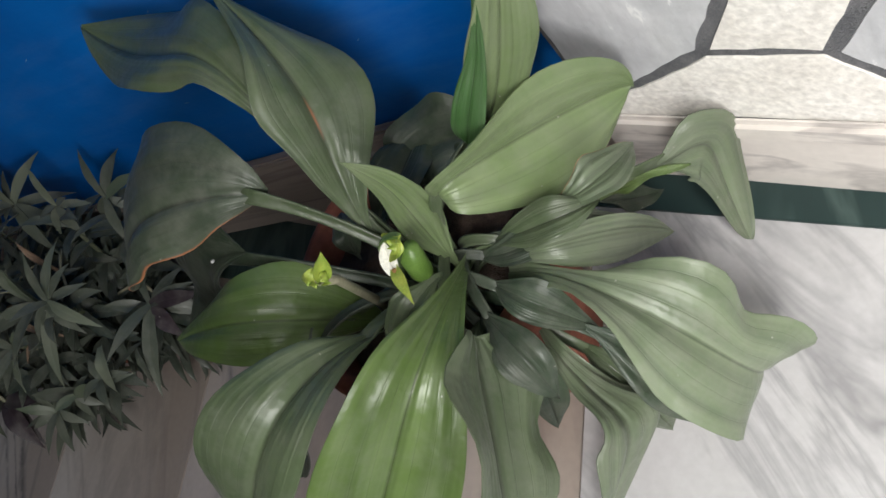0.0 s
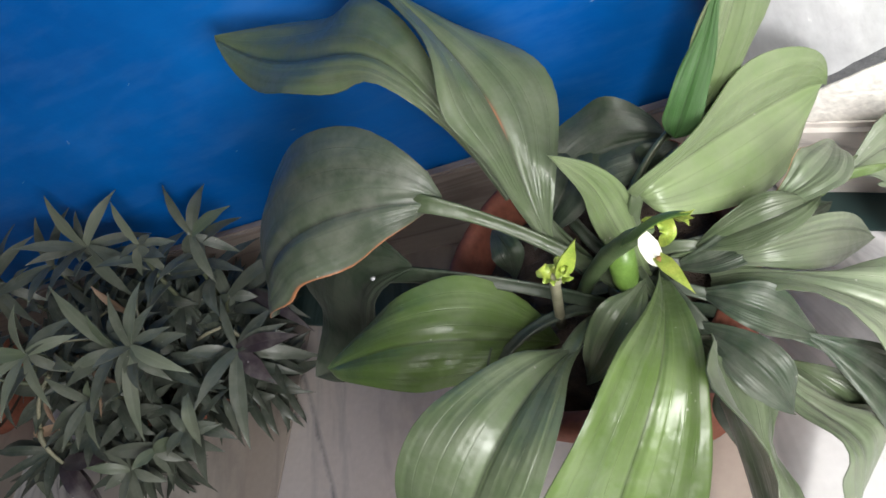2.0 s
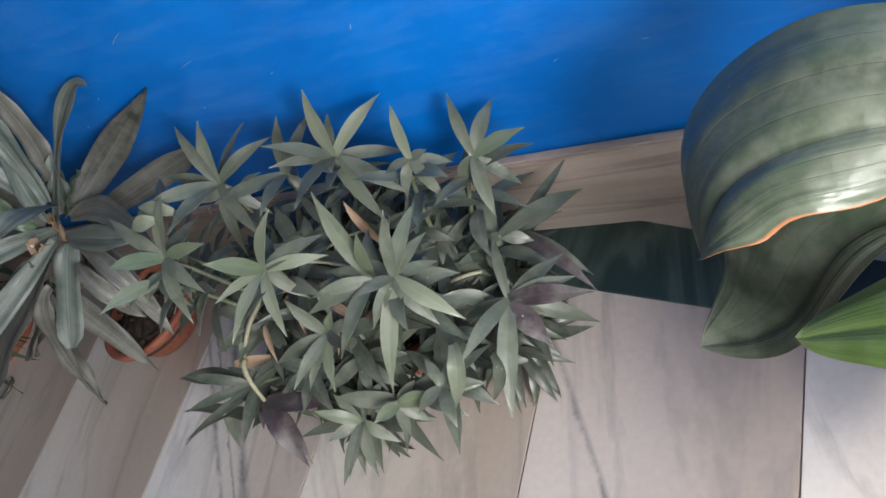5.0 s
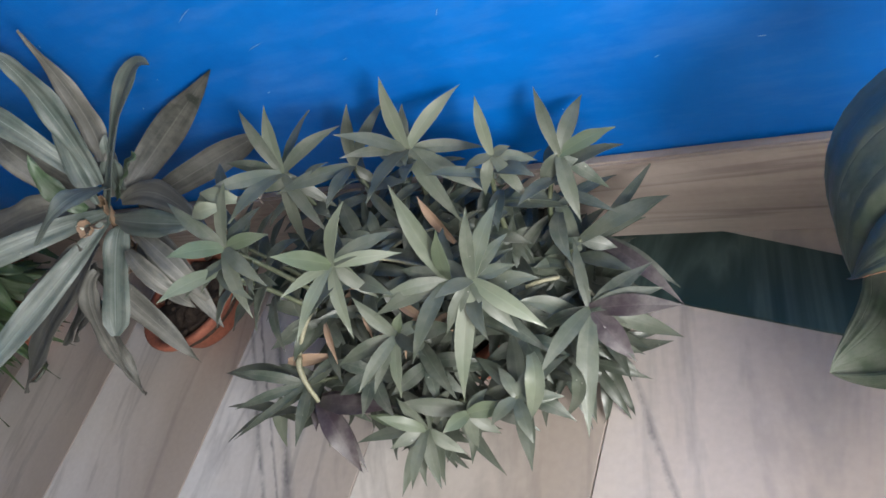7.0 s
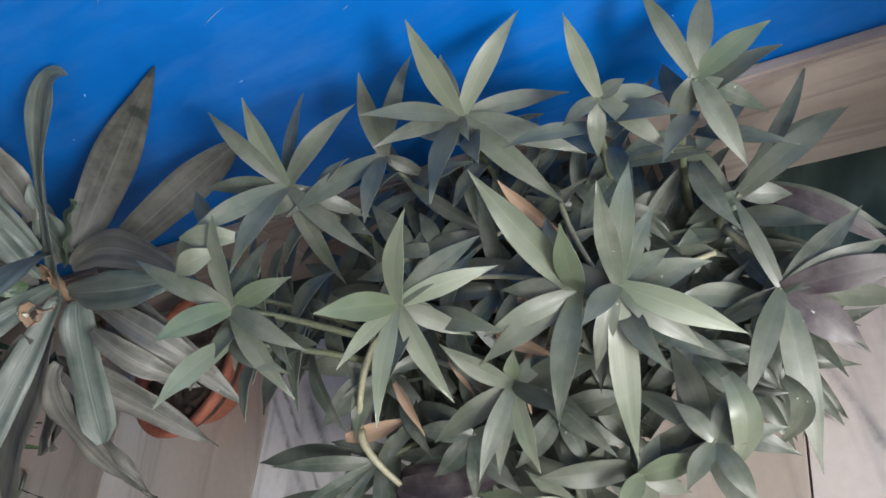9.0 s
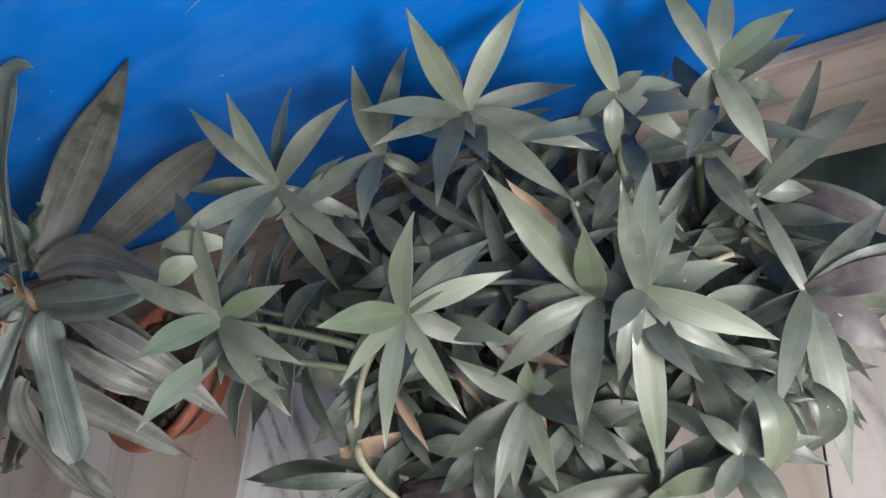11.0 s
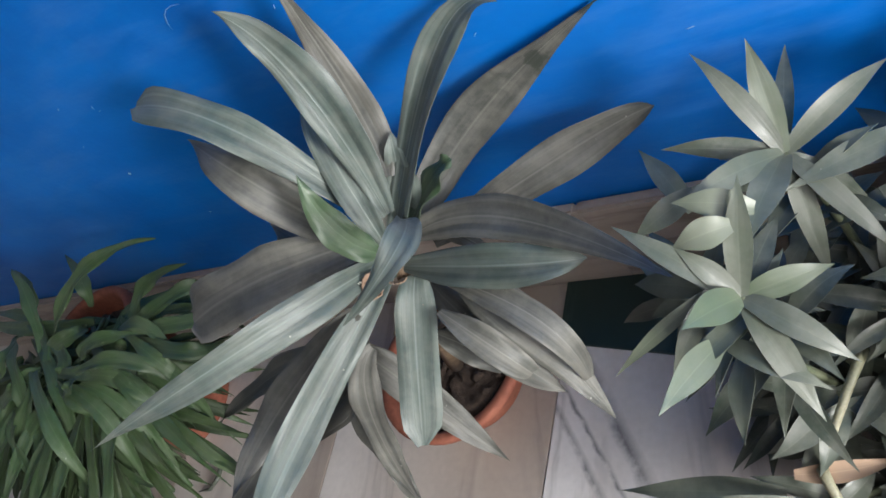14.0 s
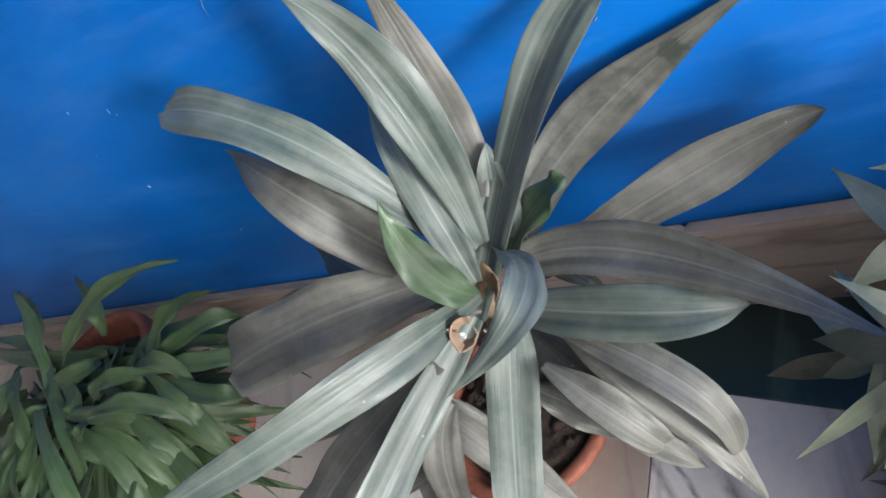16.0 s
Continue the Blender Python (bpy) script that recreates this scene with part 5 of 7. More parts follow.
leaf(bushy, (-0.344, -0.119, 0.170), (-0.358, -0.114, 0.181), (-0.375, -0.108, 0.184), 0.013, (0.325, -0.251, 0.912), 'lance', 'rosette', 0.12, 0, 0)
leaf(bushy, (-0.344, -0.119, 0.170), (-0.323, -0.123, 0.167), (-0.306, -0.125, 0.155), 0.013, (0.326, -0.258, 0.910), 'lance', 'rosette', 0.12, 0, 0)
leaf(bushy, (-0.344, -0.119, 0.170), (-0.334, -0.106, 0.174), (-0.327, -0.092, 0.171), 0.014, (0.360, -0.260, 0.896), 'lance', 'rosette', 0.12, 0, 0)
leaf(bushy, (-0.335, -0.120, 0.148), (-0.360, -0.102, 0.160), (-0.390, -0.081, 0.155), 0.017, (0.208, -0.153, 0.966), 'lance', 'rosette', 0.12, 0, 0)
leaf(bushy, (-0.336, -0.120, 0.149), (-0.358, -0.142, 0.161), (-0.383, -0.161, 0.156), 0.012, (0.208, -0.153, 0.966), 'lance', 'rosette', 0.12, 0, 0)
leaf(bushy, (-0.335, -0.120, 0.146), (-0.320, -0.144, 0.148), (-0.310, -0.166, 0.136), 0.011, (0.208, -0.153, 0.966), 'lance', 'rosette', 0.12, 0, 0)
leaf(bushy, (-0.333, -0.120, 0.141), (-0.307, -0.139, 0.147), (-0.285, -0.156, 0.136), 0.013, (0.208, -0.153, 0.966), 'lance', 'rosette', 0.12, 0, 0)
leaf(bushy, (-0.338, -0.120, 0.156), (-0.315, -0.097, 0.169), (-0.296, -0.072, 0.165), 0.013, (0.208, -0.153, 0.966), 'lance', 'rosette', 0.12, 0, 0)
leaf(bushy, (-0.339, -0.120, 0.157), (-0.335, -0.094, 0.173), (-0.334, -0.065, 0.174), 0.016, (0.208, -0.153, 0.966), 'lance', 'rosette', 0.12, 0, 0)
stem(bushy, (-0.308, -0.124, 0.077), (-0.344, -0.119, 0.170), 0.0032)
leaf(bushy, (-0.232, -0.127, 0.190), (-0.244, -0.142, 0.194), (-0.259, -0.154, 0.189), 0.013, (0.270, -0.284, 0.920), 'lance', 'rosette', 0.12, 0, 0)
leaf(bushy, (-0.232, -0.127, 0.190), (-0.220, -0.137, 0.188), (-0.210, -0.145, 0.179), 0.013, (0.244, -0.264, 0.933), 'lance', 'rosette', 0.12, 0, 0)
leaf(bushy, (-0.232, -0.127, 0.190), (-0.238, -0.115, 0.200), (-0.247, -0.100, 0.201), 0.013, (0.253, -0.257, 0.933), 'lance', 'rosette', 0.12, 0, 0)
leaf(bushy, (-0.232, -0.127, 0.190), (-0.222, -0.117, 0.194), (-0.213, -0.104, 0.191), 0.013, (0.272, -0.281, 0.920), 'lance', 'rosette', 0.12, 0, 0)
leaf(bushy, (-0.232, -0.127, 0.190), (-0.229, -0.149, 0.189), (-0.229, -0.168, 0.178), 0.013, (0.267, -0.258, 0.929), 'lance', 'rosette', 0.12, 0, 0)
leaf(bushy, (-0.232, -0.127, 0.190), (-0.250, -0.129, 0.200), (-0.270, -0.128, 0.200), 0.012, (0.245, -0.285, 0.927), 'lance', 'rosette', 0.12, 0, 0)
leaf(bushy, (-0.231, -0.128, 0.167), (-0.256, -0.127, 0.179), (-0.283, -0.124, 0.177), 0.015, (0.156, -0.165, 0.974), 'lance', 'rosette', 0.12, 0, 0)
leaf(bushy, (-0.231, -0.127, 0.176), (-0.257, -0.143, 0.189), (-0.286, -0.156, 0.186), 0.014, (0.156, -0.165, 0.974), 'lance', 'rosette', 0.12, 0, 0)
leaf(bushy, (-0.231, -0.128, 0.161), (-0.222, -0.151, 0.158), (-0.216, -0.172, 0.142), 0.012, (0.156, -0.165, 0.974), 'lance', 'rosette', 0.12, 0, 0)
leaf(bushy, (-0.231, -0.128, 0.164), (-0.198, -0.136, 0.161), (-0.168, -0.141, 0.140), 0.012, (0.156, -0.165, 0.974), 'lance', 'rosette_shade_dark', 0.12, 0, 0)
leaf(bushy, (-0.231, -0.127, 0.176), (-0.211, -0.108, 0.179), (-0.193, -0.086, 0.167), 0.016, (0.156, -0.165, 0.974), 'lance', 'rosette', 0.12, 0, 0)
leaf(bushy, (-0.231, -0.128, 0.171), (-0.231, -0.096, 0.183), (-0.233, -0.061, 0.178), 0.017, (0.156, -0.165, 0.974), 'lance', 'rosette', 0.12, 0, 0)
stem(bushy, (-0.227, -0.129, 0.086), (-0.232, -0.127, 0.190), 0.0032)
leaf(bushy, (-0.188, -0.271, 0.085), (-0.214, -0.273, 0.103), (-0.245, -0.273, 0.106), 0.015, (0.351, -0.157, 0.923), 'lance', 'rosette_green', 0.12, 0, 0)
leaf(bushy, (-0.188, -0.271, 0.085), (-0.215, -0.287, 0.102), (-0.248, -0.300, 0.103), 0.013, (0.361, -0.167, 0.918), 'lance', 'rosette', 0.12, 0, 0)
leaf(bushy, (-0.188, -0.271, 0.085), (-0.189, -0.296, 0.088), (-0.195, -0.320, 0.080), 0.016, (0.384, -0.146, 0.912), 'lance', 'rosette', 0.12, 0, 0)
leaf(bushy, (-0.188, -0.271, 0.085), (-0.180, -0.297, 0.085), (-0.177, -0.321, 0.073), 0.013, (0.378, -0.135, 0.916), 'lance', 'rosette', 0.12, 0, 0)
leaf(bushy, (-0.188, -0.271, 0.085), (-0.189, -0.304, 0.089), (-0.196, -0.335, 0.078), 0.015, (0.384, -0.146, 0.912), 'lance', 'rosette', 0.12, 0, 0)
leaf(bushy, (-0.188, -0.271, 0.085), (-0.170, -0.279, 0.082), (-0.156, -0.284, 0.071), 0.014, (0.351, -0.143, 0.925), 'lance', 'rosette', 0.12, 0, 0)
leaf(bushy, (-0.188, -0.271, 0.085), (-0.204, -0.261, 0.099), (-0.223, -0.249, 0.102), 0.015, (0.355, -0.138, 0.925), 'lance', 'rosette', 0.12, 0, 0)
leaf(bushy, (-0.191, -0.257, 0.069), (-0.211, -0.250, 0.083), (-0.234, -0.242, 0.084), 0.017, (0.222, -0.091, 0.971), 'lance', 'rosette', 0.12, 0, 0)
leaf(bushy, (-0.191, -0.257, 0.068), (-0.207, -0.274, 0.072), (-0.226, -0.290, 0.063), 0.011, (0.222, -0.091, 0.971), 'lance', 'rosette', 0.12, 0, 0)
leaf(bushy, (-0.190, -0.260, 0.072), (-0.176, -0.287, 0.076), (-0.166, -0.312, 0.064), 0.012, (0.222, -0.091, 0.971), 'lance', 'rosette', 0.12, 0, 0)
leaf(bushy, (-0.191, -0.257, 0.069), (-0.166, -0.267, 0.076), (-0.144, -0.275, 0.070), 0.014, (0.222, -0.091, 0.971), 'lance', 'rosette', 0.12, 0, 0)
leaf(bushy, (-0.190, -0.264, 0.076), (-0.170, -0.235, 0.086), (-0.155, -0.204, 0.076), 0.016, (0.222, -0.091, 0.971), 'lance', 'rosette_shade_dark', 0.12, 0, 0)
leaf(bushy, (-0.190, -0.264, 0.076), (-0.198, -0.240, 0.083), (-0.210, -0.215, 0.075), 0.013, (0.222, -0.091, 0.971), 'lance', 'rosette', 0.12, 0, 0)
stem(bushy, (-0.196, -0.230, 0.038), (-0.188, -0.271, 0.085), 0.0032)
leaf(bushy, (-0.073, -0.251, 0.130), (-0.053, -0.247, 0.130), (-0.036, -0.242, 0.120), 0.011, (0.299, -0.201, 0.933), 'lance', 'rosette', 0.12, 0, 0)
leaf(bushy, (-0.073, -0.251, 0.130), (-0.062, -0.268, 0.129), (-0.055, -0.283, 0.118), 0.014, (0.307, -0.172, 0.936), 'lance', 'rosette', 0.12, 0, 0)
leaf(bushy, (-0.073, -0.251, 0.130), (-0.080, -0.265, 0.134), (-0.090, -0.277, 0.130), 0.013, (0.321, -0.196, 0.926), 'lance', 'rosette', 0.12, 0, 0)
leaf(bushy, (-0.073, -0.251, 0.130), (-0.064, -0.235, 0.135), (-0.058, -0.218, 0.132), 0.013, (0.323, -0.192, 0.927), 'lance', 'rosette', 0.12, 0, 0)
leaf(bushy, (-0.073, -0.251, 0.130), (-0.082, -0.241, 0.139), (-0.093, -0.229, 0.140), 0.012, (0.301, -0.174, 0.938), 'lance', 'rosette', 0.12, 0, 0)
leaf(bushy, (-0.083, -0.243, 0.113), (-0.104, -0.230, 0.128), (-0.128, -0.216, 0.128), 0.014, (0.187, -0.114, 0.976), 'lance', 'rosette', 0.12, 0, 0)
leaf(bushy, (-0.085, -0.241, 0.110), (-0.106, -0.253, 0.119), (-0.131, -0.263, 0.115), 0.018, (0.187, -0.114, 0.976), 'lance', 'rosette_shade_dark', 0.12, 0, 0)
leaf(bushy, (-0.089, -0.237, 0.102), (-0.076, -0.268, 0.104), (-0.067, -0.297, 0.088), 0.018, (0.187, -0.114, 0.976), 'lance', 'rosette', 0.12, 0, 0)
leaf(bushy, (-0.086, -0.240, 0.108), (-0.060, -0.246, 0.105), (-0.038, -0.250, 0.087), 0.016, (0.187, -0.114, 0.976), 'lance', 'rosette_shade_dark', 0.12, 0, 0)
leaf(bushy, (-0.085, -0.241, 0.109), (-0.066, -0.219, 0.113), (-0.049, -0.196, 0.103), 0.011, (0.187, -0.114, 0.976), 'lance', 'rosette', 0.12, 0, 0)
leaf(bushy, (-0.085, -0.241, 0.109), (-0.091, -0.215, 0.126), (-0.100, -0.188, 0.127), 0.017, (0.187, -0.114, 0.976), 'lance', 'rosette', 0.12, 0, 0)
stem(bushy, (-0.113, -0.216, 0.059), (-0.073, -0.251, 0.130), 0.0032)
leaf(bushy, (-0.322, -0.259, 0.100), (-0.285, -0.289, 0.091), (-0.259, -0.315, 0.062), 0.016, (0.432, -0.129, 0.892), 'lance', 'rosette_purple', 0.12, 0, 0)
leaf(bushy, (-0.322, -0.259, 0.100), (-0.279, -0.254, 0.093), (-0.246, -0.245, 0.067), 0.012, (0.425, -0.161, 0.891), 'lance', 'rosette_purple', 0.12, 0, 0)
leaf(bushy, (-0.322, -0.259, 0.100), (-0.303, -0.282, 0.096), (-0.290, -0.303, 0.078), 0.014, (0.440, -0.126, 0.889), 'lance', 'rosette_purple', 0.12, 0, 0)
leaf(bushy, (-0.322, -0.259, 0.100), (-0.317, -0.276, 0.100), (-0.316, -0.292, 0.092), 0.012, (0.456, -0.132, 0.880), 'lance', 'rosette_purple', 0.12, 0, 0)
leaf(bushy, (-0.322, -0.259, 0.100), (-0.299, -0.253, 0.097), (-0.283, -0.246, 0.084), 0.014, (0.429, -0.165, 0.888), 'lance', 'rosette_purple', 0.12, 0, 0)
leaf(bushy, (-0.317, -0.254, 0.092), (-0.341, -0.250, 0.106), (-0.369, -0.245, 0.106), 0.018, (0.267, -0.089, 0.960), 'lance', 'rosette', 0.12, 0, 0)
leaf(bushy, (-0.314, -0.249, 0.085), (-0.327, -0.270, 0.092), (-0.345, -0.290, 0.084), 0.018, (0.267, -0.089, 0.960), 'lance', 'rosette_shade_dark', 0.12, 0, 0)
leaf(bushy, (-0.318, -0.254, 0.093), (-0.303, -0.280, 0.099), (-0.292, -0.305, 0.090), 0.013, (0.267, -0.089, 0.960), 'lance', 'rosette', 0.12, 0, 0)
leaf(bushy, (-0.312, -0.247, 0.082), (-0.287, -0.259, 0.084), (-0.265, -0.269, 0.072), 0.013, (0.267, -0.089, 0.960), 'lance', 'rosette', 0.12, 0, 0)
leaf(bushy, (-0.313, -0.249, 0.085), (-0.297, -0.227, 0.089), (-0.284, -0.204, 0.080), 0.014, (0.267, -0.089, 0.960), 'lance', 'rosette_shade_dark', 0.12, 0, 0)
leaf(bushy, (-0.315, -0.250, 0.087), (-0.323, -0.228, 0.095), (-0.334, -0.205, 0.089), 0.012, (0.267, -0.089, 0.960), 'lance', 'rosette_shade_dark', 0.12, 0, 0)
stem(bushy, (-0.292, -0.222, 0.045), (-0.322, -0.259, 0.100), 0.0032)
leaf(bushy, (-0.329, -0.251, 0.115), (-0.362, -0.257, 0.142), (-0.406, -0.260, 0.151), 0.013, (0.432, -0.166, 0.886), 'lance', 'rosette_shade_dark', 0.12, 0, 0)
leaf(bushy, (-0.329, -0.251, 0.115), (-0.351, -0.289, 0.133), (-0.384, -0.324, 0.130), 0.009, (0.460, -0.174, 0.870), 'lance', 'rosette_shade_dark', 0.12, 0, 0)
leaf(bushy, (-0.329, -0.251, 0.115), (-0.323, -0.284, 0.116), (-0.325, -0.313, 0.103), 0.014, (0.469, -0.143, 0.872), 'lance', 'rosette_shade_dark', 0.12, 0, 0)
leaf(bushy, (-0.329, -0.251, 0.115), (-0.356, -0.275, 0.136), (-0.392, -0.295, 0.138), 0.012, (0.447, -0.178, 0.877), 'lance', 'rosette_shade_dark', 0.12, 0, 0)
leaf(bushy, (-0.329, -0.251, 0.115), (-0.343, -0.262, 0.125), (-0.361, -0.272, 0.127), 0.015, (0.446, -0.177, 0.877), 'lance', 'rosette_shade_dark', 0.12, 0, 0)
leaf(bushy, (-0.329, -0.251, 0.115), (-0.315, -0.237, 0.116), (-0.306, -0.221, 0.109), 0.014, (0.460, -0.175, 0.871), 'lance', 'rosette_shade_dark', 0.12, 0, 0)
leaf(bushy, (-0.321, -0.242, 0.100), (-0.347, -0.240, 0.119), (-0.376, -0.235, 0.122), 0.014, (0.273, -0.094, 0.958), 'lance', 'rosette_shade_dark', 0.12, 0, 0)
leaf(bushy, (-0.323, -0.244, 0.103), (-0.345, -0.268, 0.117), (-0.371, -0.291, 0.112), 0.012, (0.273, -0.094, 0.958), 'lance', 'rosette', 0.12, 0, 0)
leaf(bushy, (-0.323, -0.244, 0.102), (-0.323, -0.273, 0.111), (-0.328, -0.300, 0.104), 0.017, (0.273, -0.094, 0.958), 'lance', 'rosette_shade_dark', 0.12, 0, 0)
leaf(bushy, (-0.322, -0.243, 0.101), (-0.294, -0.243, 0.099), (-0.270, -0.241, 0.082), 0.013, (0.273, -0.094, 0.958), 'lance', 'rosette_shade_dark', 0.12, 0, 0)
leaf(bushy, (-0.317, -0.238, 0.092), (-0.287, -0.224, 0.090), (-0.261, -0.208, 0.070), 0.013, (0.273, -0.094, 0.958), 'lance', 'rosette', 0.12, 0, 0)
leaf(bushy, (-0.323, -0.244, 0.102), (-0.319, -0.213, 0.113), (-0.321, -0.180, 0.107), 0.017, (0.273, -0.094, 0.958), 'lance', 'rosette', 0.12, 0, 0)
stem(bushy, (-0.297, -0.216, 0.052), (-0.329, -0.251, 0.115), 0.0032)
leaf(bushy, (-0.053, -0.081, 0.110), (-0.018, -0.063, 0.118), (0.011, -0.037, 0.107), 0.023, (0.271, -0.329, 0.905), 'lance', 'rosette', 0.12, 0, 0)
leaf(bushy, (-0.053, -0.081, 0.110), (-0.011, -0.102, 0.104), (0.024, -0.116, 0.078), 0.018, (0.245, -0.314, 0.917), 'lance', 'rosette_shade_dark', 0.12, 0, 0)
leaf(bushy, (-0.053, -0.081, 0.110), (-0.009, -0.110, 0.103), (0.028, -0.130, 0.072), 0.016, (0.245, -0.310, 0.919), 'lance', 'rosette_purple', 0.12, 0, 0)
leaf(bushy, (-0.053, -0.081, 0.110), (-0.038, -0.097, 0.107), (-0.026, -0.108, 0.094), 0.017, (0.250, -0.302, 0.920), 'lance', 'rosette_purple', 0.12, 0, 0)
leaf(bushy, (-0.053, -0.081, 0.110), (-0.025, -0.048, 0.127), (-0.004, -0.006, 0.123), 0.012, (0.270, -0.334, 0.903), 'lance', 'rosette_shade_dark', 0.12, 0, 0)
leaf(bushy, (-0.053, -0.081, 0.110), (-0.071, -0.107, 0.116), (-0.095, -0.127, 0.107), 0.018, (0.278, -0.323, 0.905), 'lance', 'rosette_shade_dark', 0.12, 0, 0)
leaf(bushy, (-0.061, -0.085, 0.098), (-0.084, -0.079, 0.107), (-0.109, -0.071, 0.101), 0.015, (0.159, -0.190, 0.969), 'lance', 'rosette', 0.12, 0, 0)
leaf(bushy, (-0.059, -0.084, 0.102), (-0.072, -0.109, 0.110), (-0.088, -0.131, 0.103), 0.014, (0.159, -0.190, 0.969), 'lance', 'rosette', 0.12, 0, 0)
leaf(bushy, (-0.059, -0.084, 0.102), (-0.056, -0.115, 0.100), (-0.057, -0.144, 0.081), 0.016, (0.159, -0.190, 0.969), 'lance', 'rosette', 0.12, 0, 0)
leaf(bushy, (-0.070, -0.088, 0.087), (-0.037, -0.093, 0.085), (-0.007, -0.096, 0.065), 0.016, (0.159, -0.190, 0.969), 'lance', 'rosette', 0.12, 0, 0)
leaf(bushy, (-0.059, -0.084, 0.101), (-0.033, -0.072, 0.110), (-0.009, -0.057, 0.103), 0.011, (0.159, -0.190, 0.969), 'lance', 'rosette', 0.12, 0, 0)
leaf(bushy, (-0.070, -0.088, 0.087), (-0.078, -0.057, 0.104), (-0.089, -0.024, 0.103), 0.015, (0.159, -0.190, 0.969), 'lance', 'rosette', 0.12, 0, 0)
stem(bushy, (-0.098, -0.098, 0.049), (-0.053, -0.081, 0.110), 0.0032)
# inner shoots: their dark leaves carry the shade in the leaf colour
leaf(bushy, (-0.252, -0.131, 0.190), (-0.265, -0.161, 0.197), (-0.286, -0.187, 0.189), 0.019, (0.448, -0.281, 0.849), 'lance', 'rosette_shade_dark', 0.12, 0, 0)
leaf(bushy, (-0.252, -0.131, 0.190), (-0.230, -0.153, 0.182), (-0.214, -0.170, 0.160), 0.018, (0.418, -0.252, 0.873), 'lance', 'rosette_shade_dark', 0.12, 0, 0)
leaf(bushy, (-0.252, -0.131, 0.190), (-0.263, -0.113, 0.208), (-0.281, -0.092, 0.215), 0.019, (0.423, -0.249, 0.871), 'lance', 'rosette_shade_dark', 0.12, 0, 0)
leaf(bushy, (-0.252, -0.131, 0.190), (-0.233, -0.120, 0.190), (-0.219, -0.107, 0.181), 0.019, (0.430, -0.294, 0.853), 'lance', 'rosette_shade_dark', 0.12, 0, 0)
leaf(bushy, (-0.252, -0.131, 0.190), (-0.270, -0.140, 0.203), (-0.293, -0.145, 0.205), 0.016, (0.418, -0.293, 0.860), 'lance', 'rosette_shade_dark', 0.12, 0, 0)
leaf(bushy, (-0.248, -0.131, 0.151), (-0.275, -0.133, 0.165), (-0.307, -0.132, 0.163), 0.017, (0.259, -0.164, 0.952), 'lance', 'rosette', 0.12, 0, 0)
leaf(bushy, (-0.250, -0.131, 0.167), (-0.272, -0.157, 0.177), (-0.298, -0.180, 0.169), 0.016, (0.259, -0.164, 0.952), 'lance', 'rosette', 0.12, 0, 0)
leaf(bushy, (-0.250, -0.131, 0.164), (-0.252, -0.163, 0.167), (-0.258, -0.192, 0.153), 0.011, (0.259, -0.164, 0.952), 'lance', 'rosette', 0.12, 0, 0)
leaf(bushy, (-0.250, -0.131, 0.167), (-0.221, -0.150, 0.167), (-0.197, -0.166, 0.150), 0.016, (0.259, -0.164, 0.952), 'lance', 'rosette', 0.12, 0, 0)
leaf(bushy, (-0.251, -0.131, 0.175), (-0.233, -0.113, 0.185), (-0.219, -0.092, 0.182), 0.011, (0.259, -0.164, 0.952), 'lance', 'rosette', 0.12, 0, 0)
leaf(bushy, (-0.249, -0.131, 0.160), (-0.247, -0.107, 0.168), (-0.249, -0.081, 0.163), 0.011, (0.259, -0.164, 0.952), 'lance', 'rosette_shade_dark', 0.12, 0, 0)
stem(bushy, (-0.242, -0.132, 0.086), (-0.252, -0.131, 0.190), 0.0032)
leaf(bushy, (-0.318, -0.191, 0.150), (-0.332, -0.215, 0.160), (-0.353, -0.235, 0.158), 0.020, (0.464, -0.225, 0.856), 'lance', 'rosette_shade_dark', 0.12, 0, 0)
leaf(bushy, (-0.318, -0.191, 0.150), (-0.293, -0.210, 0.143), (-0.277, -0.226, 0.122), 0.017, (0.442, -0.189, 0.877), 'lance', 'rosette_shade_dark', 0.12, 0, 0)
leaf(bushy, (-0.318, -0.191, 0.150), (-0.320, -0.217, 0.153), (-0.329, -0.240, 0.145), 0.018, (0.475, -0.205, 0.856), 'lance', 'rosette_shade_dark', 0.12, 0, 0)
leaf(bushy, (-0.318, -0.191, 0.150), (-0.294, -0.187, 0.146), (-0.275, -0.180, 0.132), 0.018, (0.438, -0.224, 0.871), 'lance', 'rosette_shade_dark', 0.12, 0, 0)
leaf(bushy, (-0.318, -0.191, 0.150), (-0.340, -0.193, 0.169), (-0.369, -0.193, 0.175), 0.017, (0.433, -0.216, 0.875), 'lance', 'rosette_shade_dark', 0.12, 0, 0)
leaf(bushy, (-0.307, -0.185, 0.120), (-0.330, -0.185, 0.130), (-0.357, -0.184, 0.127), 0.012, (0.274, -0.125, 0.954), 'lance', 'rosette_shade_dark', 0.12, 0, 0)
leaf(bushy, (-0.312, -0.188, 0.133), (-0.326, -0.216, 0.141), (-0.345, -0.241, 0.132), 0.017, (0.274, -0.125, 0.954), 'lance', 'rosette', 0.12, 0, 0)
leaf(bushy, (-0.307, -0.185, 0.120), (-0.294, -0.206, 0.125), (-0.284, -0.225, 0.117), 0.014, (0.274, -0.125, 0.954), 'lance', 'rosette_shade_dark', 0.12, 0, 0)
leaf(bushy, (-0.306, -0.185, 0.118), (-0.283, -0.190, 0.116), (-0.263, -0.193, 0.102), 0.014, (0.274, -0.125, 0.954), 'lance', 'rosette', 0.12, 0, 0)
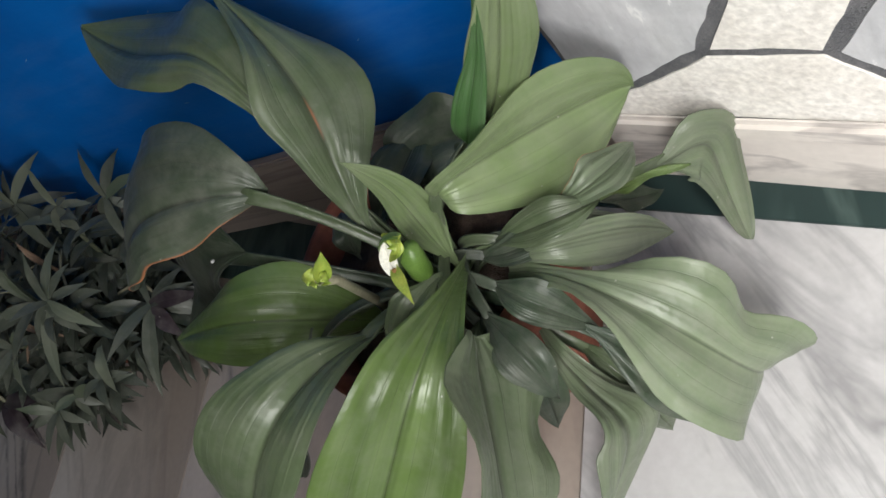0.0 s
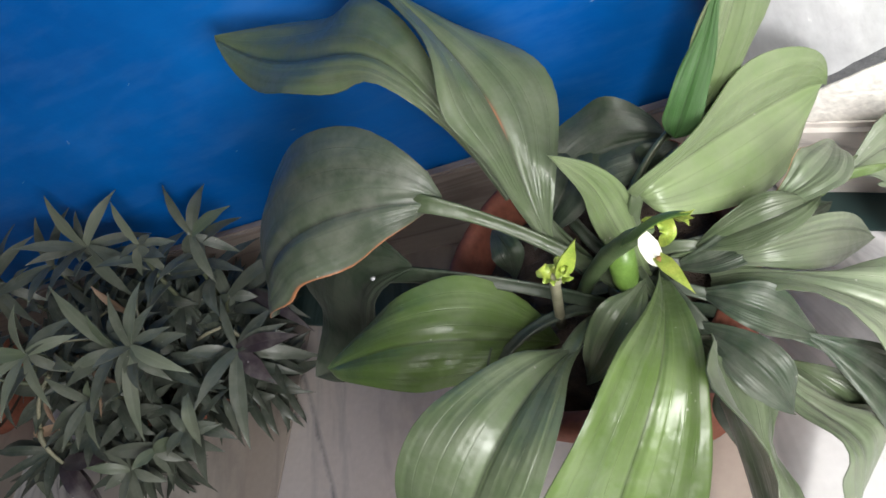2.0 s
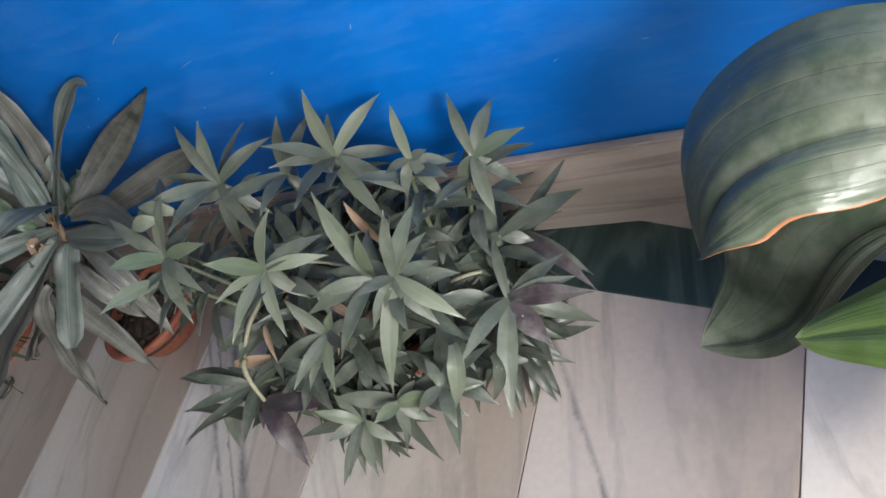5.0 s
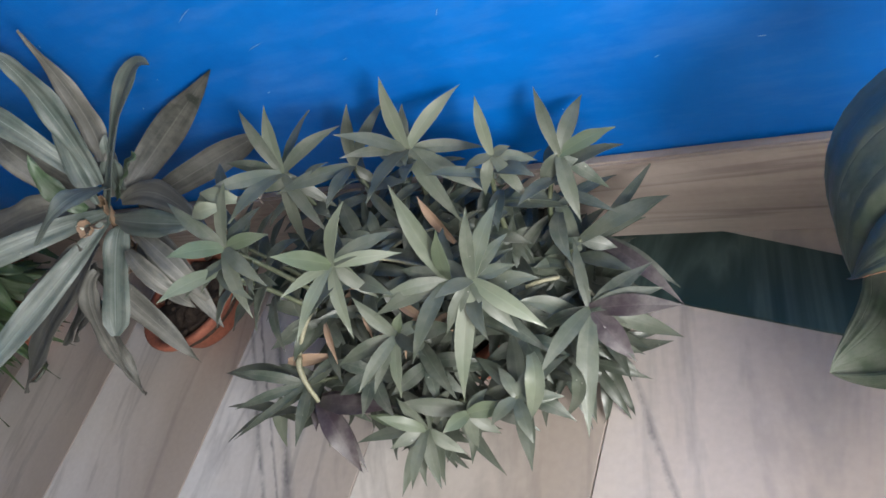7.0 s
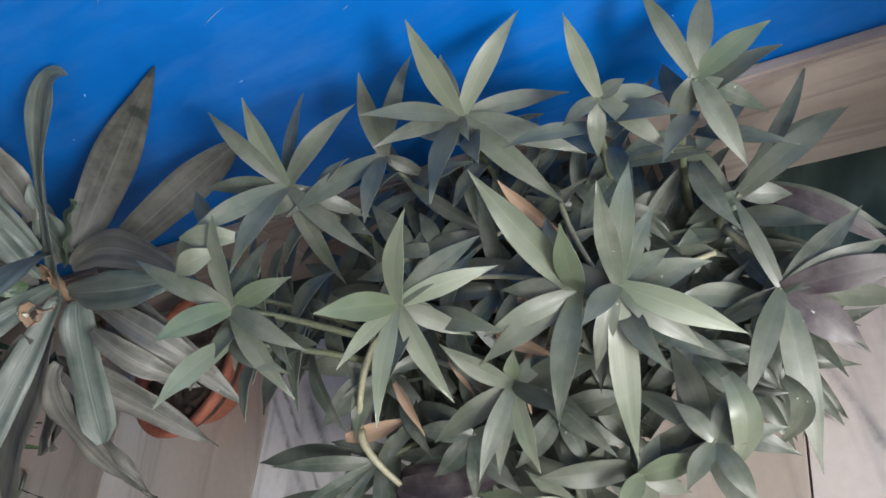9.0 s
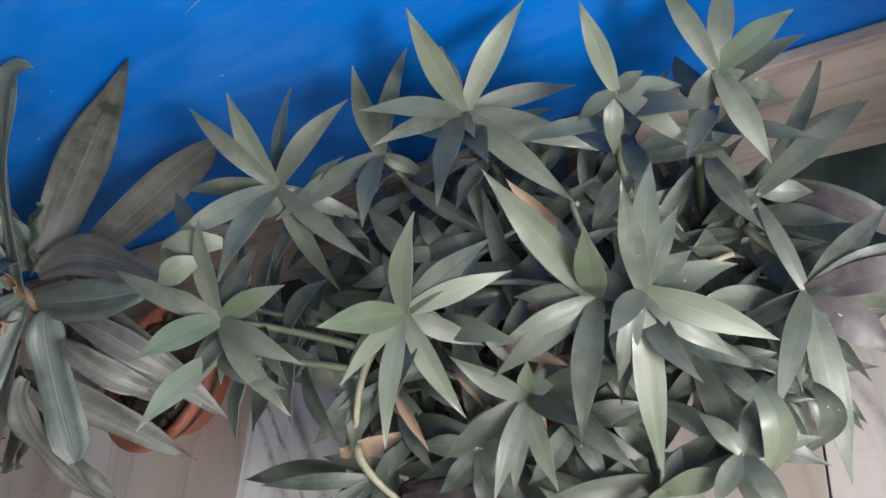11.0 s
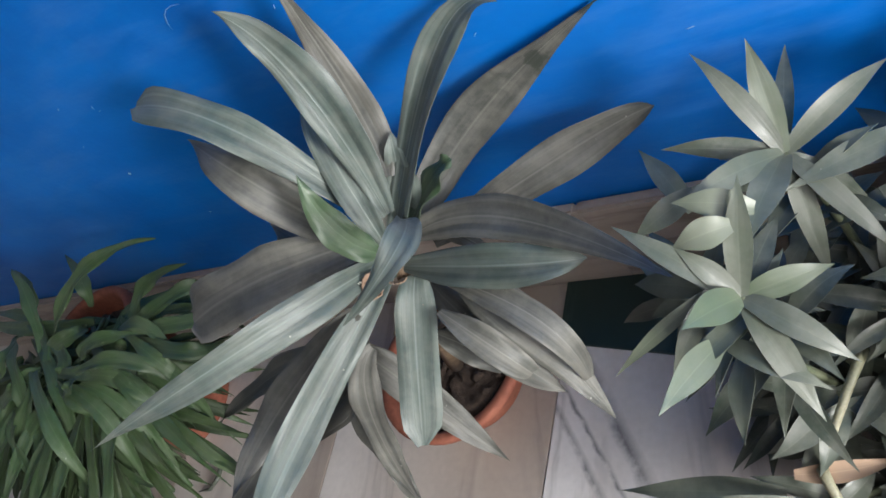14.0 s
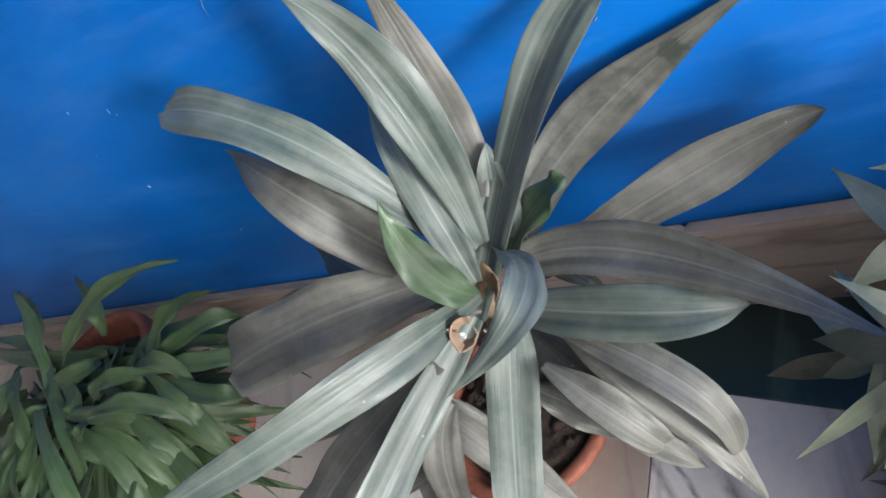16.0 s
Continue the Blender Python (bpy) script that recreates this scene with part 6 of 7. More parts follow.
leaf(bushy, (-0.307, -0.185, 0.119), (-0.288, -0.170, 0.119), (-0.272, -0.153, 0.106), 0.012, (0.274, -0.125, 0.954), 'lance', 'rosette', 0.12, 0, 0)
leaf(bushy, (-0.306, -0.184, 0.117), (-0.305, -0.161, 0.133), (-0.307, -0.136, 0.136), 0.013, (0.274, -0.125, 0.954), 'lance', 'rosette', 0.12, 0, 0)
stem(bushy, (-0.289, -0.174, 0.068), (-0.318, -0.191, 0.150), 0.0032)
leaf(bushy, (-0.165, -0.228, 0.140), (-0.177, -0.248, 0.147), (-0.193, -0.265, 0.143), 0.016, (0.384, -0.212, 0.899), 'lance', 'rosette_shade_dark', 0.12, 0, 0)
leaf(bushy, (-0.165, -0.228, 0.140), (-0.142, -0.225, 0.138), (-0.123, -0.218, 0.125), 0.015, (0.360, -0.213, 0.908), 'lance', 'rosette_shade_dark', 0.12, 0, 0)
leaf(bushy, (-0.165, -0.228, 0.140), (-0.155, -0.247, 0.138), (-0.149, -0.264, 0.126), 0.013, (0.375, -0.179, 0.910), 'lance', 'rosette_shade_dark', 0.12, 0, 0)
leaf(bushy, (-0.165, -0.228, 0.140), (-0.176, -0.221, 0.150), (-0.189, -0.213, 0.152), 0.015, (0.358, -0.187, 0.915), 'lance', 'rosette_shade_dark', 0.12, 0, 0)
leaf(bushy, (-0.165, -0.228, 0.140), (-0.144, -0.240, 0.136), (-0.127, -0.249, 0.121), 0.014, (0.357, -0.189, 0.915), 'lance', 'rosette_shade_dark', 0.12, 0, 0)
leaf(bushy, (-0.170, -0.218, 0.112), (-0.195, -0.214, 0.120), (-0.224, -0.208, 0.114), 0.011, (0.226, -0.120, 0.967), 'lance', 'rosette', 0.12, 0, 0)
leaf(bushy, (-0.169, -0.220, 0.117), (-0.190, -0.235, 0.126), (-0.214, -0.247, 0.121), 0.011, (0.226, -0.120, 0.967), 'lance', 'rosette_shade_dark', 0.12, 0, 0)
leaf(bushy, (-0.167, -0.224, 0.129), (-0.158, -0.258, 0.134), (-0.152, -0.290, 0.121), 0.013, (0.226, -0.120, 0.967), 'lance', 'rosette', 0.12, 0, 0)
leaf(bushy, (-0.169, -0.221, 0.121), (-0.140, -0.222, 0.126), (-0.114, -0.222, 0.117), 0.017, (0.226, -0.120, 0.967), 'lance', 'rosette_shade_dark', 0.12, 0, 0)
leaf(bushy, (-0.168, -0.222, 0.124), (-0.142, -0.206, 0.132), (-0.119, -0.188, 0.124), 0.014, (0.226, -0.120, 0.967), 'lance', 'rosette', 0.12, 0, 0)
leaf(bushy, (-0.168, -0.222, 0.124), (-0.167, -0.195, 0.132), (-0.170, -0.166, 0.125), 0.017, (0.226, -0.120, 0.967), 'lance', 'rosette_shade_dark', 0.12, 0, 0)
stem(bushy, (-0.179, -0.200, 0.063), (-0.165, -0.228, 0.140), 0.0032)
leaf(bushy, (-0.121, -0.104, 0.140), (-0.136, -0.093, 0.156), (-0.156, -0.077, 0.160), 0.016, (0.308, -0.288, 0.907), 'lance', 'rosette_shade_dark', 0.12, 0, 0)
leaf(bushy, (-0.121, -0.104, 0.140), (-0.105, -0.096, 0.142), (-0.092, -0.084, 0.136), 0.016, (0.330, -0.316, 0.890), 'lance', 'rosette_shade_dark', 0.12, 0, 0)
leaf(bushy, (-0.121, -0.104, 0.140), (-0.116, -0.129, 0.138), (-0.115, -0.149, 0.124), 0.015, (0.335, -0.280, 0.900), 'lance', 'rosette_shade_dark', 0.12, 0, 0)
leaf(bushy, (-0.121, -0.104, 0.140), (-0.128, -0.120, 0.142), (-0.138, -0.133, 0.137), 0.016, (0.342, -0.303, 0.889), 'lance', 'rosette_shade_dark', 0.12, 0, 0)
leaf(bushy, (-0.121, -0.104, 0.140), (-0.105, -0.114, 0.137), (-0.093, -0.120, 0.126), 0.015, (0.306, -0.292, 0.906), 'lance', 'rosette_shade_dark', 0.12, 0, 0)
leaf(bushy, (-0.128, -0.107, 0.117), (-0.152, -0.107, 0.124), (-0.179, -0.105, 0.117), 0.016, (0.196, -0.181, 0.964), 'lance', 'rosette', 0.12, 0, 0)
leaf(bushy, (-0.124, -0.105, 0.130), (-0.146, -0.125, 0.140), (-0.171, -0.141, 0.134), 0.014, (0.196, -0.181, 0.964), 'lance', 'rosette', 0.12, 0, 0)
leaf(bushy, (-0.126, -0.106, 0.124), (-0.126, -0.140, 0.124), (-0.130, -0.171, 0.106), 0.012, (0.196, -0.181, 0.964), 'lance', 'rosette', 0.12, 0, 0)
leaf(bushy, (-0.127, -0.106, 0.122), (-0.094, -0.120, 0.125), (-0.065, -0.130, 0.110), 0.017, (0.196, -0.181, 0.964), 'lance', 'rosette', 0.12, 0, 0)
leaf(bushy, (-0.131, -0.108, 0.110), (-0.112, -0.093, 0.116), (-0.096, -0.076, 0.110), 0.017, (0.196, -0.181, 0.964), 'lance', 'rosette_shade_dark', 0.12, 0, 0)
leaf(bushy, (-0.127, -0.106, 0.123), (-0.129, -0.082, 0.139), (-0.135, -0.056, 0.140), 0.016, (0.196, -0.181, 0.964), 'lance', 'rosette_shade_dark', 0.12, 0, 0)
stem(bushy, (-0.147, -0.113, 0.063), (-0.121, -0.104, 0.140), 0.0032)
leaf(bushy, (-0.087, -0.192, 0.120), (-0.099, -0.186, 0.130), (-0.114, -0.177, 0.132), 0.015, (0.292, -0.226, 0.930), 'lance', 'rosette_shade_dark', 0.12, 0, 0)
leaf(bushy, (-0.087, -0.192, 0.120), (-0.069, -0.193, 0.119), (-0.054, -0.191, 0.110), 0.014, (0.293, -0.242, 0.925), 'lance', 'rosette_shade_dark', 0.12, 0, 0)
leaf(bushy, (-0.087, -0.192, 0.120), (-0.090, -0.214, 0.122), (-0.096, -0.232, 0.113), 0.015, (0.323, -0.226, 0.919), 'lance', 'rosette_shade_dark', 0.12, 0, 0)
leaf(bushy, (-0.087, -0.192, 0.120), (-0.071, -0.210, 0.117), (-0.059, -0.225, 0.103), 0.014, (0.299, -0.217, 0.929), 'lance', 'rosette_shade_dark', 0.12, 0, 0)
leaf(bushy, (-0.087, -0.192, 0.120), (-0.101, -0.206, 0.127), (-0.118, -0.217, 0.124), 0.014, (0.313, -0.247, 0.917), 'lance', 'rosette_shade_dark', 0.12, 0, 0)
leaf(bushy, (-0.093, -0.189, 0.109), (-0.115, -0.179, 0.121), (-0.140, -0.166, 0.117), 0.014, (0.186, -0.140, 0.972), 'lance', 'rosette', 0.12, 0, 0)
leaf(bushy, (-0.095, -0.189, 0.106), (-0.112, -0.213, 0.113), (-0.131, -0.235, 0.104), 0.018, (0.186, -0.140, 0.972), 'lance', 'rosette_shade_dark', 0.12, 0, 0)
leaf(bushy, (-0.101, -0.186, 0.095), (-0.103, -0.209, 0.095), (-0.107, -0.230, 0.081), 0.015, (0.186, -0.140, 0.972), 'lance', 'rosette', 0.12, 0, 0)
leaf(bushy, (-0.092, -0.190, 0.111), (-0.069, -0.196, 0.115), (-0.047, -0.200, 0.106), 0.012, (0.186, -0.140, 0.972), 'lance', 'rosette_shade_dark', 0.12, 0, 0)
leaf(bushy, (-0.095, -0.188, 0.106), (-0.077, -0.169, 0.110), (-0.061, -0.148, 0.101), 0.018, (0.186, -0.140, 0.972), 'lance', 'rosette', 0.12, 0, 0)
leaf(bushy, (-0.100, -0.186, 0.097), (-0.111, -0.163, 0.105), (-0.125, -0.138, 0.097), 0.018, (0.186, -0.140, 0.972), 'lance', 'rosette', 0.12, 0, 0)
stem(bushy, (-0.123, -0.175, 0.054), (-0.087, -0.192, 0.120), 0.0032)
leaf(bushy, (-0.235, -0.239, 0.130), (-0.246, -0.254, 0.137), (-0.260, -0.267, 0.136), 0.017, (0.417, -0.196, 0.887), 'lance', 'rosette_shade_dark', 0.12, 0, 0)
leaf(bushy, (-0.235, -0.239, 0.130), (-0.218, -0.258, 0.126), (-0.206, -0.274, 0.111), 0.016, (0.405, -0.158, 0.901), 'lance', 'rosette_shade_dark', 0.12, 0, 0)
leaf(bushy, (-0.235, -0.239, 0.130), (-0.233, -0.261, 0.131), (-0.236, -0.281, 0.122), 0.014, (0.427, -0.168, 0.888), 'lance', 'rosette_shade_dark', 0.12, 0, 0)
leaf(bushy, (-0.235, -0.239, 0.130), (-0.217, -0.241, 0.127), (-0.203, -0.242, 0.116), 0.016, (0.391, -0.183, 0.902), 'lance', 'rosette_shade_dark', 0.12, 0, 0)
leaf(bushy, (-0.235, -0.239, 0.130), (-0.252, -0.239, 0.143), (-0.273, -0.238, 0.147), 0.016, (0.391, -0.184, 0.902), 'lance', 'rosette_shade_dark', 0.12, 0, 0)
leaf(bushy, (-0.234, -0.235, 0.121), (-0.264, -0.225, 0.135), (-0.299, -0.212, 0.130), 0.014, (0.248, -0.108, 0.963), 'lance', 'rosette_shade_dark', 0.12, 0, 0)
leaf(bushy, (-0.233, -0.229, 0.107), (-0.258, -0.243, 0.124), (-0.287, -0.255, 0.124), 0.012, (0.248, -0.108, 0.963), 'lance', 'rosette', 0.12, 0, 0)
leaf(bushy, (-0.233, -0.228, 0.104), (-0.225, -0.249, 0.102), (-0.220, -0.269, 0.088), 0.012, (0.248, -0.108, 0.963), 'lance', 'rosette', 0.12, 0, 0)
leaf(bushy, (-0.234, -0.232, 0.113), (-0.208, -0.245, 0.117), (-0.187, -0.256, 0.107), 0.014, (0.248, -0.108, 0.963), 'lance', 'rosette_shade_dark', 0.12, 0, 0)
leaf(bushy, (-0.234, -0.235, 0.121), (-0.208, -0.210, 0.130), (-0.186, -0.182, 0.118), 0.016, (0.248, -0.108, 0.963), 'lance', 'rosette_shade_dark', 0.12, 0, 0)
leaf(bushy, (-0.234, -0.233, 0.115), (-0.239, -0.200, 0.127), (-0.249, -0.166, 0.121), 0.016, (0.248, -0.108, 0.963), 'lance', 'rosette', 0.12, 0, 0)
stem(bushy, (-0.229, -0.208, 0.059), (-0.235, -0.239, 0.130), 0.0032)
leaf(bushy, (-0.334, -0.275, 0.100), (-0.403, -0.286, 0.085), (-0.490, -0.307, 0.050), 0.012, (-0.251, -0.237, 0.938), 'lance', 'rosette_shade_dark', 0.3, 0, 0)
leaf(bushy, (-0.354, -0.281, 0.090), (-0.414, -0.276, 0.085), (-0.491, -0.272, 0.070), 0.014, (-0.148, -0.062, 0.987), 'lance', 'rosette', 0.2, 0, 0)
leaf(bushy, (-0.354, -0.245, 0.120), (-0.402, -0.242, 0.125), (-0.469, -0.246, 0.110), 0.022, (-0.084, -0.159, 0.984), 'lance', 'rosette', 0.2, 0, 0)
leaf(bushy, (-0.372, -0.264, 0.100), (-0.381, -0.283, 0.080), (-0.393, -0.301, 0.050), 0.020, (0.262, -0.826, 0.499), 'lance', 'rosette', 0.2, 0, 0)
leaf(bushy, (-0.037, -0.215, 0.120), (-0.033, -0.231, 0.110), (-0.059, -0.242, 0.070), 0.014, (-0.058, -0.871, 0.488), 'lance', 'rosette', 0.2, 0, 0)
leaf(bushy, (-0.059, -0.220, 0.150), (-0.051, -0.246, 0.140), (-0.075, -0.261, 0.100), 0.018, (0.238, -0.787, 0.569), 'lance', 'rosette_lit', 0.2, 0, 0)
leaf(bushy, (-0.308, -0.266, 0.110), (-0.278, -0.294, 0.100), (-0.267, -0.316, 0.060), 0.028, (0.563, -0.314, 0.765), 'lance', 'rosette_purple', 0.2, 0, 0)
leaf(bushy, (-0.308, -0.266, 0.110), (-0.256, -0.264, 0.120), (-0.217, -0.259, 0.100), 0.022, (0.121, -0.160, 0.980), 'lance', 'rosette_purple', 0.2, 0, 0)

# bare pale runners that hang over the rim
stem(bushy, (-0.329, -0.233, 0.140), (-0.308, -0.270, 0.100), 0.0036, "stem_pale")
stem(bushy, (-0.30, -0.17, 0.165), (-0.329, -0.233, 0.140), 0.0034, "stem_pale")
leaf(bushy, (-0.345, -0.237, 0.138), (-0.318, -0.232, 0.136), (-0.285, -0.222, 0.132), 0.014, (0.2, -0.4, 1), "lance", "dry", 0.3)
stem(bushy, (-0.06, -0.12, 0.13), (-0.03, -0.15, 0.11), 0.003, "stem_pale")
stem(bushy, (-0.13, -0.16, 0.10), (-0.07, -0.13, 0.12), 0.003, "stem_pale")
rs = random.Random(5)
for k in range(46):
    # withered leaves, and inner foliage with its shade put into a darker colour
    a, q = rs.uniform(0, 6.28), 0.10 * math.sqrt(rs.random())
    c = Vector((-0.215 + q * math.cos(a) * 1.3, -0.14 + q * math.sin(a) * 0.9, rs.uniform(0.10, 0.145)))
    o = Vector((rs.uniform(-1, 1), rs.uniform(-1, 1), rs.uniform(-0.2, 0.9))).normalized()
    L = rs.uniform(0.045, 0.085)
    leaf(bushy, c, c + o * L * 0.5 + Vector((0, 0, 0.008)), c + o * L, rs.uniform(0.012, 0.02), Vector((0.3, -0.5, 1)), "lance", rs.choice(["dry", "rosette_shade_dark", "rosette_shade_dark", "rosette_shade_dark"]), 0.35)

rs = random.Random(33)
for k in range(22):
    # dead leaves and thin pale stems caught in the middle of the bush
    c = Vector((-0.20 + rs.uniform(-0.07, 0.09), -0.165 + rs.uniform(-0.05, 0.04), rs.uniform(0.15, 0.185)))
    o = Vector((rs.uniform(-1, 1), rs.uniform(-1, 0.4), rs.uniform(-0.5, 0.5))).normalized()
    L = rs.uniform(0.03, 0.06)
    if k % 3:
        leaf(bushy, c, c + o * L * 0.5 + Vector((0, 0, 0.006)), c + o * L, rs.uniform(0.006, 0.011), Vector((0.3, -0.5, 1)), "lance", "dry", 0.5)
    else:
        stem(bushy, c - o * L * 0.6, c + o * L, 0.002, "stem_pale")

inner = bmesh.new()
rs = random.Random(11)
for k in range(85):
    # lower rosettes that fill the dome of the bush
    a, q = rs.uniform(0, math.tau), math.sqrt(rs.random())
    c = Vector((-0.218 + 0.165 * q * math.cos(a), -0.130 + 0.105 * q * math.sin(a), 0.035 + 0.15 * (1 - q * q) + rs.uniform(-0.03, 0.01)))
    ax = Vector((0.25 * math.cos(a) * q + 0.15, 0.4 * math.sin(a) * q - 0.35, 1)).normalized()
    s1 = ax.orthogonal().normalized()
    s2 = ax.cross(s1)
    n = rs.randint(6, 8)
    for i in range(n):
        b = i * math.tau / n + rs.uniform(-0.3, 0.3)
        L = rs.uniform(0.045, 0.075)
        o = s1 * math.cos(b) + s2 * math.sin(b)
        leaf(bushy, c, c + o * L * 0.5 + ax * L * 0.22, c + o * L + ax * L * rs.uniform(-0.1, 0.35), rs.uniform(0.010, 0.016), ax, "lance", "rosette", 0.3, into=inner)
# one dark colour throughout, standing for the shade within the bush
tagged(part("foliage", inner, "rosette_shade_dark", bushy, "shaded lower leaf rosettes of the bush"), kind="stuff")

# low shoots and outlying leaves on the side towards the strap-leaved plant
rosette((-0.366, -0.158, 0.232), [
    ((-0.420, -0.143, 0.221), 0.020, "rosette"),
    ((-0.431, -0.201, 0.210), 0.011, "rosette_lit"),
    ((-0.392, -0.205, 0.215), 0.016, "rosette"),
    ((-0.405, -0.118, 0.245), 0.015, "rosette")])
rosette((-0.395, -0.140, 0.190), [
    ((-0.426, -0.147, 0.180), 0.014, "rosette"),
    ((-0.468, -0.127, 0.136), 0.016, "rosette_shade_dark"),
    ((-0.432, -0.112, 0.200), 0.015, "rosette"),
    ((-0.405, -0.188, 0.165), 0.014, "rosette_shade_dark")])
for foot, tip_at, wd, skin in (
    ((-0.363, -0.13, 0.274), (-0.396, -0.086, 0.283), 0.015, "rosette"),
    ((-0.324, -0.145, 0.29), (-0.362, -0.145, 0.306), 0.017, "rosette_lit"),
    ((-0.332, -0.16, 0.3), (-0.362, -0.17, 0.301), 0.018, "rosette_lit"),
    ((-0.304, -0.095, 0.248), (-0.366, -0.118, 0.278), 0.020, "rosette"),
    ((-0.358, -0.126, 0.286), (-0.391, -0.152, 0.286), 0.016, "rosette")):
    foot, tip_at = Vector(foot), Vector(tip_at)
    leaf(bushy, foot, (foot + tip_at) / 2 + Vector((0.002, -0.002, 0.005)), tip_at, wd, (0.40, -0.45, 0.80), "lance", skin, 0.10, lop=0.0)

# ---- grassy plant
grassy = plant_thing("potted_plant", (-1.15, -0.165), (-1.15, -0.165, 0.19), "grassy plant with dense narrow green leaves in a clay pot", "potted plant")
flower_pot(grassy, (-1.178, -0.140), 0.192, 0.096, 0.030)
leaf(grassy, (-1.143, -0.145, 0.240), (-1.056, -0.091, 0.275), (-0.978, -0.042, 0.256), 0.0189, (0.193, -0.444, 0.875), 'strap', 'grass_leaf', 0.22, 0, 0)
leaf(grassy, (-1.121, -0.099, 0.225), (-1.123, -0.078, 0.250), (-1.193, -0.031, 0.250), 0.0189, (0.347, 0.019, 0.938), 'strap', 'grass_leaf', 0.22, 0, 0)
leaf(grassy, (-1.017, -0.127, 0.220), (-1.008, -0.083, 0.235), (-0.934, -0.068, 0.235), 0.0189, (0.182, -0.472, 0.863), 'strap', 'grass_leaf', 0.22, 0, 0)
leaf(grassy, (-1.021, -0.137, 0.220), (-0.945, -0.096, 0.220), (-0.933, -0.078, 0.190), 0.0189, (0.441, -0.214, 0.871), 'strap', 'grass_leaf', 0.22, 0, 0)
leaf(grassy, (-1.015, -0.138, 0.220), (-0.918, -0.125, 0.220), (-0.871, -0.114, 0.190), 0.0189, (0.232, -0.220, 0.947), 'strap', 'grass_leaf', 0.22, 0, 0)
leaf(grassy, (-1.019, -0.141, 0.220), (-0.894, -0.164, 0.220), (-0.911, -0.128, 0.170), 0.0189, (0.431, -0.155, 0.889), 'strap', 'grass_leaf', 0.22, 0, 0)
leaf(grassy, (-0.999, -0.146, 0.230), (-0.926, -0.175, 0.220), (-0.940, -0.183, 0.160), 0.0165, (0.676, -0.248, 0.694), 'strap', 'grass_leaf', 0.22, 0, 0)
leaf(grassy, (-0.998, -0.145, 0.220), (-0.914, -0.191, 0.200), (-0.933, -0.207, 0.130), 0.0153, (0.668, -0.290, 0.685), 'strap', 'grass_leaf', 0.22, 0, 0)
leaf(grassy, (-1.026, -0.148, 0.230), (-0.963, -0.137, 0.240), (-0.929, -0.166, 0.200), 0.0165, (0.273, -0.120, 0.954), 'strap', 'grass_leaf', 0.22, 0, 0)
leaf(grassy, (-1.137, -0.174, 0.240), (-1.243, -0.124, 0.240), (-1.408, -0.094, 0.240), 0.0189, (0.009, 0.030, 1.000), 'strap', 'grass_leaf', 0.22, 0, 0)
leaf(grassy, (-1.037, -0.196, 0.250), (-0.959, -0.188, 0.240), (-0.926, -0.191, 0.180), 0.0189, (0.534, -0.127, 0.836), 'strap', 'grass_leaf', 0.22, 0, 0)
leaf(grassy, (-1.168, -0.176, 0.230), (-1.207, -0.211, 0.230), (-1.349, -0.264, 0.190), 0.0189, (0.019, -0.447, 0.894), 'strap', 'grass_leaf', 0.22, 0, 0)
leaf(grassy, (-1.183, -0.176, 0.230), (-1.050, -0.251, 0.230), (-1.051, -0.306, 0.140), 0.0189, (0.516, -0.068, 0.854), 'strap', 'grass_leaf', 0.22, 0, 0)
leaf(grassy, (-1.162, -0.183, 0.230), (-1.177, -0.252, 0.210), (-1.301, -0.326, 0.120), 0.0189, (0.165, -0.699, 0.696), 'strap', 'grass_leaf', 0.22, 0, 0)
leaf(grassy, (-1.220, -0.136, 0.230), (-1.097, -0.225, 0.230), (-1.102, -0.303, 0.140), 0.0189, (0.528, -0.081, 0.845), 'strap', 'grass_leaf', 0.22, 0, 0)
leaf(grassy, (-1.107, -0.199, 0.230), (-1.009, -0.243, 0.210), (-1.013, -0.292, 0.120), 0.0189, (0.647, -0.210, 0.733), 'strap', 'grass_leaf', 0.22, 0, 0)
leaf(grassy, (-1.056, -0.200, 0.230), (-0.982, -0.227, 0.200), (-0.976, -0.269, 0.110), 0.0177, (0.723, -0.266, 0.637), 'strap', 'grass_leaf', 0.22, 0, 0)
leaf(grassy, (-1.029, -0.175, 0.230), (-0.950, -0.207, 0.210), (-0.977, -0.223, 0.130), 0.0177, (0.765, -0.324, 0.558), 'strap', 'grass_leaf', 0.22, 0, 0)
leaf(grassy, (-1.161, -0.169, 0.230), (-1.219, -0.085, 0.255), (-1.306, -0.044, 0.265), 0.0177, (0.299, 0.082, 0.951), 'strap', 'grass_leaf', 0.22, 0, 0)
leaf(grassy, (-1.252, -0.102, 0.230), (-1.263, -0.068, 0.245), (-1.344, -0.031, 0.245), 0.0177, (0.243, 0.109, 0.964), 'strap', 'grass_leaf', 0.22, 0, 0)
leaf(grassy, (-1.061, -0.180, 0.230), (-1.033, -0.157, 0.250), (-0.949, -0.146, 0.230), 0.0189, (0.092, -0.308, 0.947), 'strap', 'grass_leaf', 0.22, 0, 0)
leaf(grassy, (-1.080, -0.186, 0.230), (-1.054, -0.210, 0.240), (-1.107, -0.208, 0.220), 0.0142, (0.144, -0.542, 0.828), 'strap', 'grass_leaf', 0.22, 0, 0)
leaf(grassy, (-1.244, -0.108, 0.220), (-1.251, -0.138, 0.183), (-1.314, -0.184, 0.102), 0.0189, (0.298, -0.874, 0.384), 'strap', 'grass_leaf', 0.22, 0, 0)
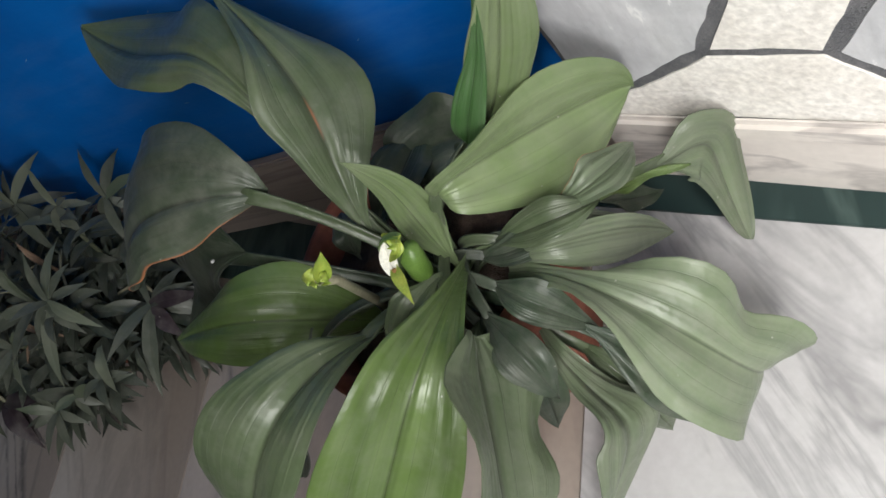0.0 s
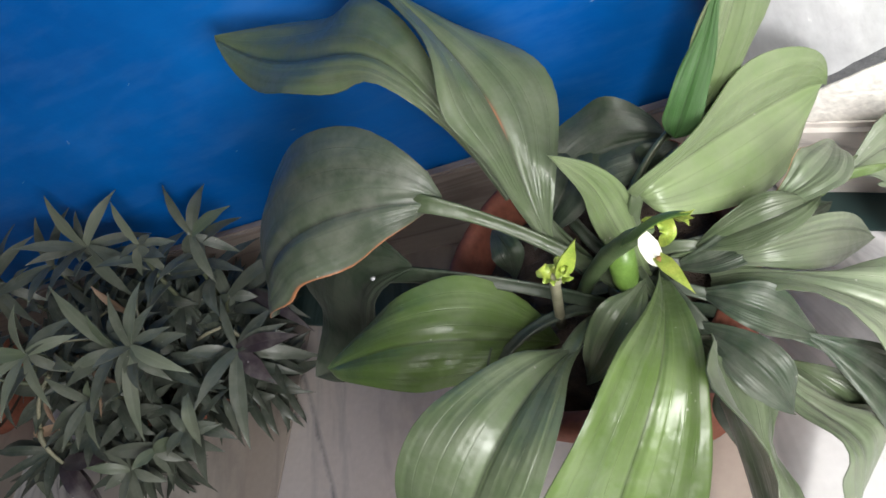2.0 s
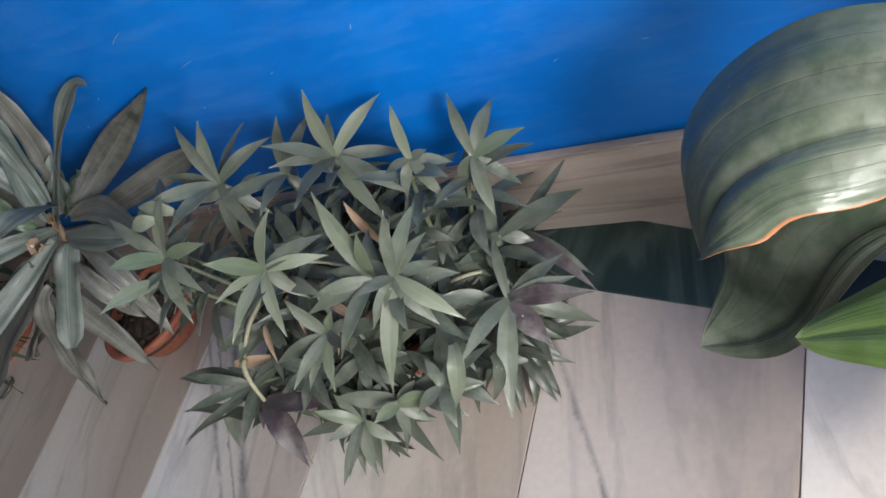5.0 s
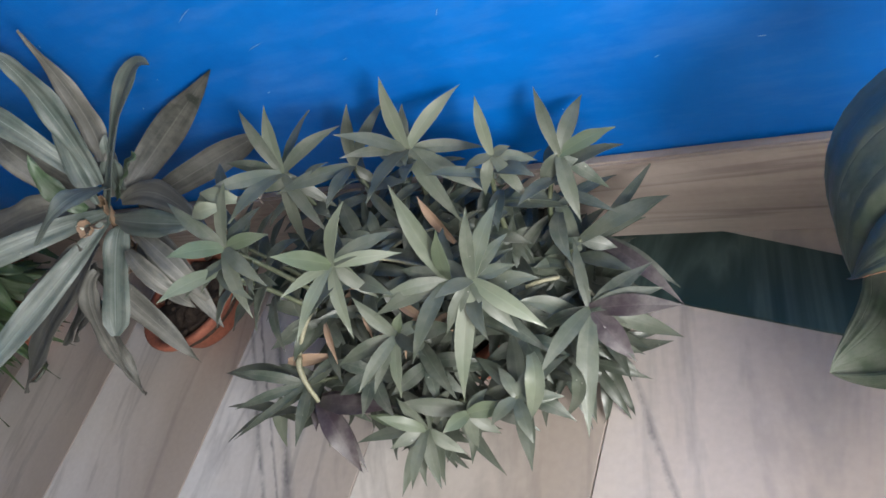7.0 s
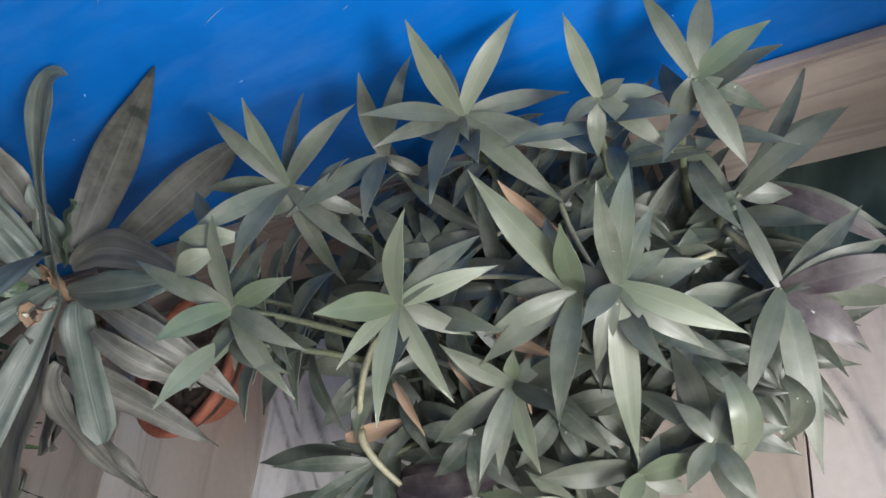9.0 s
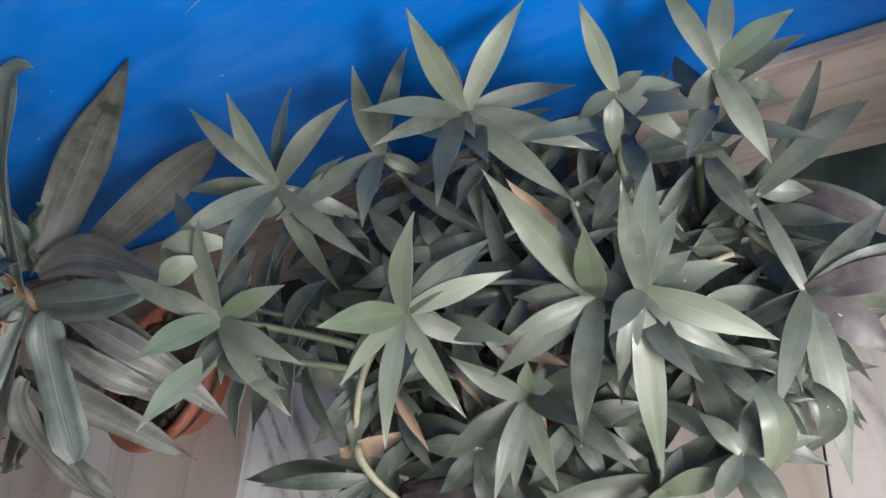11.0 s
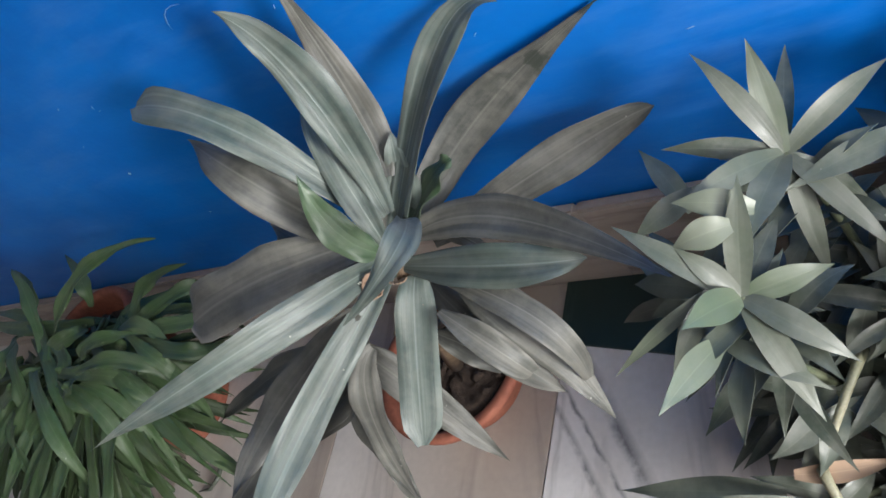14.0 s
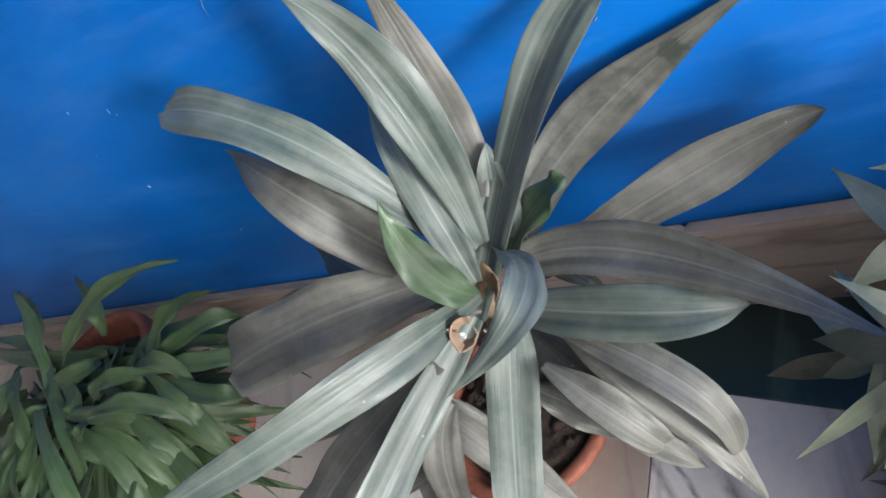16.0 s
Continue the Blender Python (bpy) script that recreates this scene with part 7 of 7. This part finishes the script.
leaf(grassy, (-1.209, -0.151, 0.220), (-1.192, -0.173, 0.185), (-1.260, -0.202, 0.087), 0.0189, (0.497, -0.857, 0.135), 'strap', 'grass_dark', 0.22, 0, 0)
leaf(grassy, (-1.011, -0.182, 0.220), (-0.946, -0.204, 0.208), (-0.967, -0.223, 0.129), 0.0189, (0.779, -0.341, 0.527), 'strap', 'grass_leaf', 0.22, 0, 0)
leaf(grassy, (-1.252, -0.156, 0.220), (-1.334, -0.200, 0.188), (-1.513, -0.275, 0.108), 0.0189, (-0.102, -0.554, 0.826), 'strap', 'grass_dark', 0.22, 0, 0)
leaf(grassy, (-1.051, -0.115, 0.220), (-0.990, -0.160, 0.194), (-0.965, -0.215, 0.131), 0.0153, (0.565, -0.218, 0.796), 'strap', 'grass_leaf', 0.22, 0, 0)
leaf(grassy, (-1.094, -0.148, 0.220), (-1.001, -0.174, 0.217), (-1.122, -0.165, 0.073), 0.0142, (0.818, -0.567, -0.094), 'strap', 'grass_dark', 0.22, 0, 0)
leaf(grassy, (-0.977, -0.161, 0.220), (-1.038, -0.205, 0.187), (-1.139, -0.277, 0.124), 0.0189, (0.005, -0.641, 0.767), 'strap', 'grass_leaf', 0.22, 0, 0)
leaf(grassy, (-1.082, -0.149, 0.220), (-1.002, -0.177, 0.206), (-1.018, -0.198, 0.121), 0.0153, (0.735, -0.283, 0.616), 'strap', 'grass_leaf', 0.22, 0, 0)
leaf(grassy, (-0.994, -0.170, 0.182), (-1.027, -0.182, 0.237), (-1.189, -0.181, 0.222), 0.020, (0.35, -0.40, 0.85), 'strap', 'grass_leaf', 0.20)
leaf(grassy, (-1.089, -0.188, 0.222), (-0.987, -0.198, 0.227), (-0.978, -0.196, 0.162), 0.020, (0.35, -0.40, 0.85), 'strap', 'grass_leaf', 0.20)
leaf(grassy, (-1.124, -0.193, 0.227), (-1.046, -0.219, 0.222), (-1.043, -0.224, 0.162), 0.020, (0.35, -0.40, 0.85), 'strap', 'grass_leaf', 0.20)
leaf(grassy, (-1.270, -0.135, 0.232), (-1.170, -0.201, 0.237), (-1.188, -0.262, 0.162), 0.020, (0.35, -0.40, 0.85), 'strap', 'grass_leaf', 0.20)
leaf(grassy, (-1.105, -0.117, 0.222), (-1.234, -0.104, 0.247), (-1.503, -0.081, 0.212), 0.020, (0.35, -0.40, 0.85), 'strap', 'grass_leaf', 0.20)
leaf(grassy, (-1.203, -0.187, 0.227), (-1.224, -0.220, 0.227), (-1.421, -0.239, 0.162), 0.020, (0.35, -0.40, 0.85), 'strap', 'grass_leaf', 0.20)
leaf(grassy, (-1.205, -0.209, 0.227), (-1.187, -0.238, 0.212), (-1.243, -0.283, 0.142), 0.020, (0.35, -0.40, 0.85), 'strap', 'grass_leaf', 0.20)
leaf(grassy, (-1.061, -0.197, 0.212), (-1.031, -0.228, 0.202), (-1.088, -0.257, 0.132), 0.020, (0.35, -0.40, 0.85), 'strap', 'grass_leaf', 0.20)
leaf(grassy, (-1.025, -0.184, 0.212), (-0.995, -0.205, 0.202), (-1.046, -0.227, 0.142), 0.020, (0.35, -0.40, 0.85), 'strap', 'grass_leaf', 0.20)
leaf(grassy, (-1.101, -0.129, 0.227), (-1.117, -0.161, 0.237), (-1.278, -0.167, 0.202), 0.020, (0.35, -0.40, 0.85), 'strap', 'grass_leaf', 0.20)
leaf(grassy, (-1.257, -0.193, 0.232), (-1.246, -0.159, 0.242), (-1.282, -0.122, 0.222), 0.020, (0.35, -0.40, 0.85), 'strap', 'grass_leaf', 0.20)
leaf(grassy, (-1.162, -0.142, 0.232), (-1.098, -0.183, 0.237), (-1.147, -0.206, 0.212), 0.020, (0.35, -0.40, 0.85), 'strap', 'grass_leaf', 0.20)
leaf(grassy, (-1.006, -0.157, 0.222), (-1.021, -0.162, 0.232), (-1.085, -0.161, 0.222), 0.020, (0.35, -0.40, 0.85), 'strap', 'grass_leaf', 0.20)


rs = random.Random(77)
for cx, cy, n_blades in ((-1.075, -0.150, 46), (-1.20, -0.165, 34)):
    for k in range(n_blades):
        # arching blades spread from the crown, few of them towards the wall
        a = -1.35 + 2.3 * rs.uniform(-1, 1)
        o = Vector((math.cos(a), math.sin(a), 0))
        c = Vector((cx, cy, 0.205)) + o * rs.uniform(0.0, 0.03) + Vector((rs.uniform(-0.02, 0.02), 0, rs.uniform(-0.01, 0.012)))
        L = rs.uniform(0.13, 0.24) * (0.6 if o.y > 0 else 1.0)
        drop = rs.uniform(0.02, 0.13)
        end = c + o * L - Vector((0, 0, drop))
        end.y = min(end.y, -0.02)
        side = Vector((-o.y, o.x, 0)) * rs.uniform(-0.03, 0.03)
        leaf(grassy, c, (c + end) / 2 + side + Vector((0, 0, 0.012 + 0.22 * drop)), end, rs.uniform(0.015, 0.021), o * 0.25 + side * 6 + Vector((0.15, -0.2, 0.9)), "strap", rs.choice(["grass_leaf", "grass_leaf", "grass_leaf", "grass_dark"]), 0.14, lop=0.0)

rs = random.Random(14)
thatch = bmesh.new()
for k in range(130):
    a = rs.uniform(0, math.tau)
    o = Vector((math.cos(a), math.sin(a), 0))
    c = Vector((-1.13, -0.190, 0.180)) + o * rs.uniform(0.0, 0.06) + Vector((rs.uniform(-0.05, 0.05), 0, 0))
    L = rs.uniform(0.12, 0.22) * (0.5 if o.y > 0.2 else 1.0)
    end = c + o * L + Vector((0, 0, rs.uniform(-0.13, -0.01)))
    top = (c + end) / 2 + Vector((0, 0, rs.uniform(0.006, 0.022)))
    leaf(grassy, c, top, end, rs.uniform(0.014, 0.020), Vector((0.1, -0.2, 1)), "strap", "grass_leaf", 0.25, into=thatch)
tagged(part("foliage", thatch, "grass_dark", grassy, "dense inner tuft of narrow green leaves"), kind="stuff")

for k in range(22):
    # blades that hang over the pot on the side of the next plant
    a = rs.uniform(-1.5, 0.25)
    o = Vector((math.cos(a), math.sin(a), 0))
    c = Vector((-1.09, -0.17, 0.215)) + o * rs.uniform(0.0, 0.03)
    end = c + o * rs.uniform(0.07, 0.13) - Vector((0, 0, rs.uniform(0.06, 0.15)))
    leaf(grassy, c, c.lerp(end, 0.5) + o * 0.012 + Vector((0, 0, 0.018)), end, rs.uniform(0.015, 0.020), o + Vector((0, 0, 1.1)), "strap", rs.choice(["grass_leaf", "grass_leaf", "grass_dark"]), 0.2)

# ---- chips and scratches in the blue paint
rs = random.Random(3)
for x, z, ln, turn, bow in ((-0.704, 0.446, 0.034, 0.5, 0.25), (-0.892, 0.406, 0.006, 1.2, 0.0), (-0.889, 0.400, 0.004, 0.3, 0.0), (-0.933, 0.419, 0.005, 0.8, 0.0), (-0.368, 0.287, 0.006, 0.1, 0.0),
                            (-0.379, 0.399, 0.030, 0.35, 0.03), (-0.243, 0.306, 0.006, 0.2, 0.0), (0.116, 0.240, 0.007, -0.1, 0.0), (0.037, 0.239, 0.005, 0.4, 0.0), (0.346, 0.241, 0.004, 0.5, 0.0),
                            (0.433, 0.256, 0.004, 0.0, 0.0), (-0.50, 0.338, 0.004, 0.7, 0.0), (-0.33, 0.345, 0.026, 0.2, 0.02), (-0.12, 0.33, 0.008, 0.9, 0.0), (-0.81, 0.36, 0.005, 0.2, 0.0),
                            (0.02, 0.36, 0.006, 0.3, 0.0), (-0.62, 0.42, 0.005, 1.0, 0.0), (-0.97, 0.37, 0.005, 0.4, 0.0), (0.20, 0.35, 0.005, 0.6, 0.0)):
    d = Vector((math.cos(turn), 0, math.sin(turn)))
    up = Vector((-d.z, 0, d.x))
    q = [Vector((x, -0.0004, z)) + d * ln * (t - 0.5) + up * ln * bow * (1 - (2 * t - 1) ** 2) for t in (0, 0.2, 0.4, 0.6, 0.8, 1)]
    part("scratch", tube_bm(q, [0.0001, 0.0003, 0.0004, 0.0004, 0.0003, 0.0001], 6), "chalk", wall, "pale scratch in the paint")

# ---- small litter
crumb = bmesh.new()
bmesh.ops.create_icosphere(crumb, subdivisions=2, radius=0.0017)
for v in crumb.verts:
    v.co = Vector((v.co.x * (1.2 + 0.2 * math.sin(v.co.y * 900)), v.co.y, v.co.z * 0.7)) + Vector((0.2868, -0.2183, 0.2840))
tagged(mesh_object("pebble", crumb, "stone_grey", smooth=True, origin=(0.2868, -0.2183, 0.2840)), "tiny white pebble resting on a broad green leaf", "pebble")
bit = mesh_object("dry_leaf", tube_bm([(-1.085, -0.215, 0.004), (-1.070, -0.222, 0.007), (-1.066, -0.238, 0.008), (-1.078, -0.252, 0.005), (-1.10, -0.256, 0.004)], [0.0012, 0.003, 0.0034, 0.0026, 0.0008], 7), "rosette_shade_dark", smooth=True)
tagged(bit, "curled dried dark leaf lying on the marble floor", "dry leaf")

# ---- floor slabs
EDGES = [-3.1, -2.83, -2.55, -2.28, -2.0, -1.72, -1.44, -1.165, -0.887, -0.60, -0.327, -0.054, 0.19, 0.46, 0.74, 1.02, 1.30, 1.58, 1.86]
for i, (a, b) in enumerate(zip(EDGES, EDGES[1:])):
    for y0, y1 in ((-0.92, 0.0), (-1.84, -0.92), (-2.76, -1.84)):
        pale = a > 0.4
        t = mesh_object("tile", box_bm(a + 0.0007, b - 0.0007, y0 + 0.0007, y1 - 0.0007, -0.02, 0.0, 0.0006), "marble_white" if pale else {-0.6: "marble_floor_veined", -0.054: "marble_floor_line"}.get(a, "marble_floor"), origin=(a, y0, 0))
        t.parent = floor
